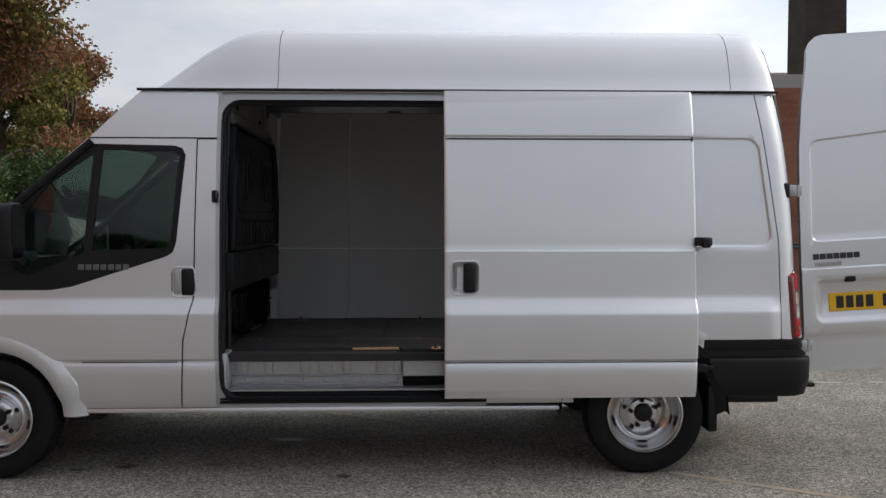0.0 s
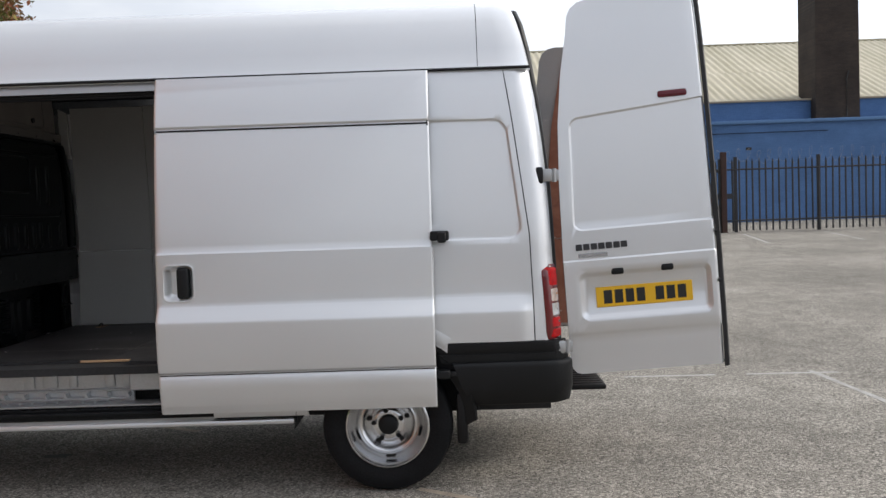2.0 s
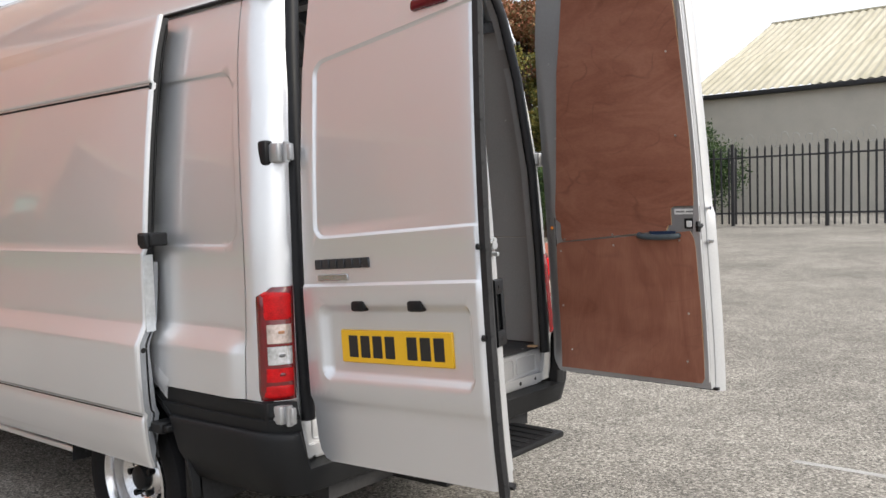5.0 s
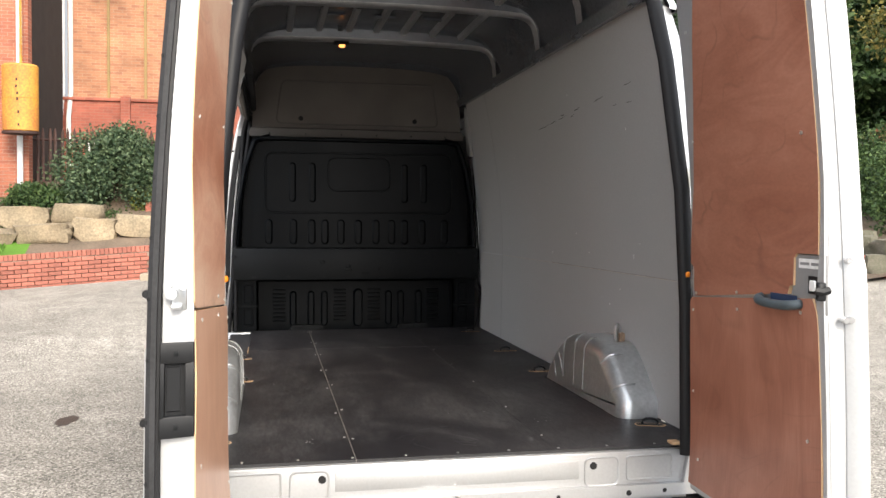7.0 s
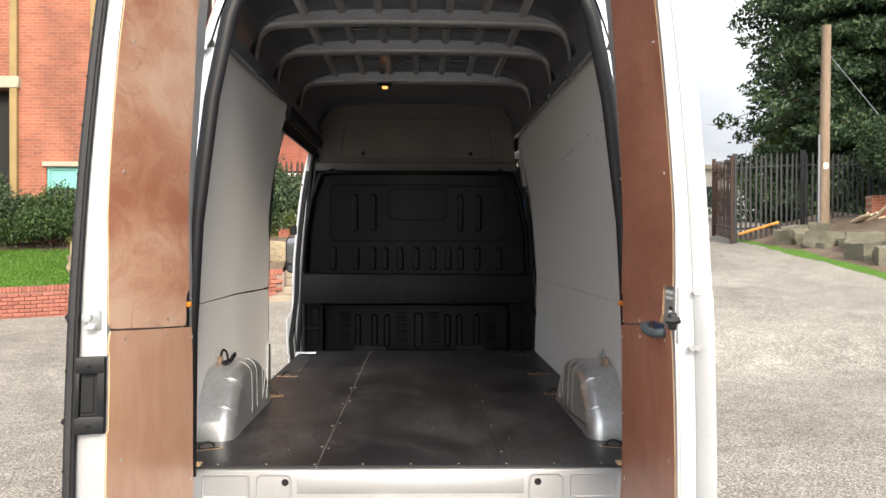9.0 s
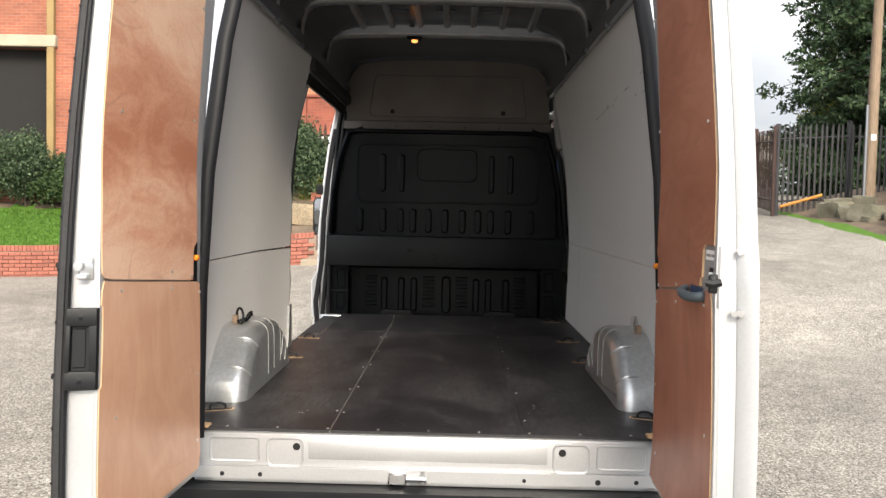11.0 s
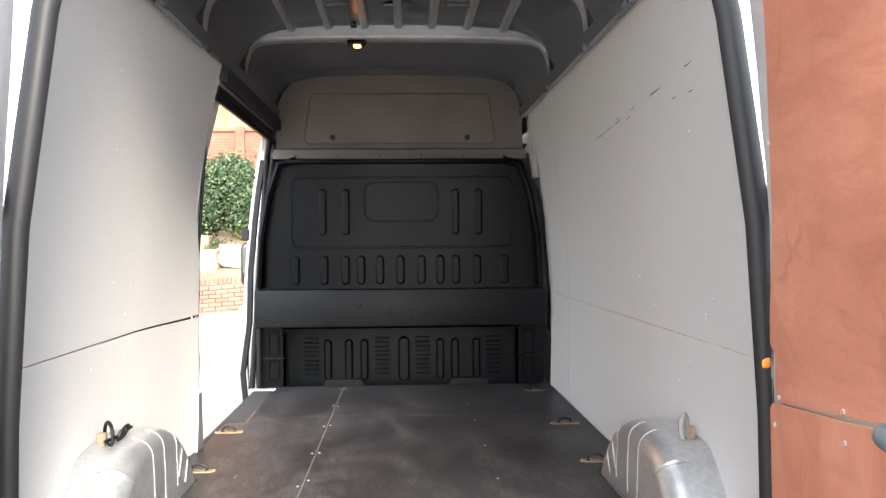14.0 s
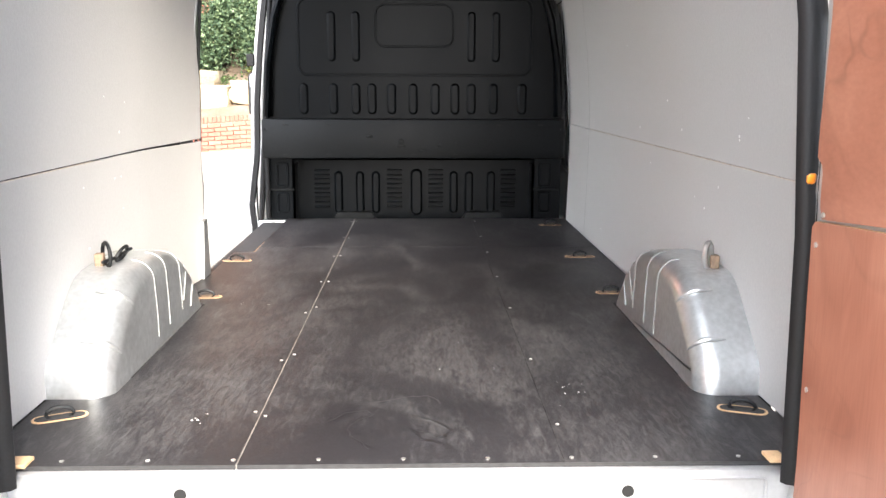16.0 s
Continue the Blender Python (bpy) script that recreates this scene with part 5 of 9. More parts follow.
def rear_door(left):
    a = radians(-3.6 if left else 3.2)
    ox, oy = (0.948, 0.156) if left else (0.948, 2 * YC - 0.143)
    if left:
        eu, ed = (math.cos(a), math.sin(a)), (-math.sin(a), math.cos(a))
    else:
        eu, ed = (math.cos(a), -math.sin(a)), (-math.sin(a), -math.cos(a))

    # the inner face stands straighter than the outer, so the door thins upwards
    inner = [(0.7, 0.100), (1.15, 0.099), (1.3, 0.094), (1.45, 0.087), (1.6, 0.076), (1.75, 0.070), (2.05, 0.062), (2.6, 0.055)] if left else [(0.7, 0.081), (1.3, 0.084), (1.45, 0.076), (1.6, 0.069), (2.05, 0.066), (2.6, 0.06)]
    slant = [(0.0, 0.76), (0.03, 0.76), (0.098, 0.54)] if left else [(0.0, 0.81), (0.098, 0.80)]

    def at(u, d, z, raw=False):
        cut = 0.109 - interp(inner, z) + (0.012 if left else -0.012) * (1 - min(max(u / DOOR_W, 0.0), 1.0))
        if not raw and u > 0.80:
            # the end face slants back towards the inside
            k = interp(slant, d)
            u = 0.80 + (min(u, DOOR_W) - 0.80) * k + max(u - DOOR_W, 0.0)
        if d > 0.03 and u < 0.13:
            d = 0.03 + (d - 0.03) * (0.15 + 0.85 * sstep(0.05, 0.13, u))
        d = d if d < 0.03 else (0.03 + (d - 0.03) * (0.0665 - cut) / 0.0665 if d < 0.0965 else d - cut)
        q = smooth(LEAN, z) + d
        u = u - 0.055 * (z - 0.75)
        return (ox + eu[0] * u + ed[0] * q, oy + eu[1] * u + ed[1] * q, z)

    def skin(u, d, z):
        """A point of the outside, which rises with the leaning hinges."""
        if left and u > 0.80:
            u = 0.80 + (u - 0.80) * (SKIN_W - 0.80) / (DOOR_W - 0.80) if u <= DOOR_W else SKIN_W + u - DOOR_W
        if left:
            z = z - 0.063 * (1 - sstep(0.63, 0.80, z)) + RISE * u
        return at(u, d, z, left)

    def panel_top(u):
        return 0.075 * min(max(u - 0.14, 0.0), 0.72)

    def emboss(u, z):
        k = min(max((z - 1.345) / 0.6, 0.0), 1.0)
        d = 0.009 * sstep(0.0, -0.010, sd_rr(u - 0.025 * k, z - panel_top(u) * k, 0.116, 1.4, 1.345, 1.955, 0.05))
        d += 0.028 * sstep(0.0, -0.034, sd_rr(u, z, 0.122, 0.845, 0.858, 1.122, 0.05))
        if z < 1.191:
            d -= 0.007 * sstep(1.191, 1.181, z)
        if z < 0.80:
            d += 0.012 * sstep(0.80, 0.775, z)
        e = min(u, DOOR_W - u)
        if e < 0.03:
            d += 0.012 * (1 - max(e, 0) / 0.03) ** 2
        return d

    def loc(bm, u0, u1, d0, d1, z0, z1, bev=0.0, seg=1, mi=0):
        vs = box(bm, u0, u1, d0, d1, z0, z1, bev, seg, None, mi)
        for v in vs:
            v.co = at(*v.co)

    def out(bm, u0, u1, d0, d1, z0, z1, bev=0.0, seg=1, mi=0):
        for v in box(bm, u0, u1, d0, d1, z0, z1, bev, seg, None, mi):
            v.co = skin(*v.co)

    def tb(bm, pts, r, seg=6, closed=False, flat=1.0, up=None):
        tube(bm, [at(*p) for p in pts], r, seg, closed, flat, up=up or (ed[0], ed[1], 0))

    def inn(u):
        """The fittings inside the right door lie nearer its free edge."""
        return u if left else min(u + 0.045 + 0.055 * max(0.0, (0.5 - u) / 0.46), DOOR_W)

    def loc_in(bm, u0, u1, *rest):
        loc(bm, inn(u0), inn(u1), *rest)

    def tb_in(bm, pts, *rest, **more):
        tb(bm, [(inn(u), d, z) for u, d, z in pts], *rest, **more)

    def mend(bm):
        bmesh.ops.recalc_face_normals(bm, faces=bm.faces[:])
        return bm

    low = [(0.108 - 0.06 * math.sin(radians(t)), 0.69 - 0.06 * math.cos(radians(t))) for t in (0, 30, 60, 90)]
    outline = [(DOOR_W, 0.63)] + low[:0] + [(DOOR_W, 2.60)] + [(0.29 - 0.115 * math.sin(radians(t)), 2.485 + 0.115 * math.cos(radians(t))) for t in (0, 25, 50, 75, 90)]
    outline += [(u, z) for z, u in reversed(HINGE_EDGE)] + list(reversed(low))
    loops = []
    for g in (0.001, -0.005, -0.011):
        ring = []
        for u, z in rrect(0.116 - g, 1.4 + g, 1.345 - g, 1.955 + g, 0.05 + g, 5):
            k = min(max((z - 1.345) / 0.6, 0.0), 1.0)
            u = min(u + 0.025 * k, DOOR_W - 0.002)
            ring.append((u, z + panel_top(u) * k))
        loops.append(ring)
    for g in (0.001, -0.012, -0.023, -0.035):
        loops.append(rrect(0.122 - g, 0.845 + g, 0.858 - g, 1.122 + g, 0.052 + g, 5))
    zs = [0.66, 0.69, 0.72, 0.75, 0.775, 0.787, 0.80, 0.85, 1.15, 1.181, 1.186, 1.191, 1.25, 1.3, 1.4, 1.5, 1.6, 1.7, 1.8, 1.9, 2.0, 2.05, 2.1, 2.2, 2.3, 2.4, 2.5, 2.55]
    bm = sheet(outline, lambda u, z: skin(u, emboss(u, z), z), lambda u, z: at(u, 0.098, z), loops=loops, la=[0.01, 0.02, 0.03, 0.06, 0.08, 0.10, 0.13, DOOR_W - 0.105, DOOR_W - 0.03, DOOR_W - 0.02, DOOR_W - 0.01], lb=zs)
    # faces turned away from the outside take the lit copy of the paint
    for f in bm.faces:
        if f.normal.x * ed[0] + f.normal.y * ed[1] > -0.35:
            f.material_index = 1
    door = part("rear_door", bm, [PAINT, PAINT_EDGE_LIT], van, "silver rear door standing open, plywood-lined inside", 32)
    # rubber down the closing edge
    bm = bmesh.new()
    rows = []
    for z in [0.615 + 0.105 * k for k in range(7)] + [1.30, 1.38, 1.395, 1.41, 1.48] + [1.58 + 0.102 * k for k in range(11)]:
        if not left:
            lip = 0.009 * (1 - sstep(1.385, 1.405, z))
            rows.append([at(DOOR_W - 0.004, 0.004, z), at(DOOR_W + 0.010 + lip, -0.014, z), at(DOOR_W + 0.018 + lip, -0.012, z), at(DOOR_W + 0.014 + lip, 0.012, z), at(DOOR_W + 0.004, 0.034, z), at(DOOR_W - 0.004, 0.034, z)])
            continue
        rows.append([skin(DOOR_W, 0.004, z), skin(DOOR_W + 0.022, 0.004, z), skin(DOOR_W + 0.030, 0.014, z), at(DOOR_W + 0.014, 0.024, z), at(DOOR_W + 0.001, 0.027, z)])
    loft(bm, rows, True, True)
    part("edge_seal" if left else "edge_flange", mend(bm), SEAL_GREY if left else PAINT_EDGE_LIT, door, "black rubber edge seal" if left else "silver edge flange")
    bm = bmesh.new()
    rows = []
    for k in range(9):
        u = 0.06 + (DOOR_W - 0.06 + 0.02) * k / 8
        rows.append([at(u, 0.03, 0.634), at(u, 0.04, 0.622), at(u, 0.06, 0.622), at(u, 0.07, 0.634)])
    loft(bm, rows, True, True)
    part("bottom_seal", mend(bm), RUBBER, door)
    # inner pressed edge, proud of the boards
    bm = bmesh.new()
    rows = []
    for k in range(25):
        z = 0.66 + (2.54 - 0.66) * k / 24
        w = 0.012 * math.sin(z * 9.0)
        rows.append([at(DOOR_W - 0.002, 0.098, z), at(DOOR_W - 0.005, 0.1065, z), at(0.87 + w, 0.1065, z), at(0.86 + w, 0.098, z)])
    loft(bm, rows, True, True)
    part("pressed_edge", mend(bm), PAINT_EDGE_LIT, door)
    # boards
    # the left boards carry their brighter light in the veneer colours
    m_up, m_lo = (PLY_MID_LIT, PLY_PALE_LIT) if left else (PLY, PLY_LOW)
    sh = 0.0 if left else 0.016
    up = ([(0.225, 1.254), (0.862, 1.306)] if left else [(0.09, 1.243 + sh), (0.68, 1.294 + sh), (0.682, 1.318), (0.69, 1.333)]) + ([(0.705, 1.334), (0.707, 1.405), (0.72, 1.416), (0.828, 1.417)] if not left else [(0.884, 1.318), (0.89, 1.37)])
    k_ = 0.062 if left else 0.0
    up += [(0.83 + k_, 1.55), (0.832 + k_, 1.7), (0.828 + k_, 1.9), (0.82 + k_, 2.2), (0.81 + k_, 2.5)]
    if left:
        up += [(0.33, 2.5), (0.28, 2.35), (0.214, 2.05), (0.207, 1.9), (0.199, 1.7), (0.191, 1.45), (0.187, 1.372), (0.199, 1.366), (0.212, 1.358), (0.219, 1.345), (0.22, 1.272)]
    else:
        up += [(0.26, 2.5), (0.22, 2.35), (0.14, 2.05), (0.085, 1.7), (0.05, 1.42), (0.05, 1.362), (0.062, 1.357), (0.075, 1.35), (0.08, 1.335), (0.08, 1.262 + sh)]
    lo = [(0.16 if left else 0.03, 0.652), (0.81 + k_, 0.652), (0.83 + k_, 0.672), (0.83 + k_, 1.0)] + ([(0.892, 1.040), (0.876, 1.042), (0.873, 1.05), (0.873, 1.236), (0.876, 1.24), (0.89, 1.242)] if left else [(0.825, 1.24)]) + [(0.82 + k_, 1.275), (0.80 + k_, 1.298 + sh * 0.6)]
    lo += [(0.178, 1.2455), (0.162, 1.234), (0.153, 1.12), (0.14, 1.0), (0.136, 0.70)] if left else [(0.06, 1.236 + sh), (0.045, 1.224 + sh), (0.035, 1.1)]
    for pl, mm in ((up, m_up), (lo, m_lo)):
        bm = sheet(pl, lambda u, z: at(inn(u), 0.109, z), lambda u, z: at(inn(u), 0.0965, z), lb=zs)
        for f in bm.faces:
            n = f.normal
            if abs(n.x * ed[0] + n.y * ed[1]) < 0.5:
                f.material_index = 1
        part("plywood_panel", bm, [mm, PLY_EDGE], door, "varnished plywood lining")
    bm = bmesh.new()
    for u, z in ((0.07, 1.212), (0.40, 1.243), (0.74, 1.268), (0.10, 1.268), (0.40, 1.292), (0.09, 1.75), (0.755, 1.72), (0.10, 2.1), (0.75, 2.08), (0.76, 0.95), (0.06, 0.95), (0.74, 0.74), (0.1, 0.74)):
        u = max(u, 0.165 if z < 1.25 else 0.24) if left else u
        tb_in(bm, [(u, 0.107, z), (u, 0.112, z)], 0.005, 6)
    part("screws", bm, SCREW, door, kind="stuff")
    # plates and lamps of the outside
    if left:
        bm = bmesh.new()
        out(bm, 0.212, 0.728, 0.014, 0.026, 0.922, 1.032, 0.003, 1)
        for k in range(7):
            u = 0.252 + k * 0.059 + (0.042 if k > 3 else 0.0)
            out(bm, u, u + 0.046, 0.0125, 0.016, 0.940, 1.014, 0.002, 1, 1)
        part("number_plate", mend(bm), [PLATE_YELLOW, PLATE_BLACK], door, "yellow plate with plain black bars")
        for u in (0.335, 0.60):
            bm = bmesh.new()
            out(bm, u - 0.033, u + 0.033, -0.014, 0.022, 1.096, 1.132, 0.010, 2)
            part("plate_lamp", mend(bm), BLACK_TRIM, door)
        for k in range(7):
            bm = bmesh.new()
            out(bm, 0.122 + k * 0.0403, 0.156 + k * 0.0403, -0.007, 0.004, 1.240, 1.274, 0.002, 1)
            part("badge_bar", mend(bm), BADGE_DARK, door)
        bm = bmesh.new()
        out(bm, 0.133, 0.289, -0.006, 0.004, 1.200, 1.222, 0.002, 1)
        part("small_badge", mend(bm), BADGE, door)
        bm = bmesh.new()
        out(bm, 0.626, 0.782, -0.014, 0.01, 2.019, 2.057, 0.012, 2)
        part("high_brake_lamp", mend(bm), DARK_RED, door, "dark red high brake lamp")

        def skew(bm, s0, s1, h0, h1, z0, z1, bev=0.0, seg=1):
            # s runs across the end face, h stands off from it
            for v in box(bm, s0, s1, h0, h1, z0, z1, bev, seg):
                s_, h_, z_ = v.co
                v.co = at(DOOR_W - 0.001 + h_, 0.036 + 0.068 * s_, z_)

        bm = bmesh.new()
        for s0, s1, z0, z1, h in ((-0.04, 1.06, 1.194, 1.238, 0.010), (-0.04, 1.06, 1.042, 1.088, 0.010), (-0.04, 0.10, 1.08, 1.20, 0.010), (0.80, 1.06, 1.08, 1.20, 0.010)):
            skew(bm, s0, s1, 0.0, h + 0.006, z0, z1, 0.005, 2)
        skew(bm, 0.05, 0.95, 0.0, 0.003, 1.06, 1.22)
        skew(bm, 0.75, 0.98, -0.05, 0.006, 1.05, 1.23)
        lock = part("lock_case", mend(bm), BLACK_TRIM, door, "black lock case with a recessed handle")
        bm = bmesh.new()
        skew(bm, 0.16, 0.60, 0.002, 0.007, 1.095, 1.188, 0.002, 1)
        part("handle_paddle", mend(bm), BLACK_TRIM, lock)
        for z in (1.065, 1.216):
            bm = bmesh.new()
            skew(bm, 0.42, 0.58, 0.014, 0.019, z - 0.007, z + 0.007, 0.003, 2)
            part("screw", mend(bm), BULK_BEAM, lock)
        for k in range(15):
            bm = bmesh.new()
            z = 0.70 + 0.125 * k
            tube(bm, [skin(DOOR_W + 0.0225, 0.0085, z - 0.05), skin(DOOR_W + 0.0262, 0.0075, z - 0.05)], 0.0045, 8)
            part("seal_hole", bm, SEAM, door)
        for z in (1.285, 1.02):
            bm = bmesh.new()
            tube(bm, [skin(DOOR_W - 0.004, -0.002, z), skin(DOOR_W + 0.008, -0.002, z)], [0.010, 0.008], 10)
            part("buffer", bm, RUBBER, door, "black rubber buffer")
        bm = bmesh.new()
        rows = []
        for k in range(61):
            z = 0.66 + 1.9 * k / 60
            rows.append([at(DOOR_W + 0.001, 0.022, z), at(DOOR_W + 0.008 + 0.002 * (k % 2), 0.024, z), at(DOOR_W + 0.007 + 0.002 * (k % 2), 0.031, z), at(DOOR_W + 0.0, 0.034, z)])
        loft(bm, rows, True, True)
        part("ribbed_seal", mend(bm), RUBBER, door)
        bm = bmesh.new()
        loc(bm, DOOR_W - 0.004, DOOR_W + 0.005, 0.055, 0.094, 1.304, 1.358, 0.003, 1)
        loc(bm, DOOR_W + 0.003, DOOR_W + 0.024, 0.058, 0.086, 1.306, 1.318, 0.004, 2)
        tb(bm, [(DOOR_W + 0.004, 0.058, 1.338), (DOOR_W + 0.018, 0.058, 1.338)], 0.012, 10, up=(0, 0, 1))
        tb(bm, [(DOOR_W + 0.004, 0.086, 1.352), (DOOR_W + 0.012, 0.086, 1.352)], 0.008, 8, up=(0, 0, 1))
        part("catch", mend(bm), GALV, door, "pale steel catch bracket")
    else:
        bm = bmesh.new()
        loc_in(bm, 0.69, 0.872, 0.098, 0.1035, 1.27, 1.416, 0.002, 1)
        part("lock_plate", mend(bm), LOCK_GREY, door, "grey lock plate")
        bm = bmesh.new()
        loc_in(bm, 0.722, 0.84, 0.1035, 0.1045, 1.380, 1.404)
        for k, (u0, u1) in enumerate(((0.728, 0.772), (0.782, 0.83))):
            loc_in(bm, u0, u1, 0.1044, 0.1049, 1.388, 1.395, 0.0, 1, 1)
        part("label", mend(bm), [STICKER, LOCK_GREY], door, "white sticker with plain bars")
        bm = bmesh.new()
        loc_in(bm, 0.768, 0.818, 0.1035, 0.105, 1.318, 1.362, 0.0, 1)
        part("button_recess", mend(bm), BLACK_TRIM, door)
        bm = bmesh.new()
        loc_in(bm, 0.782, 0.812, 0.104, 0.110, 1.325, 1.352, 0.002, 1)
        part("lock_button", mend(bm), STICKER, door)
        bm = bmesh.new()
        tb_in(bm, [(u, 0.106 + k * 0.026, z) for u, k, z in ((0.548, 0.0, 1.276), (0.549, 0.35, 1.274), (0.553, 0.6, 1.272), (0.562, 0.8, 1.270), (0.578, 0.93, 1.268), (0.61, 1.0, 1.266), (0.65, 1.0, 1.265), (0.69, 0.96, 1.266), (0.715, 0.85, 1.268), (0.73, 0.65, 1.270), (0.736, 0.35, 1.272), (0.737, 0.0, 1.273))], 0.0125, 12, up=(0, 0, 1))
        for v in bm.verts:
            v.co.z += 0.016
        handle = part("grab_handle", bm, BLUE_PLASTIC, door, "blue-grey plastic grab handle", 180)
        bm = bmesh.new()
        loc_in(bm, 0.60, 0.725, 0.1095, 0.1115, 1.285, 1.308, 0.0, 1)
        part("handle_pocket", mend(bm), POCKET_BLUE, handle, "deep blue plastic pocket")
        bm = bmesh.new()
        loc_in(bm, 0.84, 0.875, 0.10, 0.122, 1.305, 1.35, 0.004, 1)
        tb_in(bm, [(0.85, 0.118, 1.328), (0.89, 0.125, 1.33), (0.915, 0.115, 1.327), (0.94, 0.095, 1.332)], 0.010, 6, up=(0, 0, 1))
        part("latch", mend(bm), BLACK_TRIM, door, "black latch arm")
        bm = bmesh.new()
        for d, z in ((0.030, 1.405), (0.030, 1.262), (0.052, 1.262)):
            tb(bm, [(DOOR_W + 0.012, d, z), (DOOR_W + 0.028, d, z)], 0.008, 8, up=(0, 0, 1))
        part("bolts", bm, STEEL, door, kind="stuff")
    # check strap between the door and its post
    bm = bmesh.new()
    us = 0.125 if left else 0.05
    loc(bm, 0.036 + us, 0.088 + us, 0.0968, 0.1005, 1.235, 1.372, 0.001, 1)
    part("stay_case", mend(bm), BULK_BEAM, door)
    bm = bmesh.new()
    loc(bm, -0.03, -0.008, 0.0, 0.024, 1.29, 1.345, 0.005, 1)
    part("stay_arm", mend(bm), BULK_BEAM, door)
    bm = bmesh.new()
    loc(bm, 0.056 + us, 0.078 + us, 0.1, 0.116, 1.313, 1.331, 0.004, 1)
    part("stay_button", mend(bm), AMBER, door, "amber plastic stay button")
    return door


rear_door(True)
rear_door(False)

# ---- load space ----
LIN = [(0.72, 0.088), (1.27, 0.078), (1.6, 0.098), (1.95, 0.145), (2.32, 0.222)]
LIN_Z = [0.9, 1.1, 1.35, 1.45, 1.55, 1.65, 1.75, 1.85, 1.95, 2.05, 2.15, 2.25]


def liner(outline, right, tag):
    s = (lambda y: 2 * YC - y) if right else (lambda y: y)
    def sprung(x, z):
        """The near board has sprung inwards at its front edge."""
        return 0.0 if right else sstep(-0.25, -1.0, x) * (0.058 - 0.034 * sstep(1.42, 1.75, z))

    bm = sheet(outline, lambda x, z: (x, s(smooth(LIN, z) + sprung(x, z)), z), lambda x, z: (x, s(smooth(LIN, z) + sprung(x, z) - 0.009), z), lb=LIN_Z, la=() if right else (-0.9, -0.8, -0.7, -0.6, -0.5, -0.4, -0.3))
    part("lining_board", bm, LINER, van, tag, 30)


lab = "pale grey painted lining board"
liner([(-1.858, 1.272), (0.845, 1.272), (0.80, 1.9), (0.745, 2.31), (-1.83, 2.315), (-1.85, 1.9)], True, lab)
liner([(-1.858, 0.725), (0.855, 0.725), (0.845, 1.268), (-1.858, 1.268)], True, lab)
liner([(-2.40, 1.275), (-1.862, 1.272), (-1.853, 1.9), (-1.835, 2.31), (-2.36, 2.32), (-2.39, 1.9)], True, lab)
liner([(-2.42, 0.725), (-1.862, 0.725), (-1.862, 1.267), (-2.41, 1.269)], True, lab)
liner([(-0.945, 1.274), (-0.2, 1.272), (0.845, 1.272), (0.80, 1.9), (0.745, 2.31), (-1.05, 2.315), (-1.03, 2.15), (-1.005, 2.0), (-0.978, 1.85), (-0.955, 1.72), (-0.96, 1.6), (-0.942, 1.45)], False, lab)
liner([(-0.86, 0.725), (0.855, 0.725), (0.845, 1.266), (-0.2, 1.266), (-0.945, 1.262), (-0.935, 1.15), (-0.94, 1.08), (-0.925, 1.0), (-0.905, 0.93)], False, lab)
RAW_EDGE = mat("pale_raw_edge", (0.5, 0.44, 0.37), 0.8, 0.0, 0.3, 30.0, 90.0)
bm = bmesh.new()
tube(bm, [(x, smooth(LIN, z) + 0.058 - 0.034 * sstep(1.42, 1.75, z) - 0.005, z) for x, z in ((-0.99, 1.95), (-0.96, 1.72), (-0.965, 1.6), (-0.947, 1.45), (-0.95, 1.28), (-0.94, 1.15), (-0.945, 1.08), (-0.93, 1.0), (-0.912, 0.95))], [0.003, 0.005, 0.007, 0.006, 0.006, 0.005, 0.007, 0.005, 0.003], 6)
part("ragged_edge", bm, UNDER, van)
# raw board edges in the joint between the boards
for right, x0, x1 in ((True, -1.85, 0.845), (False, 0.05, 0.845)):
    y0 = smooth(LIN, 1.27)
    y0, y1 = (2 * YC - y0 + 0.0006, 2 * YC - y0 + 0.006) if right else (y0 - 0.006, y0 - 0.0006)
    bm = bmesh.new()
    box(bm, x0, x1, y0, y1, 1.267 if right else 1.2652, 1.2704 if right else 1.2685)
    part("raw_board_edge", bm, RAW_EDGE, van)
# dark rails above the boards and above the side door
for right in (False, True):
    s = (lambda y: 2 * YC - y) if right else (lambda y: y)
    bm = bmesh.new()
    loft(bm, [[(x, s(0.228), 2.305), (x, s(0.252), 2.305), (x, s(0.268), 2.35), (x, s(0.246), 2.36)] for x in (-2.6, 0.74)], True, True)
    bmesh.ops.recalc_face_normals(bm, faces=bm.faces[:])
    part("cant_rail", bm, CEIL_METAL, van)
bm = bmesh.new()
box(bm, -2.5, -0.93, 0.228, 0.27, 2.235, 2.305, 0.012, 2)
part("door_header", bm, UNDER, van)
bm = bmesh.new()
loft(bm, [[(x0, 0.12, z), (x1, 0.134, z), (x1, 0.149, z), (x0, 0.149, z)] for x0, x1, z in ((-0.955, -0.845, 0.724), (-0.945, -0.865, 0.82), (-0.935, -0.878, 0.95), (-0.93, -0.90, 0.955))], True, True)
bmesh.ops.recalc_face_normals(bm, faces=bm.faces[:])
part("door_rear_post", bm, PAINT_IN, van)
bm = bmesh.new()
loft(bm, [[(-2.50 + dx, 0.07 + dy + (0.10 * sstep(1.3, 2.3, z)), z) for dx, dy in ((0, 0), (0.03, 0), (0.018, 0.04), (0, 0.04))] for z in (0.45, 0.72, 1.0, 1.3, 1.6, 1.9, 2.1, 2.25)], True, True)
bmesh.ops.recalc_face_normals(bm, faces=bm.faces[:])
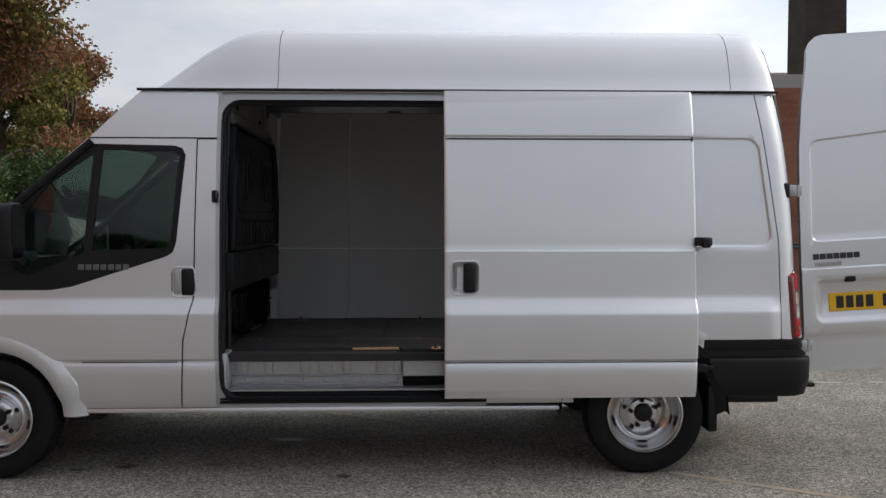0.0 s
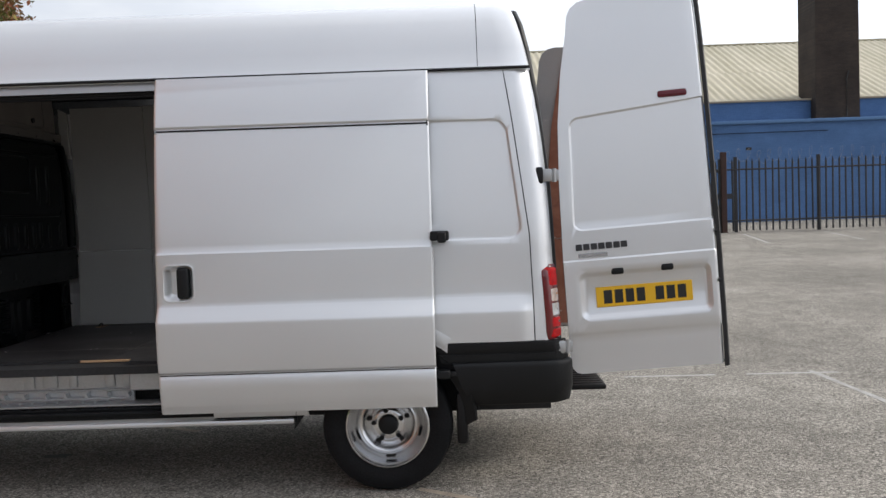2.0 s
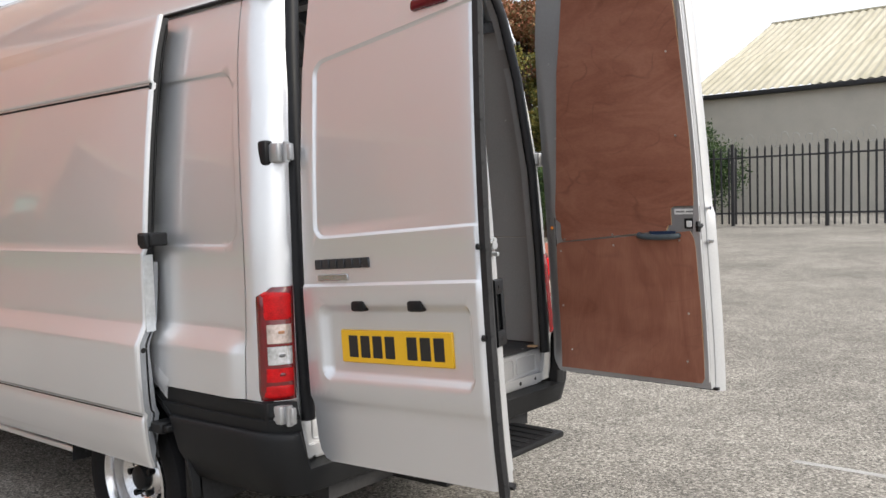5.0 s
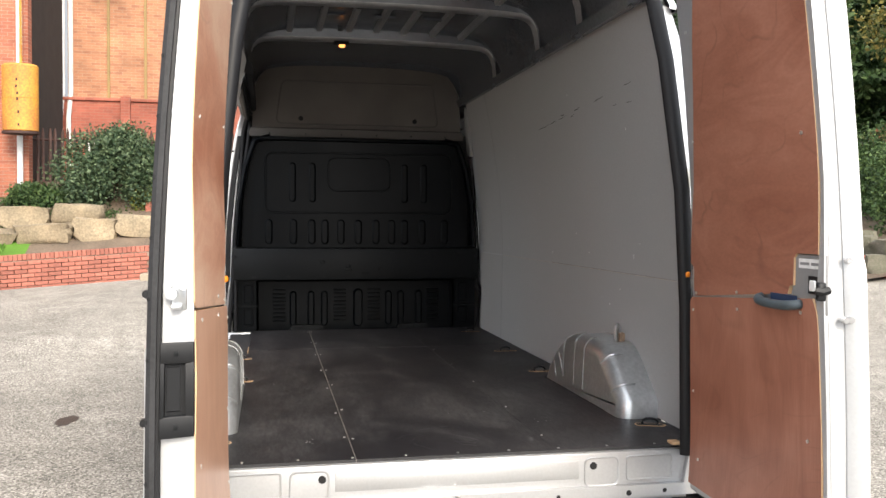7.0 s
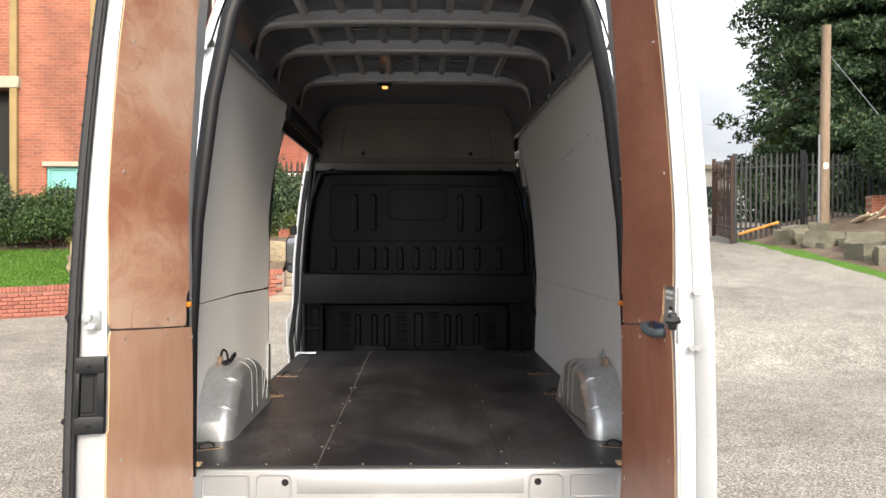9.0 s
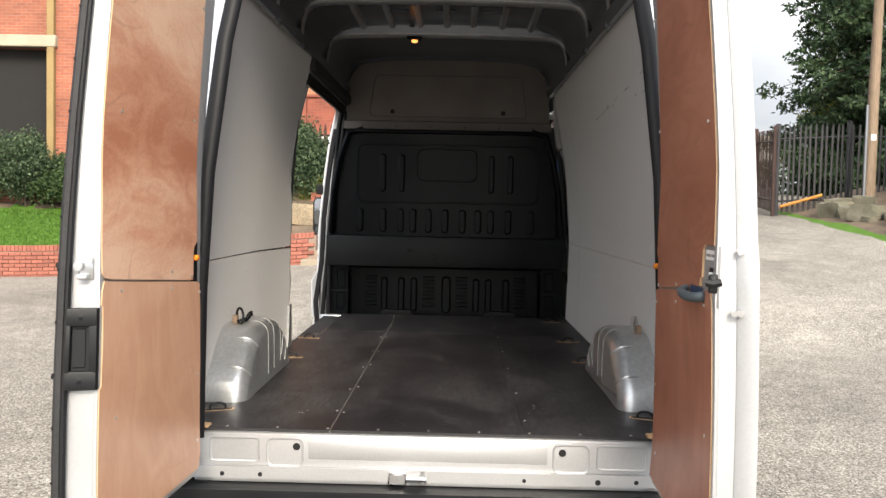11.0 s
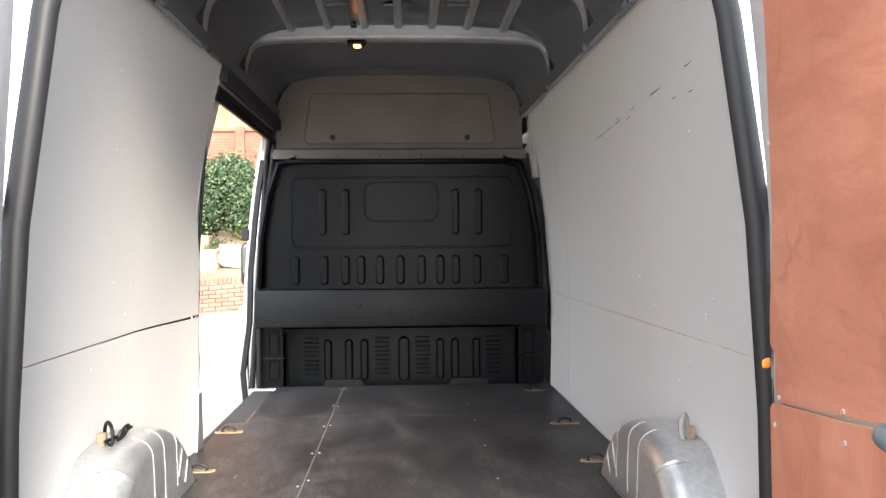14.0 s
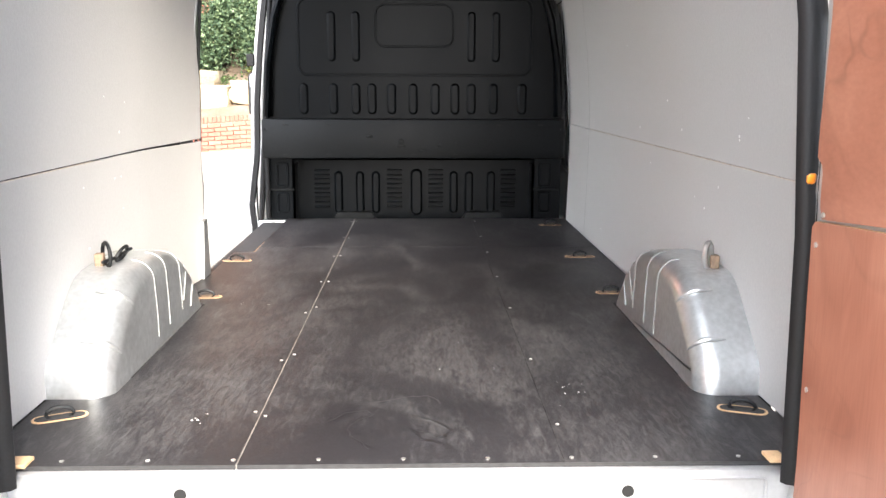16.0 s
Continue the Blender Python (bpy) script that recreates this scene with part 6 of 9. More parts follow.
part("door_front_post", bm, PAINT_IN, van)
bm = bmesh.new()
loft(bm, [[(-2.47 + dx, body_y(-2.47, z) + 0.018 + dy, z) for dx, dy in ((0, 0), (0.012, 0.006), (0.014, 0.03), (0, 0.036))] for z in (0.56, 0.8, 1.1, 1.4, 1.7, 1.9, 2.06)], True, True)
bmesh.ops.recalc_face_normals(bm, faces=bm.faces[:])
part("jamb_seal", bm, RUBBER, van)
bm = bmesh.new()
loft(bm, [[(-2.40 + dx, 2 * YC - (0.075 + dy + (0.11 * sstep(1.3, 2.3, z))), z) for dx, dy in ((0, 0), (0.010, 0), (0.006, 0.02), (-0.05, 0.03))] for z in (1.95, 2.0, 2.1, 2.35)], True, True)
bmesh.ops.recalc_face_normals(bm, faces=bm.faces[:])
part("pillar_edge", bm, LINER, van)

# inner roof skin and bows
bm = bmesh.new()


def lining_ring(x, k):
    """The inner skin: close to the outer one at the sides, flatter above."""
    out = []
    for px, y, z in roof_ring(x, k)[3:-3]:
        z = z - 0.006 if z < 2.5 else 2.494 + (z - 2.5) * 0.56
        out.append((px, y + (0.009 if y < YC - 0.3 else (-0.009 if y > YC + 0.3 else 0.0)), z))
    return out


loft(bm, [lining_ring(x, k) for x, k in ((-2.49, 0.825), (-2.42, 0.895), (-2.35, 0.945), (-2.24, 0.99), (-1.6, 1.0), (-0.8, 1.0), (0.0, 1.0), (0.50, 1.0))], False, False)
ring = lining_ring(0.5, 1.0)
loft(bm, [ring, [(0.66, y, z - 0.03) for x, y, z in ring]], False, False)
part("roof_lining", bm, CEIL_METAL, van)
BOW = [(0.238, 2.30), (0.241, 2.37), (0.249, 2.435), (0.266, 2.481), (0.292, 2.508), (0.33, 2.521), (0.40, 2.527), (0.52, 2.531), (0.72, 2.535), (0.97, 2.536)]


def roof_under(y):
    return interp([(b, (a if a < 2.5 else 2.5 + (a - 2.5) * 0.56)) for a, b in ROOF[2:]], y)


def bow(x, w, m, name="roof_bow"):
    """A pressed hat-section bow, flat below, with tight corners at the sides."""
    bm = bmesh.new()
    def both(off):
        h = []
        for i, (y, z) in enumerate(BOW):
            q = sstep(2.40, 2.55, z)
            zz = min(z + off * q, max(roof_under(y) - 0.004, z))
            h.append((y, zz))
        return h + [(2 * YC - y, z) for y, z in reversed(h[:-1])]
    def run(sec, mi):
        loft(bm, [[(x + dx, y, z) for y, z in both(off)] for dx, off in sec], False, False, mi)
    run(((-w * 0.95, 0.12), (-w * 0.72, 0.018)), 1)
    run(((-w * 0.72, 0.018), (-w * 0.6, 0.004), (-w * 0.4, 0.0), (-w * 0.15, 0.004), (w * 0.15, 0.004), (w * 0.4, 0.0), (w * 0.6, 0.004), (w * 0.72, 0.018)), 0)
    run(((w * 0.72, 0.018), (w * 0.95, 0.12)), 1)
    bmesh.ops.remove_doubles(bm, verts=bm.verts[:], dist=0.0003)
    bmesh.ops.recalc_face_normals(bm, faces=bm.faces[:])
    return part(name, bm, [m, CEIL_METAL], van, "", 50)


for x in (-1.49, -0.63, -0.02, 0.60):
    b_ = bow(x, 0.052, BOW_METAL)
    for y in (0.45, 0.60, 0.80, 1.12, 1.30, 1.48):
        bm = bmesh.new()
        box(bm, x - 0.075, x - 0.035, y - 0.02, y + 0.02, 2.541, 2.551, 0.003, 1)
        part("bow_tab", bm, CEIL_METAL, b_)
    for y in (0.247, 2 * YC - 0.247):
        bm = bmesh.new()
        box(bm, x - 0.06, x + 0.05, y - 0.012, y + 0.012, 2.30, 2.36, 0.01, 1)
        part("bow_foot", bm, CEIL_METAL, b_)
for x0, x1 in ((-1.42, -0.70), (-0.56, -0.09), (0.05, 0.54)):
    for y in (0.47, 0.64, 0.81, 0.97, 1.13, 1.30, 1.47):
        bm = bmesh.new()
        z = roof_under(min(y, 2 * YC - y)) - 0.012
        loft(bm, [[(x, y - 0.022, z + 0.012), (x, y - 0.013, z - 0.016), (x, y + 0.013, z - 0.016), (x, y + 0.022, z + 0.012)] for x in (x0, x1)], True, True)
        bmesh.ops.recalc_face_normals(bm, faces=bm.faces[:])
        part("roof_stiffener", bm, BOW_METAL, van)
    for y in (0.70, 0.97, 1.24):
        bm = bmesh.new()
        xm = (x0 + x1) / 2
        box(bm, xm - 0.02, xm + 0.02, y - 0.06, y + 0.06, 2.585, 2.60, 0.006, 1)
        part("stiffener_pad", bm, CEIL_METAL, van)
# pale clips along the top of the lining boards
for x in (-1.15, -0.35, 0.30, 0.62):
    for y in (0.236, 2 * YC - 0.236):
        bm = bmesh.new()
        box(bm, x - 0.02, x + 0.02, y - 0.008, y + 0.008, 2.315, 2.36, 0.004, 1)
        part("board_clip", bm, BOW_METAL, van)

# load lamp under the front bow
bm = bmesh.new()
box(bm, -1.51, -1.45, 0.725, 0.815, 2.514, 2.534, 0.006, 2)
lamp = part("load_lamp", bm, BULK_BEAM, van, "small lit load lamp")
bm = bmesh.new()
box(bm, -1.49, -1.455, 0.755, 0.792, 2.500, 2.518, 0.008, 2)
part("lit_lens", bm, LAMP_GLOW, lamp)
bm = bmesh.new()
box(bm, -1.42, -1.40, 0.745, 0.775, 2.58, 2.594, 0.004, 1)
part("lamp_bracket", bm, BULK_BEAM, lamp)

# floor boards
LEDGE_GREY = mat("dusty_joint", (0.22, 0.20, 0.18), 0.9, 0.0, 0.4, 9.0, 60.0)
boards = [[(-1.55, 0.238), (-1.435, 0.238), (-1.415, 0.145), (-0.93, 0.145), (-0.925, 0.095), (0.6, 0.09), (0.83, 0.092), (0.87, 0.165), (0.885, 0.17), (0.885, 0.628), (-1.55, 0.628)],
          [(-2.46, 0.238), (-1.554, 0.238), (-1.554, 0.628), (-2.46, 0.628)],
          [(-1.55, 0.632), (0.885, 0.632), (0.885, 1.3022), (-1.55, 1.3022)],
          [(-2.46, 0.632), (-1.554, 0.632), (-1.554, 1.3022), (-2.46, 1.3022)],
          [(-1.55, 1.303), (0.885, 1.303), (0.885, 1.77), (0.87, 1.775), (0.83, 1.848), (0.6, 1.85), (-1.55, 1.85)],
          [(-2.46, 1.303), (-1.554, 1.303), (-1.554, 1.85), (-2.46, 1.85)]]
for bd in boards:
    bm = sheet(bd, lambda x, y: (x, y, 0.722), lambda x, y: (x, y, 0.705))
    for f in bm.faces:
        if abs(f.normal.z) < 0.5:
            f.material_index = 1
    part("floor_board", bm, [FLOOR_PLY, UNDER], van, "dark scuffed plywood floor")
bm = bmesh.new()
box(bm, -2.45, 0.884, 0.6292, 0.6308, 0.706, 0.7223)
part("joint_edge", bm, LEDGE_GREY, van)
bm = bmesh.new()
box(bm, -2.46, 0.86, 0.10, 1.84, 0.66, 0.703)
part("steel_floor", bm, UNDER, van)
bm = bmesh.new()
rng = random.Random(5)
for y in (0.616, 0.644, 1.318):
    for k in range(7):
        x = -2.35 + k * 0.5 + rng.uniform(-0.06, 0.06)
        tube(bm, [(x, y, 0.720), (x, y, 0.7240)], 0.0045, 6)
for k in range(9):
    tube(bm, [(0.862, 0.27 + k * 0.175, 0.720), (0.862, 0.27 + k * 0.175, 0.7240)], 0.005, 6)
part("floor_screws", bm, SCREW, van, kind="stuff")


for x0, x1, y0, y1, z0 in ((0.852, 0.898, 0.172, 0.212, 0.7225), (0.852, 0.898, 1.722, 1.758, 0.7225), (-1.72, -1.44, 0.233, 0.2375, 0.707)):
    bm = bmesh.new()
    box(bm, x0, x1, y0, y1, z0, z0 + (0.009 if z0 > 0.72 else 0.014), 0.002, 1)
    part("wood_packer", bm, PLY_EDGE, van, "raw wood packing strip")
# dried water marks and paint flecks
WET = mat("dark_water_mark", (0.011, 0.010, 0.011), 0.35, 0.0, 0.3, 20.0, 90.0)
for path in ([(0.66, 0.79), (0.60, 0.83), (0.585, 0.875), (0.615, 0.895), (0.645, 0.86), (0.69, 0.84), (0.735, 0.85), (0.78, 0.885), (0.83, 0.90)],
             [(0.53, 0.90), (0.50, 0.97), (0.49, 1.02), (0.52, 1.05), (0.56, 1.06)], [(0.62, 1.0), (0.68, 1.06), (0.72, 1.08), (0.75, 1.05), (0.71, 0.99), (0.76, 1.01), (0.80, 1.08)]):
    rg_ = random.Random(round(path[0][0] * 1000))
    bm = bmesh.new()
    fine = []
    for (xa, ya), (xb, yb) in zip(path, path[1:]):
        for t in (0.0, 0.33, 0.66):
            fine.append((xa + (xb - xa) * t + rg_.uniform(-0.004, 0.004), ya + (yb - ya) * t + rg_.uniform(-0.004, 0.004)))
    rows = []
    for i, (x, y) in enumerate(fine):
        q = fine[min(i + 1, len(fine) - 1)], fine[max(i - 1, 0)]
        d = Vector((q[0][0] - q[1][0], q[0][1] - q[1][1])).normalized()
        w = rg_.uniform(0.0006, 0.0035)
        rows.append([(x - d.y * w, y + d.x * w, 0.7226), (x + d.y * w, y - d.x * w, 0.7226)])
    loft(bm, rows, False, False)
    part("water_mark", bm, WET, van)
bm = bmesh.new()
rg_ = random.Random(77)
for cx, cy, n_, sp in ((0.42, 1.39, 9, 0.03), (0.63, 0.50, 5, 0.02), (-0.45, 0.40, 3, 0.05), (0.2, 1.2, 4, 0.2)):
    for k in range(n_):
        x, y, r_ = cx + rg_.gauss(0, sp), cy + rg_.gauss(0, sp * 0.6), rg_.uniform(0.0010, 0.0032)
        bm.faces.new([bm.verts.new((x + r_ * rg_.uniform(0.6, 1.4) * math.cos(a), y + r_ * rg_.uniform(0.6, 1.4) * math.sin(a), 0.7227)) for a in (0, 1.0, 2.1, 3.1, 4.2, 5.2)])
part("paint_flecks", bm, STICKER, van, kind="stuff")
CUT_WOOD = mat("raw_cut_wood", (0.22, 0.15, 0.10), 0.85, 0.0, 0.4, 12.0, 90.0)


def ring_bolt(x, y, turn, slot):
    """A lashing ring in a cut in the floor."""
    c, s = math.cos(radians(turn)), math.sin(radians(turn))
    def pt(u, v, z):
        return (x + u * c - v * s, y + u * s + v * c, z)
    bm = bmesh.new()
    pts = rrect(-slot, slot, -0.022, 0.022, 0.02, 4)
    rows = [[pt(u * 1.06, v * 1.2, 0.7235) for u, v in pts], [pt(u * 0.95, v * 0.86, 0.7245) for u, v in pts]]
    loft(bm, rows, True, False)
    cut = part("floor_cut", bm, PLY_EDGE, van, "raw edge of a floor cut-out")
    bm = bmesh.new()
    bm.faces.new([bm.verts.new(pt(u * 0.95, v * 0.86, 0.7236)) for u, v in pts])
    part("cut_bottom", bm, UNDER if x > 0 else CUT_WOOD, cut)
    bm = bmesh.new()
    tube(bm, [pt(0.030 * math.cos(q / 12 * math.tau), 0.004, 0.731 + 0.016 * math.sin(q / 12 * math.tau)) for q in range(12)], 0.005, 6, True, up=(0.1, 0.2, 1))
    part("lashing_ring", bm, BLACK_TRIM, cut)


for x, y, t, sl in ((0.60, 1.775, 70, 0.055), (0.62, 0.17, 115, 0.058), (-2.21, 1.73, 90, 0.06), (-1.30, 1.73, 90, 0.065), (-0.60, 1.72, 90, 0.055), (-1.22, 0.20, 90, 0.06), (-0.55, 0.225, 90, 0.055)):
    ring_bolt(x, y, t, sl)

# wheel boxes
WB_FULL = [(0.500, 0.722), (0.498, 0.79), (0.485, 0.815), (0.435, 0.862), (0.375, 0.918), (0.315, 0.973), (0.27, 1.002), (0.215, 1.014), (0.10, 1.02), (-0.02, 1.02), (-0.10, 1.012), (-0.18, 0.99), (-0.26, 0.948), (-0.34, 0.885), (-0.41, 0.81), (-0.45, 0.75), (-0.46, 0.722)]


WB = [(x, 0.722 + (z - 0.722) * 0.90) for x, z in WB_FULL]


def wheel_box(right):
    s = (lambda y: 2 * YC - y) if right else (lambda y: y)
    norm = []
    for i, (x, z) in enumerate(WB):
        a, b = WB[max(i - 1, 0)], WB[min(i + 1, len(WB) - 1)]
        d = Vector((b[0] - a[0], b[1] - a[1])).normalized()
        norm.append((d.y, -d.x) if i not in (0, len(WB) - 1) else (1.0 if i == 0 else -1.0, 0.0))
    def skin(i, t, proud=0.0):
        """t runs from the side wall over the rounded edge on to the inner face."""
        x, z = WB[i]
        nx, nz = norm[i]
        if nz < 0:
            nx, nz = -nx, -nz
        if t <= 1:
            return (x + nx * proud, s(0.085 + 0.10 * t), z + nz * proud)
        a = min(t - 1, 1) * math.pi / 2
        r = 0.058
        off = r * (1 - math.cos(a)) - proud * math.cos(a)
        return (x - nx * off, s(0.185 + r * math.sin(a) + proud * math.sin(a)), max(z - nz * off, 0.722))
    bm = bmesh.new()
    rows = [[skin(i, t) for i in range(len(WB))] for t in (0, 0.5, 1, 1.17, 1.33, 1.5, 1.67, 1.83, 2)]
    loft(bm, rows, False, False)
    bm.faces.new([bm.verts.new(p) for p in rows[-1]])
    bmesh.ops.remove_doubles(bm, verts=bm.verts[:], dist=0.0002)
    bmesh.ops.recalc_face_normals(bm, faces=bm.faces[:])
    wb = part("wheel_box", bm, GALV, van, "bare galvanised wheel box", 50)
    # thin pressed lines over the front and inner face
    for i, foot in ((8, 0.76), (9, 0.765), (11, 0.775)):
        bm = bmesh.new()
        p = [skin(i, t, 0.001) for t in (1.0, 1.15, 1.3, 1.45, 1.6, 1.8, 2.0)]
        e = p[-1]
        p.append((e[0] - 0.012, e[1], 0.5 * (e[2] + foot)))
        p.append((e[0] - 0.016, e[1], foot))
        tube(bm, p, 0.0014, 6)
        part("pressed_line", bm, RIDGE, wb)
    for i, dx, foot in ((12, 0.04, 0.80), (13, 0.03, 0.76)):
        bm = bmesh.new()
        e = skin(i, 2.0, 0.001)
        tube(bm, [skin(i, 1.6, 0.001), e, (e[0] + dx, e[1], foot)], 0.0017, 6)
        part("pressed_line", bm, RIDGE, wb)
    # short swages round the rear edge
    for i in (3, 5):
        bm = bmesh.new()
        tube(bm, [skin(i, t, 0.002) for t in (0.7, 0.9, 1.1, 1.3, 1.6, 1.9)], [0.002, 0.006, 0.008, 0.008, 0.006, 0.002], 8)
        part("swage", bm, GALV, wb, "", 60)
    # thin dark strip along the foot stands in for the shaded gap there
    bm = bmesh.new()
    loft(bm, [[(x, s(y), z) for y, z in ((0.238, 0.7225), (0.247, 0.7225), (0.246, 0.724), (0.239, 0.725))] for x in (-0.44, 0.34)], True, True)
    bmesh.ops.recalc_face_normals(bm, faces=bm.faces[:])
    part("foot_flange", bm, UNDER, wb)
    bm = bmesh.new()
    cx, cz = (0.20, 1.022) if right else (0.16, 1.018)
    tube(bm, [(cx + (0.010 if right else 0.032) * math.cos(q / 14 * math.tau), s(0.135 + (0.012 if right else 0.022) * math.cos(q / 14 * math.tau)), cz + 0.034 * math.sin(q / 14 * math.tau)) for q in range(14)], 0.0085 if right else 0.0055, 8, True, up=(0.3, 1, 0))
    if not right:
        tube(bm, [(cx - 0.16, s(0.15), 1.006), (cx - 0.06, s(0.14), 0.998), (cx + 0.02, s(0.13), 1.0)], 0.005, 6)
        tube(bm, [(cx - 0.05 + 0.04 * math.cos(q / 12 * math.tau), s(0.16 + 0.01 * math.sin(q / 12 * math.tau)), 1.012 + 0.02 * math.sin(q / 12 * math.tau)) for q in range(12)], 0.005, 6, True, up=(0.2, 1, 0.1))
    part("lashing_ring", bm, STEEL if right else BLACK_TRIM, van)
    bm = bmesh.new()
    box(bm, cx - 0.012, cx + 0.012, min(s(0.104), s(0.128)), max(s(0.104), s(0.128)), 0.984, 1.022, 0.003, 1)
    part("ring_block", bm, CUT_WOOD, van)


wheel_box(False)
wheel_box(True)

# bulkhead
BX = -2.42
bm = bmesh.new()
bh = [(0.12, 0.70), (1.82, 0.70), (1.82, 1.30), (1.79, 1.70), (1.72, 2.0), (1.66, 2.075), (0.28, 2.075), (0.22, 2.0), (0.15, 1.70), (0.12, 1.30)]
rec = [(0.285, 0.71), (1.655, 0.71), (1.655, 1.035), (1.63, 1.06), (0.31, 1.06), (0.285, 1.035)]
top_in = [(0.24, 1.30), (1.70, 1.30), (1.68, 1.75), (1.61, 1.99), (1.55, 2.03), (0.39, 2.03), (0.33, 1.99), (0.26, 1.75)]
bulk = part("bulkhead", sheet(bh, lambda y, z: (BX - 0.05, y, z), lambda y, z: (BX - 0.06, y, z), holes=[rec]), BULKHEAD, van, "black pressed-steel bulkhead")
part("upper_panel", sheet(top_in, lambda y, z: (BX + 0.005, y, z), lambda y, z: (BX - 0.05, y, z)), BULKHEAD, bulk)
for sg in (1, -1):
    yy = (lambda y: y) if sg == 1 else (lambda y: 2 * YC - y)
    bm = bmesh.new()
    tube(bm, [(BX - 0.01, yy(0.15), 1.31), (BX - 0.005, yy(0.16), 1.6), (BX - 0.005, yy(0.20), 1.85), (BX - 0.01, yy(0.26), 2.03), (BX - 0.02, yy(0.36), 2.06)], 0.035, 8, flat=0.6)
    part("side_swage", bm, BULKHEAD, bulk)
bm = bmesh.new()
box(bm, BX - 0.04, BX + 0.03, 0.30, 1.64, 2.035, 2.06, 0.010, 2)
part("top_flange", bm, BULKHEAD, bulk)
bm = bmesh.new()
box(bm, BX - 0.045, BX + 0.02, 0.115, 1.825, 1.075, 1.295, 0.008, 2)
part("cross_beam", bm, BULK_BEAM, bulk, "dusty dark cross beam")
bm = bmesh.new()
for k in range(7):
    for z in (1.265, 1.098):
        y = 0.25 + k * 0.24
        box(bm, BX + 0.019, BX + 0.0215, y - 0.014, y + 0.014, z - 0.004, z + 0.004)
part("beam_slots", bm, SEAM, bulk, kind="stuff")


for z, y in ((0.72, 0.13), (1.24, 0.13), (1.36, 0.135), (1.5, 0.14), (1.68, 0.15), (1.86, 0.17), (0.72, 1.81), (1.24, 1.81)):
    bm = bmesh.new()
    x = BX + (0.02 if 1.08 < z < 1.29 else -0.05)
    tube(bm, [(x, y, z), (x + 0.006, y, z)], 0.009, 8)
    part("flange_bolt", bm, BULK_BEAM, bulk)
for k, (y, z, ry, rz) in enumerate(((0.90, 1.145, 0.03, 0.012), (0.72, 1.20, 0.022, 0.014), (0.90, 1.17, 0.02, 0.016), (1.12, 1.15, 0.016, 0.012), (1.02, 1.12, 0.03, 0.01))):
    bm = bmesh.new()
    rows = [[(BX + 0.0195 + d, y + ry * q * math.cos(a / 10 * math.tau), z + rz * q * math.sin(a / 10 * math.tau)) for a in range(10)] for q, d in ((1.0, 0.0), (0.6, 0.0012), (0.12, 0.0018))]
    loft(bm, rows, True, True)
    bmesh.ops.recalc_face_normals(bm, faces=bm.faces[:])
    part("beam_dent", bm, BULK_BEAM, bulk, "", 180)
for y in (0.80, 1.21):
    bm = bmesh.new()
    tube(bm, [(BX + 0.018, y, 1.165), (BX + 0.0215, y, 1.165)], 0.006, 8)
    part("beam_hole", bm, SEAM, bulk)


def bead(y0, y1, z0, z1, r, x, rad=0.006, n=4):
    bm = bmesh.new()
    tube(bm, [(x, y, z) for y, z in rrect(y0, y1, z0, z1, r, n)], rad, 6, True, up=(1, 0, 0))
    part("pressed_bead", bm, BULKHEAD, bulk)


def slot(y, z0, z1, w, x, d=0.012):
    bm = bmesh.new()
    rows = []
    for g, dx in ((0.0, 0.0), (0.006, d * 0.8), (0.012, d)):
        rows.append([(x + dx, a, b) for a, b in rrect(y - w / 2 + g, y + w / 2 - g, z0 + g, z1 - g, max(w / 2 - g - 0.001, 0.003), 4)])
    loft(bm, rows, True, False)
    bm.faces.new([bm.verts.new(p) for p in rows[-1]])
    bmesh.ops.recalc_face_normals(bm, faces=bm.faces[:])
    part("pressed_slot", bm, BULKHEAD, bulk, "", 60)


bead(0.332, 1.628, 1.54, 1.952, 0.05, BX + 0.004, 0.008)
bead(0.759, 1.19, 1.695, 1.924, 0.055, BX + 0.006, 0.006)
for y in (0.515, 0.65, 1.293, 1.43):
    slot(y, 1.612, 1.885, 0.048, BX + 0.005, 0.007)
for y in (0.355, 0.522, 0.647, 0.737, 0.848, 0.968, 1.092, 1.203, 1.295, 1.42, 1.582):
    slot(y, 1.322, 1.495, 0.052, BX + 0.005, 0.010)
# lower recess
RX = BX - 0.17
bm = bmesh.new()
box(bm, RX - 0.01, RX, 0.27, 1.67, 0.70, 1.08)
box(bm, RX, BX - 0.05, 0.27, 0.285, 0.70, 1.07)
box(bm, RX, BX - 0.05, 1.655, 1.67, 0.70, 1.07)
box(bm, RX, BX - 0.05, 0.27, 1.67, 1.06, 1.075)
part("recess_pan", bm, BULKHEAD, bulk)
for y in (0.525, 0.651, 0.745, 1.206, 1.296, 1.427):
    slot(y, 0.735, 0.985, 0.05, RX, 0.018)
slot(0.985, 0.724, 1.0, 0.07, RX, 0.03)
for y in (0.428, 0.855, 1.099, 1.528):
    for k in range(9):
        bm = bmesh.new()
        z = 0.77 + k * 0.027
        box(bm, RX - 0.002, RX + 0.016, y - 0.045, y + 0.045, z, z + 0.011, 0.004, 1)
        part("louvre", bm, BULKHEAD, bulk)
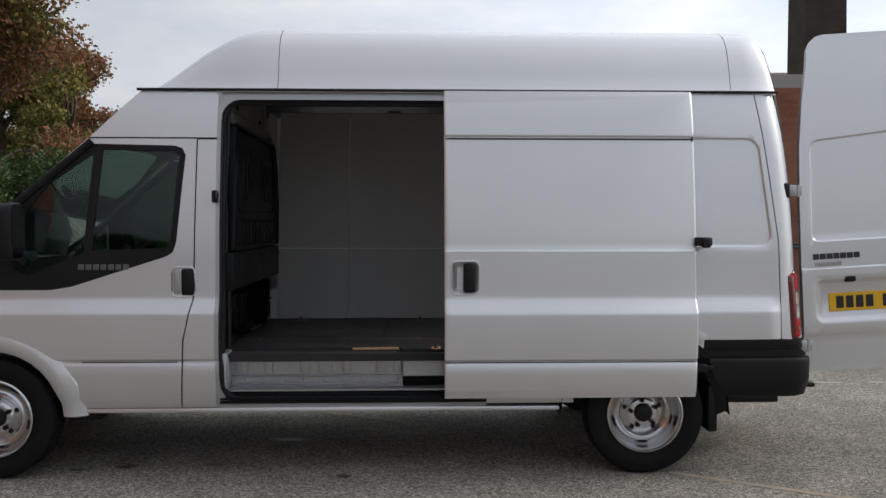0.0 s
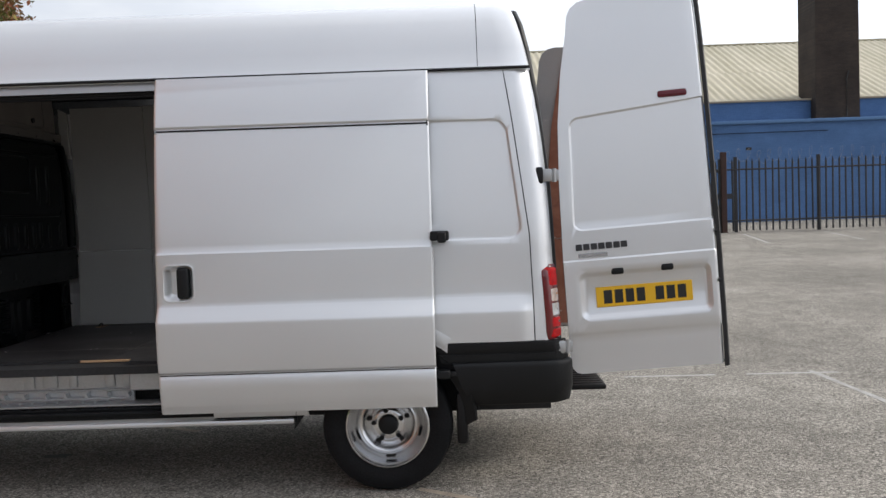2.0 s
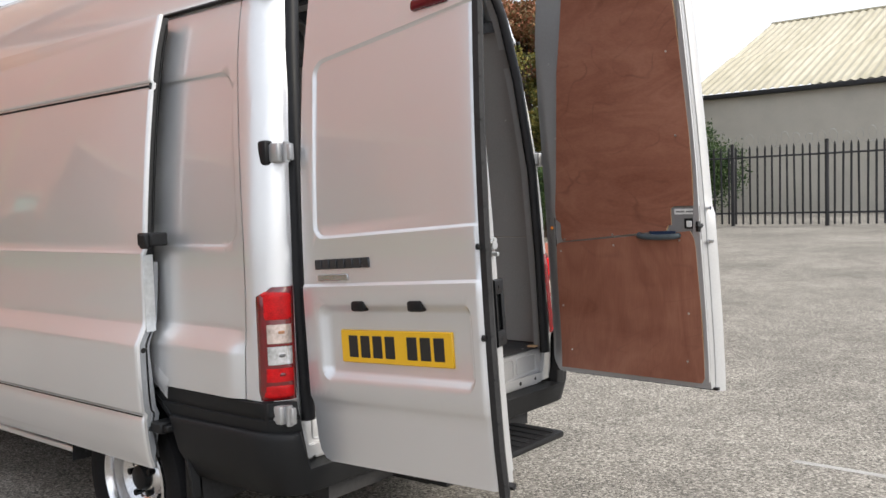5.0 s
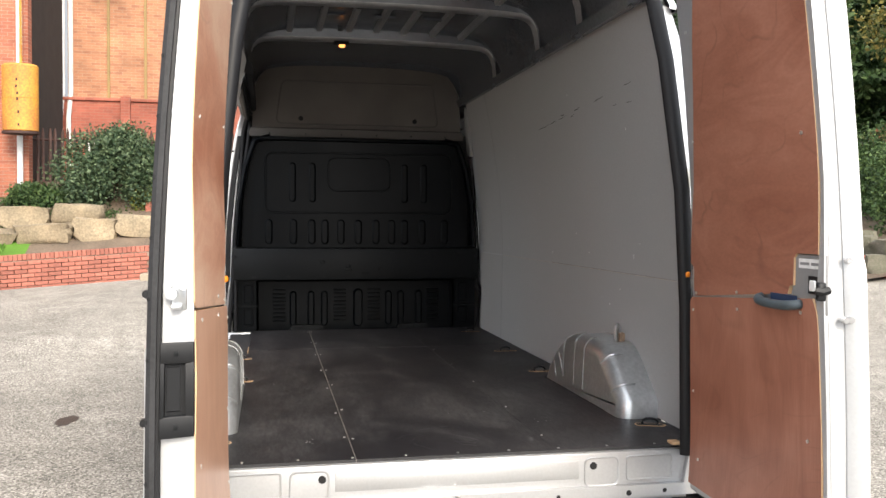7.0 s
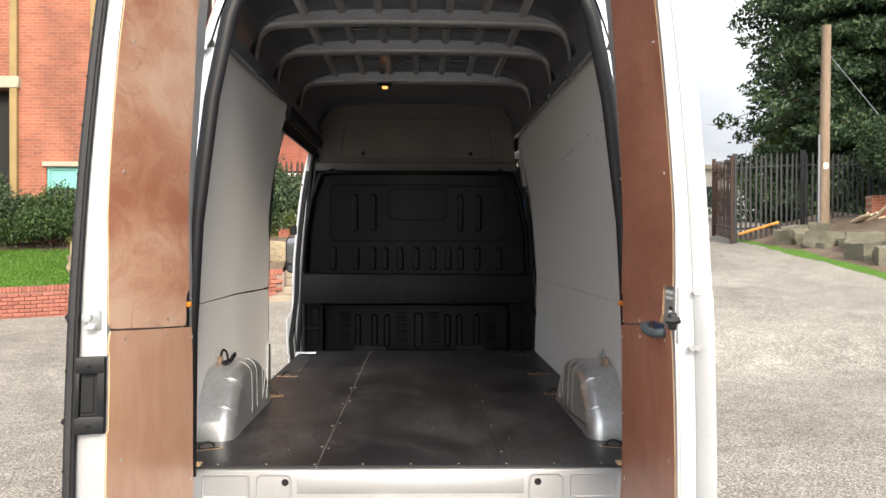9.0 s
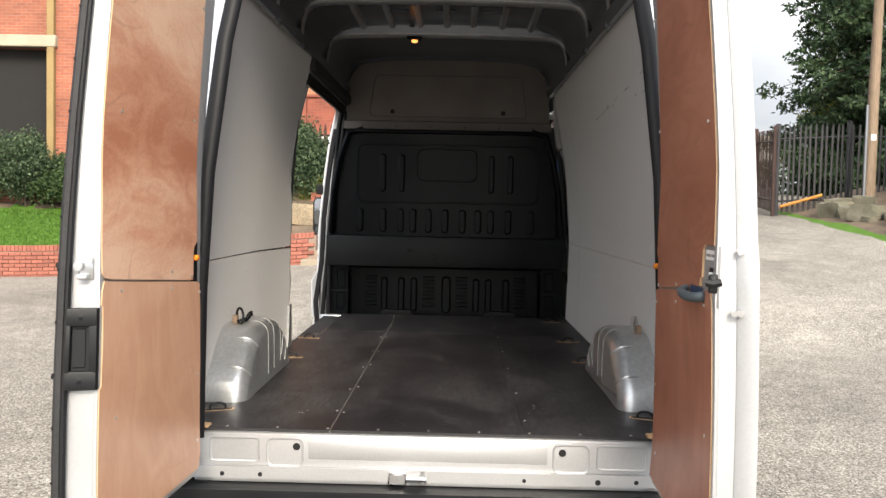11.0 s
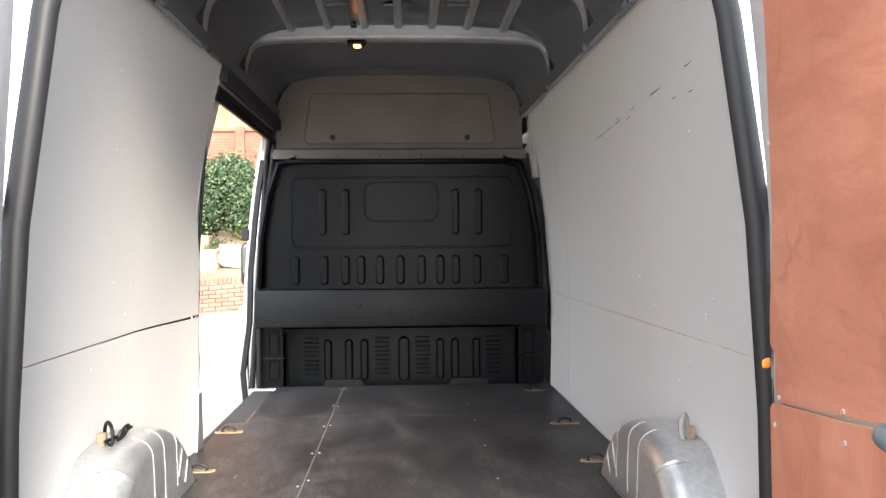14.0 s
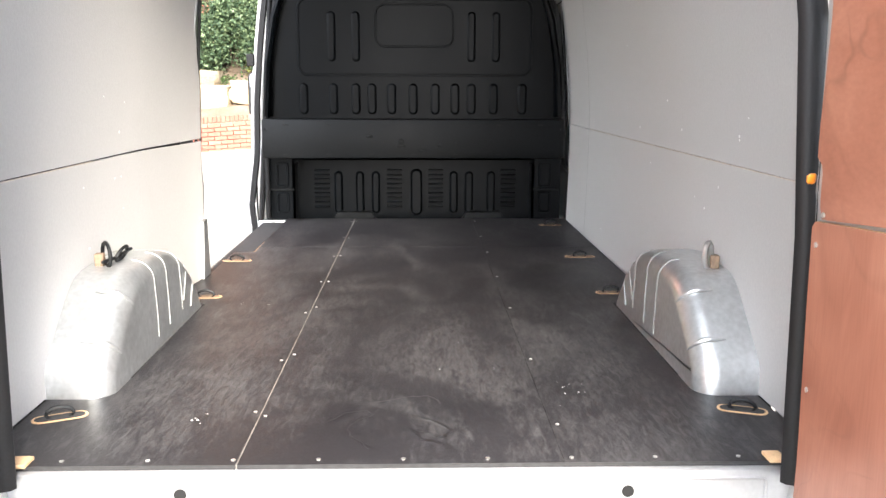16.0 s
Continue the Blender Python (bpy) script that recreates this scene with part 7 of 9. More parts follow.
for y in (0.62, 1.38):
    bm = bmesh.new()
    loft(bm, [[(RX, y - 0.13, 0.70), (RX, y + 0.13, 0.70), (RX, y + 0.10, 0.748), (RX, y - 0.10, 0.748)], [(RX + 0.05, y - 0.13, 0.70), (RX + 0.05, y + 0.13, 0.70), (RX + 0.05, y + 0.10, 0.745), (RX + 0.05, y - 0.10, 0.745)]])
    bmesh.ops.recalc_face_normals(bm, faces=bm.faces[:])
    part("foot_bracket", bm, BULK_BEAM, bulk)
for y0 in (0.14, 1.68):
    for z0, z1 in ((0.76, 0.87), (0.91, 1.04)):
        bm = bmesh.new()
        yl = y0 + (0.045 if y0 < 1 else 0.02)
        tube(bm, [(BX - 0.046, y, z) for y, z in rrect(yl, yl + 0.06, z0, z1, 0.012, 3)], 0.007, 6, True, up=(1, 0, 0))
        part("pressed_bead", bm, BULKHEAD, bulk)
bm = bmesh.new()
box(bm, BX - 0.052, BX - 0.035, 0.12, 0.285, 0.885, 0.895, 0.002, 1)
part("side_ledge", bm, BULK_BEAM, bulk)
bm = bmesh.new()
box(bm, BX - 0.052, BX - 0.035, 1.655, 1.82, 0.885, 0.895, 0.002, 1)
part("side_ledge", bm, BULK_BEAM, bulk)
# ledge and felt panel above the bulkhead
LEDGE = mat("grey_brown_ledge", (0.115, 0.106, 0.098), 0.85, 0.0, 0.12, 4.0, 200.0, 0.0005)
bm = bmesh.new()
loft(bm, [[(BX - 0.008, y0, z), (BX - 0.008, y1, z), (BX - 0.03, y1, z + 0.008), (BX - 0.03, y0, z + 0.008)] for y0, y1, z in ((0.225, 1.715, 2.062), (0.222, 1.718, 2.09), (0.235, 1.705, 2.118))], True, True)
bmesh.ops.recalc_face_normals(bm, faces=bm.faces[:])
ledge = part("ledge_board", bm, LEDGE, van, "grey-brown ledge above the bulkhead")
for k in range(6):
    bm = bmesh.new()
    y = 0.36 + 0.245 * k
    tube(bm, [(BX - 0.01, y, 2.082), (BX - 0.0065, y, 2.082)], 0.006, 6)
    part("ledge_hole", bm, SEAM, ledge)
FX = -2.465
half = [(2.12, 0.735), (2.30, 0.725), (2.40, 0.712), (2.46, 0.685), (2.51, 0.645), (2.545, 0.59), (2.566, 0.52), (2.58, 0.40)]
fp = [(YC - h, z) for z, h in half] + [(YC, 2.588)] + [(YC + h, z) for z, h in reversed(half)]
felt = part("headliner_panel", sheet(fp, lambda y, z: (FX, y, z), lambda y, z: (FX - 0.015, y, z)), FELT, van, "brown-grey felt panel above the bulkhead")
bm = bmesh.new()
tube(bm, [(FX + 0.002, y, z) for y, z in ((0.405, 2.19), (0.415, 2.165), (0.44, 2.155), (1.50, 2.155), (1.525, 2.165), (1.535, 2.19), (1.50, 2.42), (1.48, 2.45), (0.46, 2.45), (0.44, 2.42))], 0.004, 6, True, up=(1, 0, 0))
part("felt_bead", bm, LEDGE, felt)
for y in (0.572, 1.37):
    bm = bmesh.new()
    tube(bm, [(FX - 0.01, y, 2.192), (FX + 0.012, y, 2.192)], 0.017, 10)
    part("knob", bm, BLACK_TRIM, felt)
bm = bmesh.new()
box(bm, BX - 0.085, BX - 0.065, 0.17, 1.77, 1.70, 2.10)
part("cab_back_wall", bm, UNDER, van)
bm = bmesh.new()
box(bm, FX - 0.12, BX - 0.03, 0.23, 1.71, 2.10, 2.117)
part("shelf", bm, FELT, van)
# pale nail heads and chips in the lining boards
rng = random.Random(31)
NAIL = mat("pale_nail_head", (0.72, 0.72, 0.70), 0.5, 0.0, 0.1, 9.0, 80.0)
for right in (False, True):
    s = (lambda y: 2 * YC - y) if right else (lambda y: y)
    bm = bmesh.new()
    for k in range(22):
        x = rng.uniform(-0.8, 0.78) if not right else rng.uniform(-1.8, 0.78)
        z = rng.choice((0.80, 1.06, 1.15, 1.22, 1.33, 1.42, 1.62, 1.85, 2.1)) + rng.uniform(-0.03, 0.03)
        if z < 1.03 and -0.5 < x < 0.55:
            z += 0.3
        y = smooth(LIN, z)
        tube(bm, [(x, s(y - 0.001), z), (x, s(y + 0.0012), z)], rng.uniform(0.0025, 0.0045), 6)
    part("nail_heads", bm, NAIL, van, kind="stuff")
# scuffs on the far lining board
rng = random.Random(8)
bm = bmesh.new()
for x, z, ln in ((-0.88, 1.986, 0.20), (-0.66, 1.998, 0.10), (-0.54, 2.004, 0.12), (-0.50, 2.018, 0.05), (-0.36, 2.0, 0.05), (-0.30, 2.022, 0.07), (-0.05, 2.03, 0.12), (0.16, 1.985, 0.04), (0.30, 1.98, 0.05), (0.30, 2.05, 0.07)):
    pts = [(x + ln * t, 2 * YC - smooth(LIN, z + ln * t * 0.055) - 0.0005, z + ln * t * 0.055 + rng.uniform(-0.002, 0.002)) for t in (0, 0.3, 0.6, 1.0)]
    tube(bm, pts, [0.0006, 0.0018, 0.0012, 0.0006], 4)
part("scuff_marks", bm, SEAM, van, kind="stuff")

# ---- cab ----
bm = bmesh.new()
loft(bm, [[(x, y, z) for x, z in ((-3.55, 1.12), (-3.62, 1.18), (-3.85, 1.24), (-4.02, 1.20), (-4.05, 0.60), (-3.62, 0.62), (-3.56, 0.85))] for y in (0.10, 0.4, 0.97, 1.5, 1.84)], True, True)
bmesh.ops.recalc_face_normals(bm, faces=bm.faces[:])
dash = part("dashboard", bm, CAB_GREY, van, "dark grey dashboard")
bm = bmesh.new()
box(bm, -3.60, -3.53, 0.85, 1.10, 0.95, 1.18, 0.02, 2)
part("centre_console", bm, BULK_BEAM, dash)
bm = bmesh.new()
box(bm, -3.75, -3.55, 1.20, 1.62, 1.16, 1.27, 0.04, 3)
part("binnacle", bm, CAB_GREY, dash)
for k, y in enumerate((0.30, 0.80, 1.15)):
    bm = bmesh.new()
    lathe(bm, [(0.0, 0.0), (0.035, 0.0), (0.04, 0.012)], (0, 0, 0), 14)
    bmesh.ops.transform(bm, matrix=Matrix.Translation((-3.55, y, 1.10)) @ Matrix.Rotation(radians(90), 4, "Z"), verts=bm.verts[:])
    part("air_vent", bm, SEAM, dash)
bm = bmesh.new()
t = Matrix.Translation((-3.36, 1.41, 1.16)) @ Matrix.Rotation(radians(-58), 4, "Y")
tube(bm, [t @ Vector((0.19 * math.cos(q / 28 * math.tau), 0.19 * math.sin(q / 28 * math.tau), 0)) for q in range(28)], 0.016, 8, True)
for q in (20, 160, 270):
    tube(bm, [t @ Vector((0.19 * math.cos(radians(q)), 0.19 * math.sin(radians(q)), 0)), t @ Vector((0, 0, -0.03))], 0.016, 6)
tube(bm, [t @ Vector((0, 0, -0.035)), t @ Vector((0, 0, -0.01))], 0.075, 12)
tube(bm, [t @ Vector((0, 0, -0.03)), (-3.62, 1.41, 1.02)], 0.04, 8)
part("steering_wheel", bm, BULK_BEAM, van, "black steering wheel")
for y0, y1, nm in ((1.18, 1.66, 0), (0.22, 1.05, 1)):
    bm = bmesh.new()
    box(bm, -3.14, -2.66, y0, y1, 0.80, 0.95, 0.05, 3)
    seat = part("cab_seat", bm, SEAT_CLOTH, van, "dark cloth cab seat")
    bm = bmesh.new()
    box(bm, -2.80, -2.64, y0, y1, 0.95, 1.48, 0.05, 3)
    part("seat_back", bm, SEAT_CLOTH, seat)
    bm = bmesh.new()
    box(bm, -3.08, -2.66, y0 + 0.04, y1 - 0.04, 0.55, 0.80)
    part("seat_base", bm, CAB_GREY, seat)
bm = bmesh.new()
box(bm, -4.1, -2.5, 0.1, 1.84, 0.50, 0.55)
part("cab_floor", bm, CAB_GREY, van)
bm = bmesh.new()
box(bm, -3.66, -3.60, 0.12, 0.30, 1.25, 1.30, 0.01, 1)
part("paper", bm, STICKER, dash)
# door mirror
for sgn in (1, -1):
    yy = (lambda y: y) if sgn == 1 else (lambda y: 2 * YC - y)
    bm = bmesh.new()
    rows = []
    for x, g in ((-3.70, 0.03), (-3.66, 0.005), (-3.56, 0.0), (-3.545, 0.006)):
        rows.append([(x, yy(y), z) for y, z in rrect(-0.175 + g, 0.012 - g, 1.26 + g, 1.58 - g, 0.05, 4)])
    loft(bm, rows, True, True)
    bmesh.ops.recalc_face_normals(bm, faces=bm.faces[:])
    mir = part("door_mirror", bm, BLACK_TRIM, van, "large black door mirror")
    bm = bmesh.new()
    bm.faces.new([bm.verts.new((-3.543, yy(y), z)) for y, z in rrect(-0.16, -0.003, 1.345, 1.565, 0.03, 4)])
    part("mirror_glass", bm, mat("mirror_silver", (0.2, 0.21, 0.22), 0.03, 1.0, 0.01, rvar=0.01), mir)
    bm = bmesh.new()
    bm.faces.new([bm.verts.new((-3.543, yy(y), z)) for y, z in rrect(-0.15, -0.013, 1.275, 1.33, 0.02, 4)])
    part("wide_mirror_glass", bm, mat("mirror_silver_wide", (0.16, 0.18, 0.2), 0.05, 1.0, 0.01, rvar=0.01), mir)
    bm = bmesh.new()
    tube(bm, [(-3.62, yy(-0.03), 1.30), (-3.60, yy(0.02), 1.27), (-3.59, yy(0.08), 1.24)], 0.035, 8)
    part("mirror_arm", bm, BLACK_TRIM, mir)

# ---- surroundings: materials ----
BRICK_A = brick_mat("orange_brick_wall", (0.40, 0.19, 0.105), (0.27, 0.12, 0.072), (0.38, 0.27, 0.18), patch=0.32)
BRICK_A_LOW = brick_mat("red_brick_plinth", (0.33, 0.10, 0.065), (0.24, 0.075, 0.052), (0.29, 0.15, 0.11), patch=0.3)
BRICK_B = brick_mat("red_brick_wall", (0.31, 0.105, 0.06), (0.215, 0.07, 0.044), (0.33, 0.23, 0.17), patch=0.3)
BRICK_CH = brick_mat("dark_brick_stack", (0.045, 0.032, 0.025), (0.03, 0.023, 0.019), (0.028, 0.023, 0.02), "x", patch=0.4)
BLUE_BRICK = brick_mat("blue_painted_brick", (0.085, 0.175, 0.36), (0.075, 0.16, 0.33), (0.065, 0.14, 0.29), "x", patch=0.14)
BRICK_ONE = mat("single_red_brick", (0.28, 0.098, 0.068), 0.88, 0.0, 0.2, 7.0, 120.0, 0.001, rand=0.22)
MORTAR = mat("pale_mortar", (0.25, 0.185, 0.145), 0.95, 0.0, 0.2, 5.0, 90.0, 0.002)
CONCRETE = mat("buff_concrete", (0.36, 0.31, 0.23), 0.9, 0.0, 0.16, 2.0, 50.0, 0.002)
STEP_STONE = mat("worn_step_concrete", (0.27, 0.225, 0.165), 0.9, 0.0, 0.2, 2.5, 40.0, 0.002)
RIB = mat("olive_painted_rib", (0.26, 0.18, 0.075), 0.8, 0.0, 0.2, 2.0, 40.0, 0.001)
STONE = mat("buff_sandstone", (0.30, 0.235, 0.15), 0.92, 0.0, 0.3, 2.2, 26.0, 0.012, col2=(0.13, 0.105, 0.07), rand=0.22)
BEIGE_WALL = mat("beige_render", (0.46, 0.43, 0.37), 0.9, 0.0, 0.1, 1.2, 30.0, 0.001)
ROOF_SHEET = mat("stained_cement_roof", (0.50, 0.46, 0.36), 0.9, 0.0, 0.25, 0.8, 6.0, 0.002, col2=(0.36, 0.33, 0.24), stretch=(1.0, 0.15, 0.15))
SHUTTER = mat("grey_roller_shutter", (0.26, 0.27, 0.29), 0.5, 0.4, 0.1, 2.0, 40.0)
DARK_IRON = mat("dark_painted_iron", (0.022, 0.022, 0.024), 0.6, 0.1, 0.35, 3.0, 60.0, 0.0005, rand=0.2)
RUST_IRON = mat("rust_brown_iron", (0.045, 0.021, 0.016), 0.75, 0.1, 0.4, 5.0, 60.0, 0.001)
WIRE = mat("galvanised_wire", (0.30, 0.31, 0.32), 0.4, 0.8, 0.1)
TIMBER = mat("weathered_pole_timber", (0.22, 0.16, 0.11), 0.9, 0.0, 0.3, 3.0, 40.0, 0.002, stretch=(1, 1, 0.1))
WHITE_CAR = mat("white_car_paint", (0.74, 0.75, 0.76), 0.25, 0.0, 0.03, 1.0, 300.0, 0.0, 1.0)
DARK_GLASS = mat("dark_car_glass", (0.02, 0.022, 0.024), 0.06, 0.0, 0.1, 2.0, 100.0, rvar=0.02)
BLUE_BIN = mat("blue_bin_plastic", (0.02, 0.085, 0.22), 0.5, 0.0, 0.15, 3.0, 80.0, 0.0005)
YELLOW_STEEL = mat("rusty_yellow_steel", (0.52, 0.27, 0.035), 0.65, 0.0, 0.45, 2.0, 22.0, 0.001, col2=(0.36, 0.12, 0.03))
WHITE_PIPE = mat("white_downpipe", (0.62, 0.62, 0.60), 0.6, 0.0, 0.15, 2.0, 30.0)
TEAL = mat("teal_window_paint", (0.16, 0.42, 0.37), 0.5, 0.0, 0.1)
DARK_ROOM = mat("dark_interior", (0.012, 0.011, 0.01), 0.9)
PANE = mat("window_pane_sheen", (0.05, 0.055, 0.06), 0.08, 0.0, 0.2, 1.0, 20.0, rvar=0.03)
BLUE_DOOR = mat("blue_door_paint", (0.03, 0.10, 0.26), 0.5, 0.0, 0.15)
BARK = mat("bark", (0.085, 0.062, 0.045), 0.95, 0.0, 0.35, 6.0, 40.0, 0.006, stretch=(1, 1, 0.3))
SOIL = mat("leaf_litter_soil", (0.11, 0.08, 0.055), 0.97, 0.0, 0.4, 2.0, 25.0, 0.01)
LAWN = mat("lawn_turf", (0.075, 0.16, 0.022), 0.95, 0.0, 0.25, 1.5, 60.0, 0.01, spec=0.2)


def leaf_mat(name, c1, c2, c3):
    """Leaves differ one by one; light passes through a little."""
    m = bpy.data.materials.new(name)
    m.use_nodes = True
    n, l = m.node_tree.nodes, m.node_tree.links
    b = n["Principled BSDF"]
    g = n.new("ShaderNodeNewGeometry")
    r = n.new("ShaderNodeValToRGB")
    e = r.color_ramp.elements
    e[0].position, e[0].color = 0.0, (*c1, 1)
    e[1].position, e[1].color = 1.0, (*c3, 1)
    e.new(0.55).color = (*c2, 1)
    l.new(g.outputs["Random Per Island"], r.inputs["Fac"])
    l.new(r.outputs["Color"], b.inputs["Base Color"])
    b.inputs["Roughness"].default_value = 0.6
    b.inputs["Specular IOR Level"].default_value = 0.3
    t = n.new("ShaderNodeBsdfTranslucent")
    l.new(r.outputs["Color"], t.inputs["Color"])
    mx = n.new("ShaderNodeMixShader")
    mx.inputs["Fac"].default_value = 0.25
    out = n["Material Output"]
    l.new(b.outputs["BSDF"], mx.inputs[1])
    l.new(t.outputs["BSDF"], mx.inputs[2])
    l.new(mx.outputs["Shader"], out.inputs["Surface"])
    return m


LEAF_DARK = leaf_mat("dark_evergreen_leaf", (0.02, 0.042, 0.016), (0.045, 0.085, 0.026), (0.10, 0.15, 0.05))
LEAF_CONIFER = leaf_mat("blue_green_needles", (0.014, 0.032, 0.016), (0.034, 0.066, 0.028), (0.085, 0.13, 0.055))
LEAF_SHRUB = leaf_mat("grey_green_leaf", (0.022, 0.042, 0.022), (0.05, 0.085, 0.04), (0.16, 0.21, 0.11))
LEAF_YELLOW = leaf_mat("yellow_green_leaf", (0.06, 0.085, 0.02), (0.12, 0.14, 0.03), (0.24, 0.22, 0.05))
LEAF_RED = leaf_mat("autumn_red_leaf", (0.11, 0.10, 0.04), (0.22, 0.115, 0.055), (0.38, 0.14, 0.08))
LEAF_OLIVE = leaf_mat("autumn_olive_leaf", (0.07, 0.085, 0.025), (0.16, 0.16, 0.045), (0.34, 0.26, 0.07))
GRASS_LEAF = leaf_mat("grass_blade", (0.05, 0.12, 0.015), (0.085, 0.19, 0.025), (0.15, 0.26, 0.05))


# ---- plants ----
def leaf_cloud(blobs, per, size, m, seed, droop=0.0, long=1.6):
    """Many small leaves in and on the given (x, y, z, rx, ry, rz) clumps."""
    rs = np.random.RandomState(seed)
    vs, fs = [], []
    for (x, y, z, rx, ry, rz), n in zip(blobs, per):
        d = rs.normal(size=(n, 3))
        d /= np.linalg.norm(d, axis=1)[:, None]
        rad = rs.uniform(0.45, 1.0, n) ** 0.6
        rad = rad * (1 + 0.16 * rs.normal(size=n))
        p = np.array((x, y, z)) + d * rad[:, None] * np.array((rx, ry, rz))
        a = rs.normal(size=(n, 3)) + d * 0.7
        a[:, 2] -= droop
        a /= np.linalg.norm(a, axis=1)[:, None]
        b = np.cross(a, rs.normal(size=(n, 3)))
        b /= np.linalg.norm(b, axis=1)[:, None]
        s = size * rs.uniform(0.55, 1.35, n)[:, None]
        q = np.stack([p - a * s * long / 2, p + b * s * 0.5, p + a * s * long / 2, p - b * s * 0.5], axis=1)
        i0 = sum(len(v) for v in vs)
        vs.append(q.reshape(-1, 3))
        fs.append(np.arange(i0, i0 + 4 * n).reshape(-1, 4))
    return fast_mesh("leaves", np.concatenate(vs), np.concatenate(fs), m)


def limbs(bm, base, top, r, tips, rng):
    """A tapered trunk and limbs that reach for the clumps."""
    base, top = Vector(base), Vector(top)
    mid = (base + top) / 2 + Vector((rng.uniform(-0.15, 0.15), rng.uniform(-0.15, 0.15), 0))
    tube(bm, [base - Vector((0, 0, 0.3)), base, mid, top], [r * 1.25, r, r * 0.7, r * 0.25], 8)
    for t in tips:
        t = Vector(t[:3])
        s = base.lerp(top, min(max((t.z - base.z) / max(top.z - base.z, 0.1) * 0.65, 0.15), 0.85))
        k = (s + t) / 2 + Vector((0, 0, 0.12 * (t - s).length))
        tube(bm, [s, k, t], [r * 0.32, r * 0.2, r * 0.06], 5)


def leafy_tree(name, label, x, y, h, w, leaf, seed, n=9000, size=0.13, low=0.25, cat="tree", m2=None, extra_twigs=0):
    rng = random.Random(seed)
    z0 = ground_z(x, y)
    t = thing(name, label, cat, (x, y, z0))
    blobs = []
    for k in range(26):
        q = rng.random() ** 0.8
        zz = h * (low + (1 - low) * q) * 0.96
        rr = w * math.sqrt(max(1 - ((q - 0.35) / 0.72) ** 2, 0.08)) * (0.35 + 0.6 * rng.random())
        a = rng.random() * math.tau
        s = w * (0.20 + 0.16 * rng.random())
        blobs.append((rr * math.cos(a), rr * math.sin(a), zz, s * 1.15, s * 1.15, s * 0.8))
    bm = bmesh.new()
    limbs(bm, (0, 0, 0), (rng.uniform(-0.2, 0.2), rng.uniform(-0.2, 0.2), h * 0.86), 0.05 + h * 0.018, blobs, rng)
    for k in range(extra_twigs):
        b = rng.choice(blobs)
        tip = Vector(b[:3]) + Vector((rng.uniform(-1, 1), rng.uniform(-1, 1), rng.uniform(0.1, 1.0))) * w * 0.55
        tube(bm, [Vector(b[:3]), (Vector(b[:3]) + tip) / 2 + Vector((0, 0, 0.1)), tip], [0.03, 0.02, 0.008], 4)
        blobs.append((*tip, 0.3, 0.3, 0.25))
    part("trunk", bm, BARK, t)
    n, size = int(n * 3.2), size * 0.55
    per = [max(int(n * b[3] ** 2 / sum(q[3] ** 2 for q in blobs)), 30) for b in blobs]
    if m2:
        half = len(blobs) * 2 // 3
        c = new("crown", leaf_cloud(blobs[:half], per[:half], size, leaf, seed))
        c2 = new("crown", leaf_cloud(blobs[half:], per[half:], size, m2, seed + 1))
        c2.parent = t
    else:
        c = new("crown", leaf_cloud(blobs, per, size, leaf, seed))
    c.parent = t
    return t


def conifer(name, label, x, y, h, w, leaf, seed, n=14000, size=0.16, z0=None, bare=0.04, cat="conifer", taper=0.75):
    """Whorls of drooping boughs with flat sprays of needles."""
    rng = random.Random(seed)
    z0 = ground_z(x, y) if z0 is None else z0
    t = thing(name, label, cat, (x, y, z0))
    bm = bmesh.new()
    tube(bm, [(0, 0, -0.3), (0, 0, h * 0.5), (0, 0, h)], [0.06 + h * 0.02, h * 0.013, 0.02], 8)
    blobs = []
    levels = int(h * 2.3)
    for k in range(levels):
        q = k / levels
        z = h * (bare + (1 - bare) * q)
        reach = w * (1 - q) ** taper * (0.86 + 0.18 * rng.random())
        for j in range(14 if h > 15 else 8):
            a = rng.random() * math.tau
            r1 = reach * (0.72 + 0.34 * rng.random())
            tip = Vector((r1 * math.cos(a), r1 * math.sin(a), z - r1 * 0.18 + 0.12 * rng.random()))
            tube(bm, [(0, 0, z), (tip.x * 0.5, tip.y * 0.5, z + 0.04), tip], [0.03, 0.022, 0.008], 4)
            for f in (0.22, 0.45, 0.72, 0.98):
                s = 0.16 + 0.20 * r1 * (1.15 - f * 0.6) * 0.7
                blobs.append((tip.x * f, tip.y * f, z + (tip.z - z) * f * f, s, s, s * 0.5))
    part("trunk", bm, BARK, t)
    tot = sum(b[3] for b in blobs)
    per = [max(int(n * b[3] / tot), 8) for b in blobs]
    c = new("crown", leaf_cloud(blobs, per, size, leaf, seed, 0.35, 2.2))
    c.parent = t
    return t


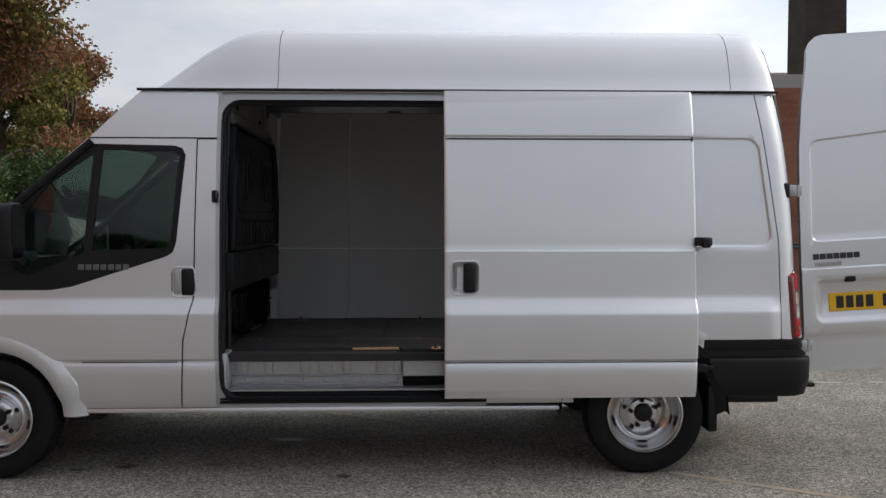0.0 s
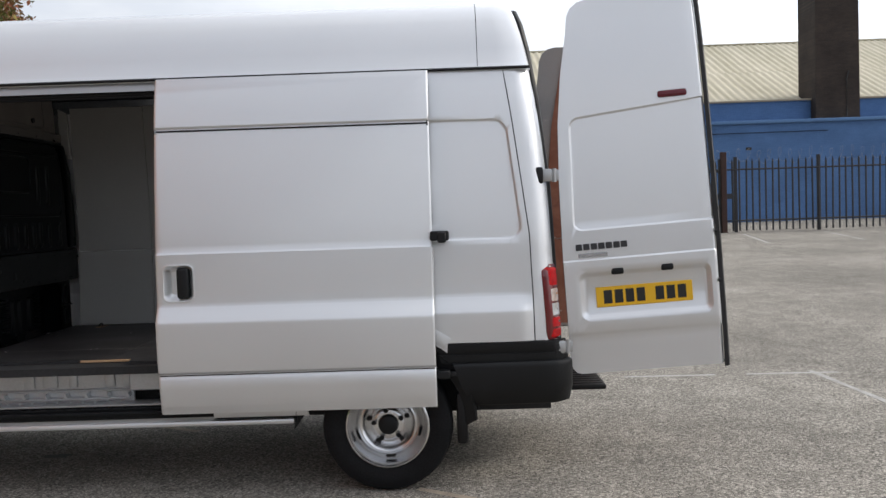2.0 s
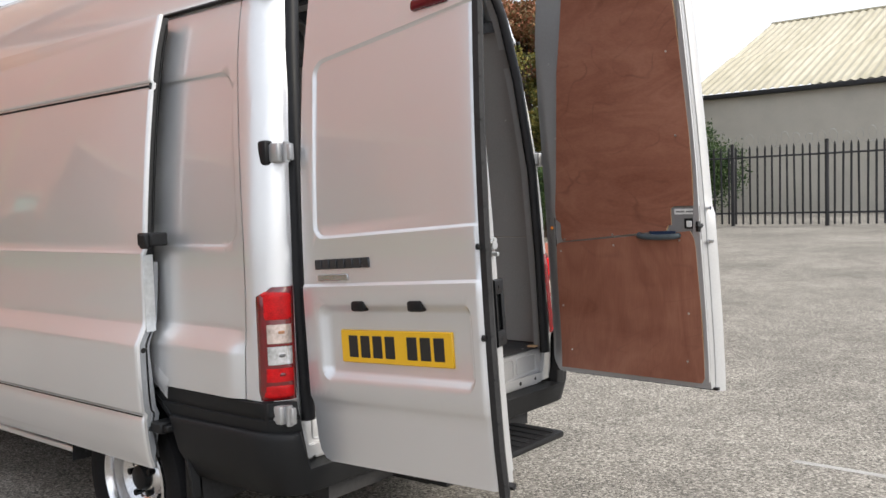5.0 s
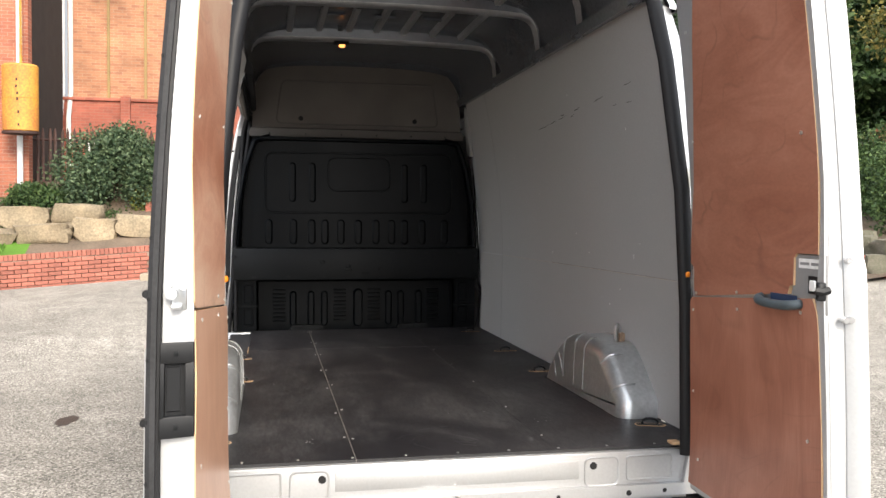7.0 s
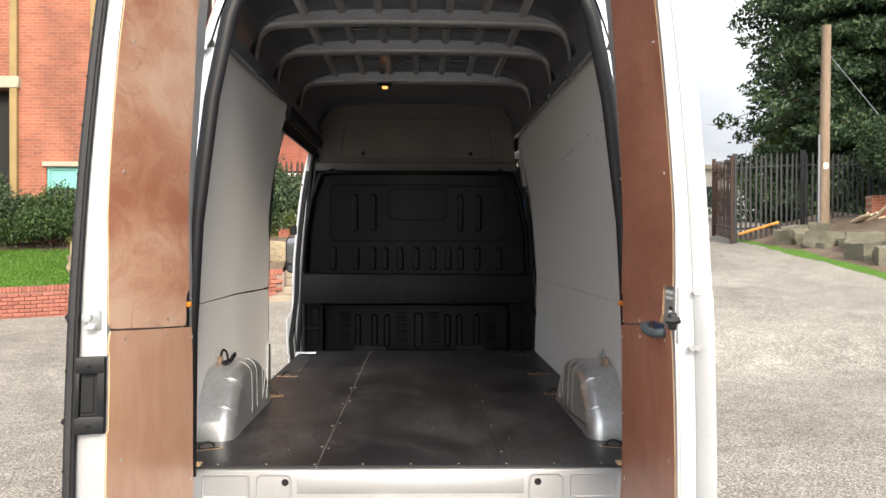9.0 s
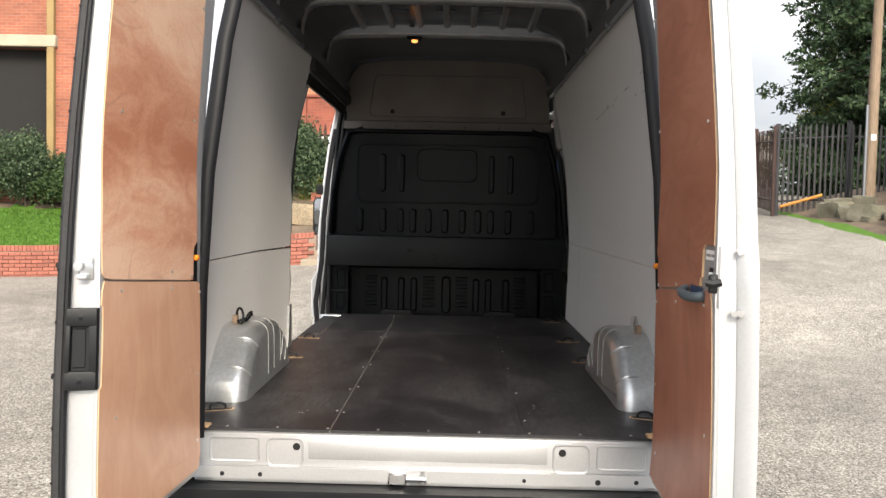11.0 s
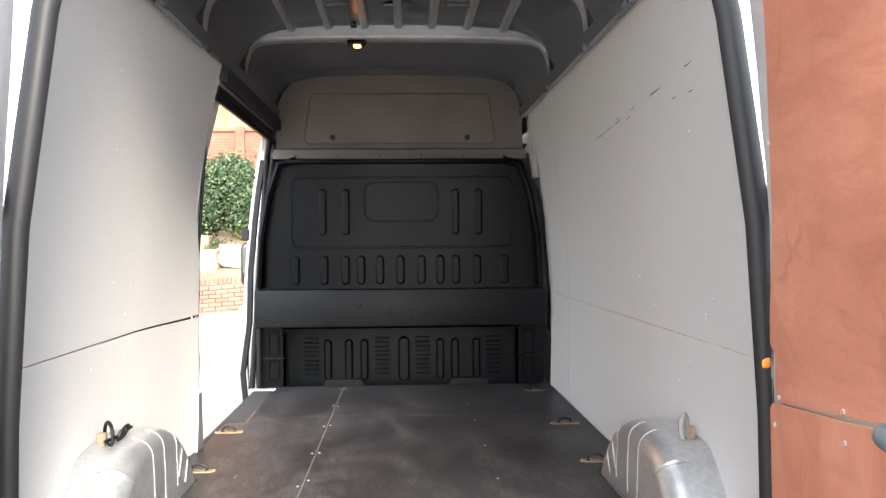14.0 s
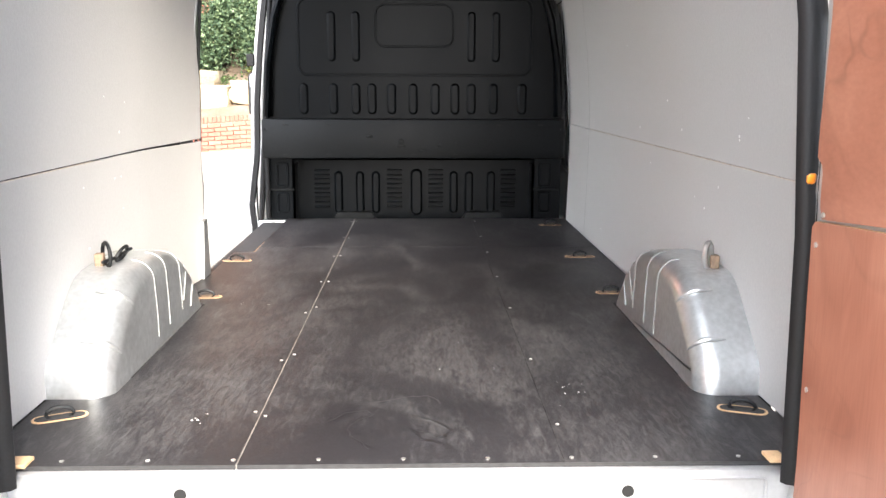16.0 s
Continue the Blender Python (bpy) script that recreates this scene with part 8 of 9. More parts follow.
def shrub(name, label, x, y, z, rx, ry, h, leaf, seed, n=4000, size=0.09, cat="shrub"):
    rng = random.Random(seed)
    t = thing(name, label, cat, (x, y, z))
    blobs = []
    for k in range(16):
        a, q = rng.random() * math.tau, math.sqrt(rng.random())
        zz = h * (0.25 + 0.6 * rng.random() * (1 - 0.4 * q))
        s = 0.30 + 0.25 * rng.random()
        blobs.append((rx * q * math.cos(a) * 0.8, ry * q * math.sin(a) * 0.8, zz, rx * s, ry * s, h * 0.26))
    bm = bmesh.new()
    for b in blobs[:9]:
        tube(bm, [(b[0] * 0.2, b[1] * 0.2, -0.1), (b[0] * 0.6, b[1] * 0.6, b[2] * 0.6), b[:3]], [0.03, 0.02, 0.006], 5)
    part("stems", bm, BARK, t)
    c = new("foliage", leaf_cloud(blobs, [n * 4 // 16] * 16, size * 0.44, leaf, seed))
    c.parent = t
    return t


# ---- palisade fences ----
def pale_mesh(h, w=0.062):
    bm = bmesh.new()
    rows = [[(-w / 2, 0.0, z), (-w / 4, -0.012, z), (w / 4, -0.012, z), (w / 2, 0.0, z), (w / 4, 0.004, z), (-w / 4, 0.004, z)] for z in (0.05, h - 0.1)]
    rows.append([(p[0] * 0.25, p[1], h) for p in rows[0]])
    loft(bm, rows)
    return mesh_of(bm, DARK_IRON)


def palisade(name, label, p0, p1, h, pitch, post_every, z_at=ground_z, iron=None, gap=None, wire=0, band=None):
    d = Vector((p1[0] - p0[0], p1[1] - p0[1]))
    n = d.length
    d.normalize()
    ang = math.degrees(math.atan2(d.y, d.x))
    t = thing(name, label, "fence")
    me = pale_mesh(h)
    if iron:
        me.materials[0] = iron
    rng = random.Random(round(n * 13))
    s = 0.0
    while s <= n:
        x, y = p0[0] + d.x * s, p0[1] + d.y * s
        if not (gap and gap[0] < s < gap[1]):
            share("pale", me, t, pose(x, y, z_at(x, y), rng.uniform(-0.4, 0.4), rng.uniform(-0.6, 0.6), ang))
        s += pitch
    s = 0.0
    pts = []
    while s <= n + 0.01:
        x, y = p0[0] + d.x * s, p0[1] + d.y * s
        bm = bmesh.new()
        box(bm, -0.05, 0.05, 0.01, 0.11, -0.3, h + 0.08, 0.006, 1)
        q = part("post", bm, iron or DARK_IRON, t)
        q.matrix_basis = pose(x, y, z_at(x, y), 0, 0, ang)
        pts.append((x, y, z_at(x, y)))
        s += post_every
    for f in (0.16, 0.86):
        for a, b in zip(pts, pts[1:]):
            bm = bmesh.new()
            nx, ny = -d.y * 0.02, d.x * 0.02
            tube(bm, [(a[0] + nx, a[1] + ny, a[2] + h * f), (b[0] + nx, b[1] + ny, b[2] + h * f)], 0.028, 4)
            part("rail", bm, iron or DARK_IRON, t)
    if band:
        for s0, s1, zc, hh, m in band:
            a = (p0[0] + d.x * s0, p0[1] + d.y * s0)
            b = (p0[0] + d.x * s1, p0[1] + d.y * s1)
            bm = bmesh.new()
            rows = []
            for q in (a, b):
                z = z_at(*q) + zc
                rows.append([(q[0] + d.y * k, q[1] - d.x * k, z + zz) for k, zz in ((0.03, -hh), (0.03, hh), (0.07, hh), (0.07, -hh))])
            loft(bm, rows)
            bmesh.ops.recalc_face_normals(bm, faces=bm.faces[:])
            part("gate_beam", bm, m, t)
    if wire:
        bm = bmesh.new()
        coil = []
        turns = int(n / 0.34)
        for k in range(turns * 12):
            a = k / 12 * math.tau
            s = k / (turns * 12) * n
            r = 0.22 + 0.05 * math.sin(k * 0.37)
            x, y = p0[0] + d.x * (s + 0.16 * math.cos(a)), p0[1] + d.y * (s + 0.16 * math.cos(a))
            coil.append((x - d.y * r * 0.5 * math.cos(a + 0.6), y + d.x * r * 0.5 * math.cos(a + 0.6), z_at(x, y) + h + 0.10 + r * math.sin(a)))
        tube(bm, coil, 0.004, 3)
        part("razor_wire", bm, WIRE, t, "coiled razor wire", kind="stuff")
    return t


palisade("palisade_fence", "dark steel palisade fence topped with razor wire", (-26.0, 24.5), (22.0, 24.5), 2.42, 0.22, 2.75, wire=1,
         band=((31.7, 35.6, 1.2, 0.09, DARK_IRON), (8.5, 14.5, 1.25, 0.14, RUST_IRON)))
palisade("yard_gate", "dark steel palisade gate leaf in the yard fence", (5.9, 24.36), (9.2, 24.36), 2.36, 0.15, 3.3)
for x in (5.65, 9.3):
    bm = bmesh.new()
    box(bm, x - 0.09, x + 0.09, 24.30, 24.46, 0.1, 3.05, 0.01, 1)
    solid("gate_post", bm, RUST_IRON, "stout rusty steel gate post", "gate post", "yard gate posts")

# ---- warehouse ----
wh = thing("warehouse", "long blue and beige warehouse with a pale sheet roof", "warehouse", (0, 32, 0.5))
bm = bmesh.new()
box(bm, 5.1, 45.0, 0.0, 0.3, -0.5, 4.08)
vs = [bm.verts.new(p) for p in ((5.1, 0.0, -0.5), (5.1, 0.0, 4.08), (4.5, 0.8, 4.08), (4.5, 0.8, -0.5))]
bm.faces.new(vs)
box(bm, 4.5, 4.7, 0.8, 2.0, -0.5, 4.08)
part("wall", bm, BLUE_BRICK, wh, "blue-painted brick wall")
bm = bmesh.new()
box(bm, 5.05, 45.0, -0.12, 0.9, 4.08, 4.22, 0.03, 2)
part("cornice", bm, mat("blue_render", (0.10, 0.20, 0.38), 0.8, 0.0, 0.12, 1.0, 20.0, 0.002), wh)
bm = bmesh.new()
box(bm, 4.5, 45.0, 0.9, 1.2, 4.0, 5.08)
part("upper_wall", bm, BLUE_BRICK, wh)
bm = bmesh.new()
box(bm, 4.45, 45.0, 0.82, 1.26, 5.08, 5.16, 0.01, 1)
part("coping", bm, CONCRETE, wh)
bm = bmesh.new()
box(bm, 4.35, 5.05, 0.75, 1.35, 4.0, 5.45, 0.02, 1)
part("corner_pier", bm, BLUE_BRICK, wh)
bm = bmesh.new()
box(bm, -12.0, 0.75, 1.0, 1.3, -0.5, 4.75)
box(bm, 3.45, 4.35, 1.0, 1.3, -0.5, 4.75)
box(bm, 0.75, 3.45, 1.0, 1.3, 3.95, 4.75)
part("rendered_wall", bm, BEIGE_WALL, wh, "beige rendered wall")
bm = bmesh.new()
box(bm, 0.75, 3.45, 1.10, 1.14, 0.0, 3.97)
shutter = part("roller_shutter", bm, SHUTTER, wh, "closed grey roller shutter")
bm = bmesh.new()
box(bm, 0.75, 3.45, 1.06, 1.10, 0.0, 0.095, 0.02, 1)
slat_me = mesh_of(bm, SHUTTER)
for k in range(38):
    share("slat", slat_me, shutter, pose(0, 0, 0.02 + k * 0.104))
bm = bmesh.new()
box(bm, -12.0, 4.4, 0.75, 0.98, 4.72, 4.9, 0.03, 2)
part("gutter", bm, DARK_IRON, wh)
bm = bmesh.new()
nx = 640
rows = []
for f, (y, z) in enumerate(((1.05, 4.955), (6.2, 7.1), (6.25, 7.04), (12.0, 9.45))):
    rows.append([(-12.0 + 57.0 * i / nx, y, z + 0.035 * math.sin(i * math.pi / 2)) for i in range(nx + 1)])
loft(bm, rows, False, False)
part("sheet_roof", bm, ROOF_SHEET, wh, "stained corrugated sheet roof", 180)
bm = bmesh.new()
loft(bm, [[(x, 12.0, 9.45), (x, 24.0, 4.9)] for x in (-12.0, 45.0)], False, False)
box(bm, -12.0, 45.0, 11.9, 12.1, 9.40, 9.52, 0.03, 1)
part("roof_ridge", bm, ROOF_SHEET, wh)
bm = bmesh.new()
tube(bm, [(9.35, 0.86, 4.2), (9.40, 0.86, 5.45)], 0.06, 8)
part("vent_pipe", bm, WIRE, wh)
for x in (7.4, 12.6):
    bm = bmesh.new()
    box(bm, x, x + 0.22, -0.06, 0.0, 3.0, 3.12, 0.01, 1)
    part("air_brick", bm, DARK_IRON, wh)
bm = bmesh.new()
tube(bm, [(8.4, -0.04, 3.9), (8.45, -0.05, 3.0), (8.5, -0.05, 1.0)], 0.02, 6)
tube(bm, [(5.3, -0.04, 3.75), (8.4, -0.05, 3.7), (16.0, -0.05, 3.72)], 0.015, 5)
part("cable_run", bm, BLACK_TRIM, wh)
bm = bmesh.new()
box(bm, 8.2, 8.4, -0.2, 0.0, 3.75, 3.9, 0.03, 2)
part("flood_lamp", bm, STICKER, wh)
# chimney stack
stack = thing("chimney_stack", "tall square dark brick chimney stack", "chimney", (16.6, 33.3, 4.5))
bm = bmesh.new()
rows = [[(-w, -w, z), (w, -w, z), (w, w, z), (-w, w, z)] for z, w in ((0.0, 0.92), (6.0, 0.90), (12.0, 0.86))]
loft(bm, rows)
part("shaft", bm, BRICK_CH, stack)
bm = bmesh.new()
tube(bm, [(0.35, -0.97, 0.3), (0.35, -0.97, 1.9), (0.45, -0.98, 2.2)], 0.03, 6)
part("iron_bracket", bm, DARK_IRON, stack)

# ---- parked car behind the fence ----
def parked_car(x, y):
    z = ground_z(x, y)
    car = thing("parked_car", "white estate car parked behind the fence", "car", (x, y, z))
    prof = [(0.0, 0.42), (0.02, 0.85), (0.12, 1.05), (0.28, 1.42), (0.55, 1.55), (1.6, 1.58), (2.3, 1.52), (2.75, 1.33), (3.15, 1.05), (3.7, 0.98), (4.15, 0.86), (4.33, 0.68), (4.36, 0.38), (3.95, 0.24), (0.4, 0.24)]
    bm = bmesh.new()
    rows = []
    for yy, k in ((-0.86, 0.94), (-0.89, 0.985), (-0.70, 1.0), (0.70, 1.0), (0.89, 0.985), (0.86, 0.94)):
        row = []
        for px, pz in prof:
            side = abs(yy)
            tuck = 0.16 * max(0.0, (pz - 0.95) / 0.6) if side > 0.8 else 0.0
            row.append((2.18 + (px - 2.18) * k, yy - math.copysign(tuck, yy), 0.24 + (pz - 0.24) * (0.5 + 0.5 * k) if pz > 0.3 else pz))
        rows.append(row)
    loft(bm, rows)
    bmesh.ops.recalc_face_normals(bm, faces=bm.faces[:])
    body = part("body", bm, WHITE_CAR, car, "", 35)
    for pts in ([(0.35, 1.02), (0.50, 1.40), (1.25, 1.44), (1.25, 1.02)], [(1.33, 1.02), (1.33, 1.44), (2.15, 1.43), (2.72, 1.22), (2.95, 1.02)]):
        for s in (1, -1):
            bm = bmesh.new()
            bm.faces.new([bm.verts.new((px, s * (0.895 - 0.16 * max(0, (pz - 0.95) / 0.6)), pz)) for px, pz in pts])
            part("side_window", bm, DARK_GLASS, body)
    me = None
    for wx in (0.78, 3.45):
        for s in (1, -1):
            bm = bmesh.new()
            lathe(bm, [(0.20, -0.09), (0.29, -0.09), (0.325, -0.06), (0.325, 0.07), (0.29, 0.09), (0.21, 0.085)], (wx, s * 0.82, 0.325), 24, face=-1 if s < 0 else 1)
            wl_ = part("wheel", bm, TYRE, car)
            bm = bmesh.new()
            lathe(bm, [(0.21, 0.085), (0.18, 0.06), (0.07, 0.07), (0.0, 0.075)], (wx, s * 0.82, 0.325), 24, face=-1 if s < 0 else 1)
            part("rim", bm, DARK_IRON, wl_)
    bm = bmesh.new()
    box(bm, -0.02, 0.16, -0.90, -0.70, 0.85, 1.12, 0.03, 2)
    part("tail_lamp", bm, RED_LENS, car)
    bm = bmesh.new()
    box(bm, 4.05, 4.34, -0.86, -0.62, 0.66, 0.80, 0.04, 2)
    part("headlamp", bm, CLEAR_LENS, car)
    return car


parked_car(3.9, 27.2)

bm = bmesh.new()
loft(bm, [[(x * k, y * k, z) for x, y in ((-0.5, -0.4), (0.5, -0.4), (0.5, 0.4), (-0.5, 0.4))] for z, k in ((0.1, 0.82), (1.0, 1.0))])
bin_ = thing("waste_bin", "large blue wheeled waste bin against the wall", "bin", (3.9, 31.2, ground_z(3.9, 31.2)))
part("tub", bm, BLUE_BIN, bin_)
bm = bmesh.new()
rows = [[(x, -0.46 + 0.92 * k / 6, 1.0 + 0.14 * math.sin(math.pi * k / 6)) for k in range(7)] for x in (-0.55, 0.55)]
loft(bm, rows, False, False)
part("lid", bm, BLUE_BIN, bin_)
for x in (-0.36, 0.36):
    for y in (-0.26, 0.26):
        bm = bmesh.new()
        tube(bm, [(x - 0.02, y, 0.09), (x + 0.02, y, 0.09)], 0.09, 10)
        part("castor", bm, RUBBER, bin_)

# ---- raised garden, steps and buildings beyond the front of the van ----
bm = bmesh.new()
rows = []
for k in range(29):
    y = -16.0 + 14.33 * k / 28
    g = ground_z(-13.0, y)
    rows.append([(-12.985, y, g - 0.2), (-13.185, y, g - 0.2), (-13.185, y, g + 0.545), (-12.985, y, g + 0.545)])
loft(bm, rows)
bmesh.ops.recalc_face_normals(bm, faces=bm.faces[:])
garden_wall = solid("garden_wall", bm, MORTAR, "low red brick retaining wall before the lawn", "wall", kind="structure")

# steps
steps = thing("garden_steps", "wide worn buff concrete steps", "steps", (-13.0, -0.2, 0.0), kind="structure")
for k in range(7):
    bm = bmesh.new()
    z = 0.50 + 0.157 * (k + 1)
    box(bm, -0.31 * k - 2.6, -0.31 * k, -1.55, 1.75, z - 0.157, z, 0.012, 1)
    part("step", bm, STEP_STONE, steps)
bm = bmesh.new()
box(bm, -8.0, -2.4, -4.8, 3.5, 1.0, 1.598)
part("landing", bm, STEP_STONE, steps)
bm = bmesh.new()
box(bm, -0.1, 0.4, -1.7, 1.9, 0.2, 0.50, 0.02, 1)
part("kerb_step", bm, STEP_STONE, steps)
for y in (-0.75, 0.2):
    rail = thing("hand_rail", "rusty tubular handrail on the steps", "handrail", (-13.0, y, 0.6), "step handrails")
    bm = bmesh.new()
    tube(bm, [(-0.1, 0, 0.80), (-0.4, 0, 1.0), (-2.2, 0, 1.95), (-2.6, 0, 1.98)], 0.028, 6)
    part("top_rail", bm, RUST_IRON, rail)
    bm = bmesh.new()
    tube(bm, [(-0.3, 0, 0.45), (-2.2, 0, 1.48)], 0.022, 6)
    part("mid_rail", bm, RUST_IRON, rail)
    for px, pz in ((-0.25, 0.92), (-1.3, 1.46), (-2.25, 1.95)):
        bm = bmesh.new()
        tube(bm, [(px, 0, pz - 1.02), (px, 0, pz)], 0.026, 6)
        part("rail_post", bm, RUST_IRON, rail)
bm = bmesh.new()
box(bm, -16.2, -13.0, 1.56, 1.80, 0.3, 1.95)
solid("step_side_wall", bm, BRICK_B, "low red brick wall beside the steps", "wall", kind="structure")
bm = bmesh.new()
box(bm, -15.13, -14.87, -2.10, -1.85, 0.9, 1.82, 0.008, 1)
pier = solid("brick_pier", bm, BRICK_A_LOW, "square red brick pier at the foot of the steps", "pier", kind="structure")

# lawn and planted bank
def bank_z(x, y):
    d = max(-x - 13.1, 0.0)
    base = ground_z(-13.0, y) + 0.50
    k = sstep(-7.5, -4.2, y)
    flat = base + 0.42 * min(d, 2.2) + 0.05 * max(d - 2.2, 0.0)
    steep = base + 0.42 * d
    return min(flat * (1 - k) + steep * k, 2.3)


bx = [-13.1 - 0.2 * i for i in range(26)]
by = [-22.0 + 0.25 * i for i in range(82)]
bvs = [(x, y, bank_z(x, y) + 0.03 * noise.noise(Vector((x * 1.3, y * 1.3, 0)))) for x in bx for y in by]
nb = len(by)
faces_l, faces_s = [], []
for i in range(len(bx) - 1):
    for j in range(nb - 1):
        q = (i * nb + j, i * nb + j + 1, (i + 1) * nb + j + 1, (i + 1) * nb + j)
        lawn_here = bx[i] > -15.0 - 0.12 * math.sin(by[j] * 2) and by[j] < -4.0 + 0.4 * (bx[i] + 13.1) and bx[i] < -13.1
        (faces_l if lawn_here else faces_s).append(q)
lawn = tagged(new("lawn", fast_mesh("lawn", bvs, faces_l, LAWN)), "short bright green lawn behind the brick wall", "lawn", "", "structure")
bank = tagged(new("planted_bank", fast_mesh("planted_bank", bvs, faces_s, SOIL)), "bare soil bank under shrubs", "bank", "", "structure")
for ob in (lawn, bank):
    ob.data.shade_smooth()
rs = np.random.RandomState(3)
ng_ = 30000
gx, gy = rs.uniform(-15.0, -13.2, ng_), rs.uniform(-12.0, -4.4, ng_)
gz = np.array([bank_z(a, b) for a, b in zip(gx, gy)])
hh = rs.uniform(0.03, 0.07, ng_)
ang = rs.uniform(0, math.tau, ng_)
w_ = 0.012
pv = np.stack([np.stack([gx - w_ * np.cos(ang), gy - w_ * np.sin(ang), gz], 1), np.stack([gx + w_ * np.cos(ang), gy + w_ * np.sin(ang), gz], 1), np.stack([gx + rs.normal(0, 0.02, ng_), gy + rs.normal(0, 0.02, ng_), gz + hh], 1)], 1).reshape(-1, 3)
tagged(new("grass_blades", fast_mesh("grass", pv, np.arange(3 * ng_).reshape(-1, 3), GRASS_LEAF)), "short green grass blades of the lawn", "grass", "", "stuff")


def boulder(x, y, z, sx, sy, sz, seed, rz=0.0, m=None, name="stone_block", label="rough buff sandstone block in the bank", group="rockery stones"):
    rng = random.Random(seed)
    bm = bmesh.new()
    bmesh.ops.create_cube(bm, size=1.0)
    bmesh.ops.subdivide_edges(bm, edges=bm.edges[:], cuts=3, use_grid_fill=True)
    for v in bm.verts:
        c = v.co
        r = c.length
        k = 0.5 / max(abs(c.x), abs(c.y), abs(c.z), 1e-4)
        n_ = noise.noise(Vector((c.x * 2.3 + seed, c.y * 2.3, c.z * 2.3)))
        c *= 1.0 - 0.10 * max(r - 0.66, 0) / 0.2 + 0.24 * n_ + 0.08 * noise.noise(Vector((c.x * 7, c.y * 7, c.z * 7 + seed)))
        v.co = (c.x * sx, c.y * sy, c.z * sz)
    ob = solid(name, bm, m or STONE, label, "stone", group, angle=50)
    ob.matrix_world = pose(x, y, z, rng.uniform(-4, 4), rng.uniform(-4, 4), rz + rng.uniform(-8, 8))
    return ob


rng = random.Random(11)
sd = 0
for row, (x, zoff, y0, y1) in enumerate(((-14.0, -0.06, -6.2, -2.0), (-14.65, 0.0, -6.4, -3.2))):
    y = y0
    while y < y1:
        ln = rng.uniform(0.75, 1.15)
        boulder(x + rng.uniform(-0.1, 0.1), y + ln / 2, bank_z(x, y) + 0.16 + zoff, 0.5, ln * 0.98, rng.uniform(0.36, 0.46), sd)
        sd += 1
        y += ln + rng.uniform(0.0, 0.05)

# planting on the bank
shrub("bank_shrub", "grey-green leafy shrub on the stone bank", -15.5, -2.75, 1.55, 0.9, 1.15, 1.85, LEAF_SHRUB, 21, 6500, 0.10)
shrub("bank_shrub", "grey-green leafy shrub on the stone bank", -15.6, -4.3, 1.5, 0.6, 0.7, 0.75, LEAF_DARK, 22, 2500, 0.09)
shrub("ground_cover", "dense dark ivy ground cover on the bank", -15.1, -3.2, 1.2, 0.6, 1.9, 0.55, LEAF_DARK, 23, 6000, 0.07, "ivy")
shrub("ground_cover", "dense dark ivy ground cover on the bank", -14.4, -2.3, 0.95, 0.5, 0.7, 0.5, LEAF_SHRUB, 24, 2500, 0.06, "ivy")
shrub("low_shrub", "small yellow-green shrub beside the steps", -15.2, -2.0, 1.4, 0.4, 0.45, 0.9, LEAF_YELLOW, 25, 1500, 0.07)
for k in range(5):
    shrub("hedge_shrub", "dense clipped dark green hedge before the building", -15.3, -7.0 - 1.45 * k, 1.45, 0.8, 1.1, 1.3 if k < 1 else 1.75, LEAF_SHRUB if k % 2 else LEAF_DARK, 31 + k, 5200, 0.085, "hedge")
shrub("low_shrub", "small yellow-green shrub by the hedge", -15.0, -6.2, 1.4, 0.3, 0.4, 0.45, LEAF_YELLOW, 36, 1200, 0.06)

# building behind the steps
bld = thing("brick_building", "tall orange brick building with tan ribs", "building", (-21.0, -1.0, 1.5))
bm = bmesh.new()
box(bm, -0.4, 0.0, -3.85, 5.5, 3.0, 15.0)
part("wall", bm, BRICK_A, bld, "orange-brown brick wall")
bm = bmesh.new()
box(bm, -0.4, 0.25, -4.2, 5.5, -1.0, 3.08)
part("plinth_wall", bm, BRICK_A_LOW, bld, "dark red brick plinth")
bm = bmesh.new()
box(bm, -0.4, 0.31, -4.25, 5.5, 3.08, 3.16, 0.01, 1)
part("plinth_coping", bm, BRICK_A_LOW, bld)
for y in (-2.82, -1.88, -0.86, 0.13, 1.1, 2.1, 3.1):
    bm = bmesh.new()
    box(bm, 0.0, 0.08, y - 0.032, y + 0.032, 3.1, 15.0)
    part("rib", bm, RIB, bld)
for y in (-2.35, -1.3, -0.25, 0.8):
    bm = bmesh.new()
    box(bm, 0.25, 0.42, y - 0.12, y + 0.12, -0.5, 3.2, 0.01, 1)
    part("pier", bm, BRICK_A_LOW, bld)
for y0, y1, z0, z1 in ((-2.05, -1.35, 0.5, 2.0), (-0.15, 0.6, 0.7, 2.1), (-3.3, -2.5, 0.7, 2.0)):
    bm = bmesh.new()
    box(bm, 0.25, 0.30, y0, y1, z0, z1)
    w0 = part("window", bm, STICKER, bld, "barred window in a pale frame")
    for a in range(3):
        for b in range(3):
            bm = bmesh.new()
            ya, za = y0 + 0.05 + a * (y1 - y0 - 0.08) / 3, z0 + 0.05 + b * (z1 - z0 - 0.08) / 3
            box(bm, 0.29, 0.31, ya, ya + (y1 - y0 - 0.08) / 3 - 0.03, za, za + (z1 - z0 - 0.08) / 3 - 0.03)
            part("pane", bm, PANE, w0)
bm = bmesh.new()
box(bm, 0.25, 0.33, -0.95, -0.35, 0.1, 2.0)
part("dark_doorway", bm, DARK_ROOM, bld)
bm = bmesh.new()
box(bm, 0.28, 0.31, 0.35, 1.115, 0.1, 1.55)
bdoor = part("blue_door", bm, BLUE_DOOR, bld, "blue plank door")
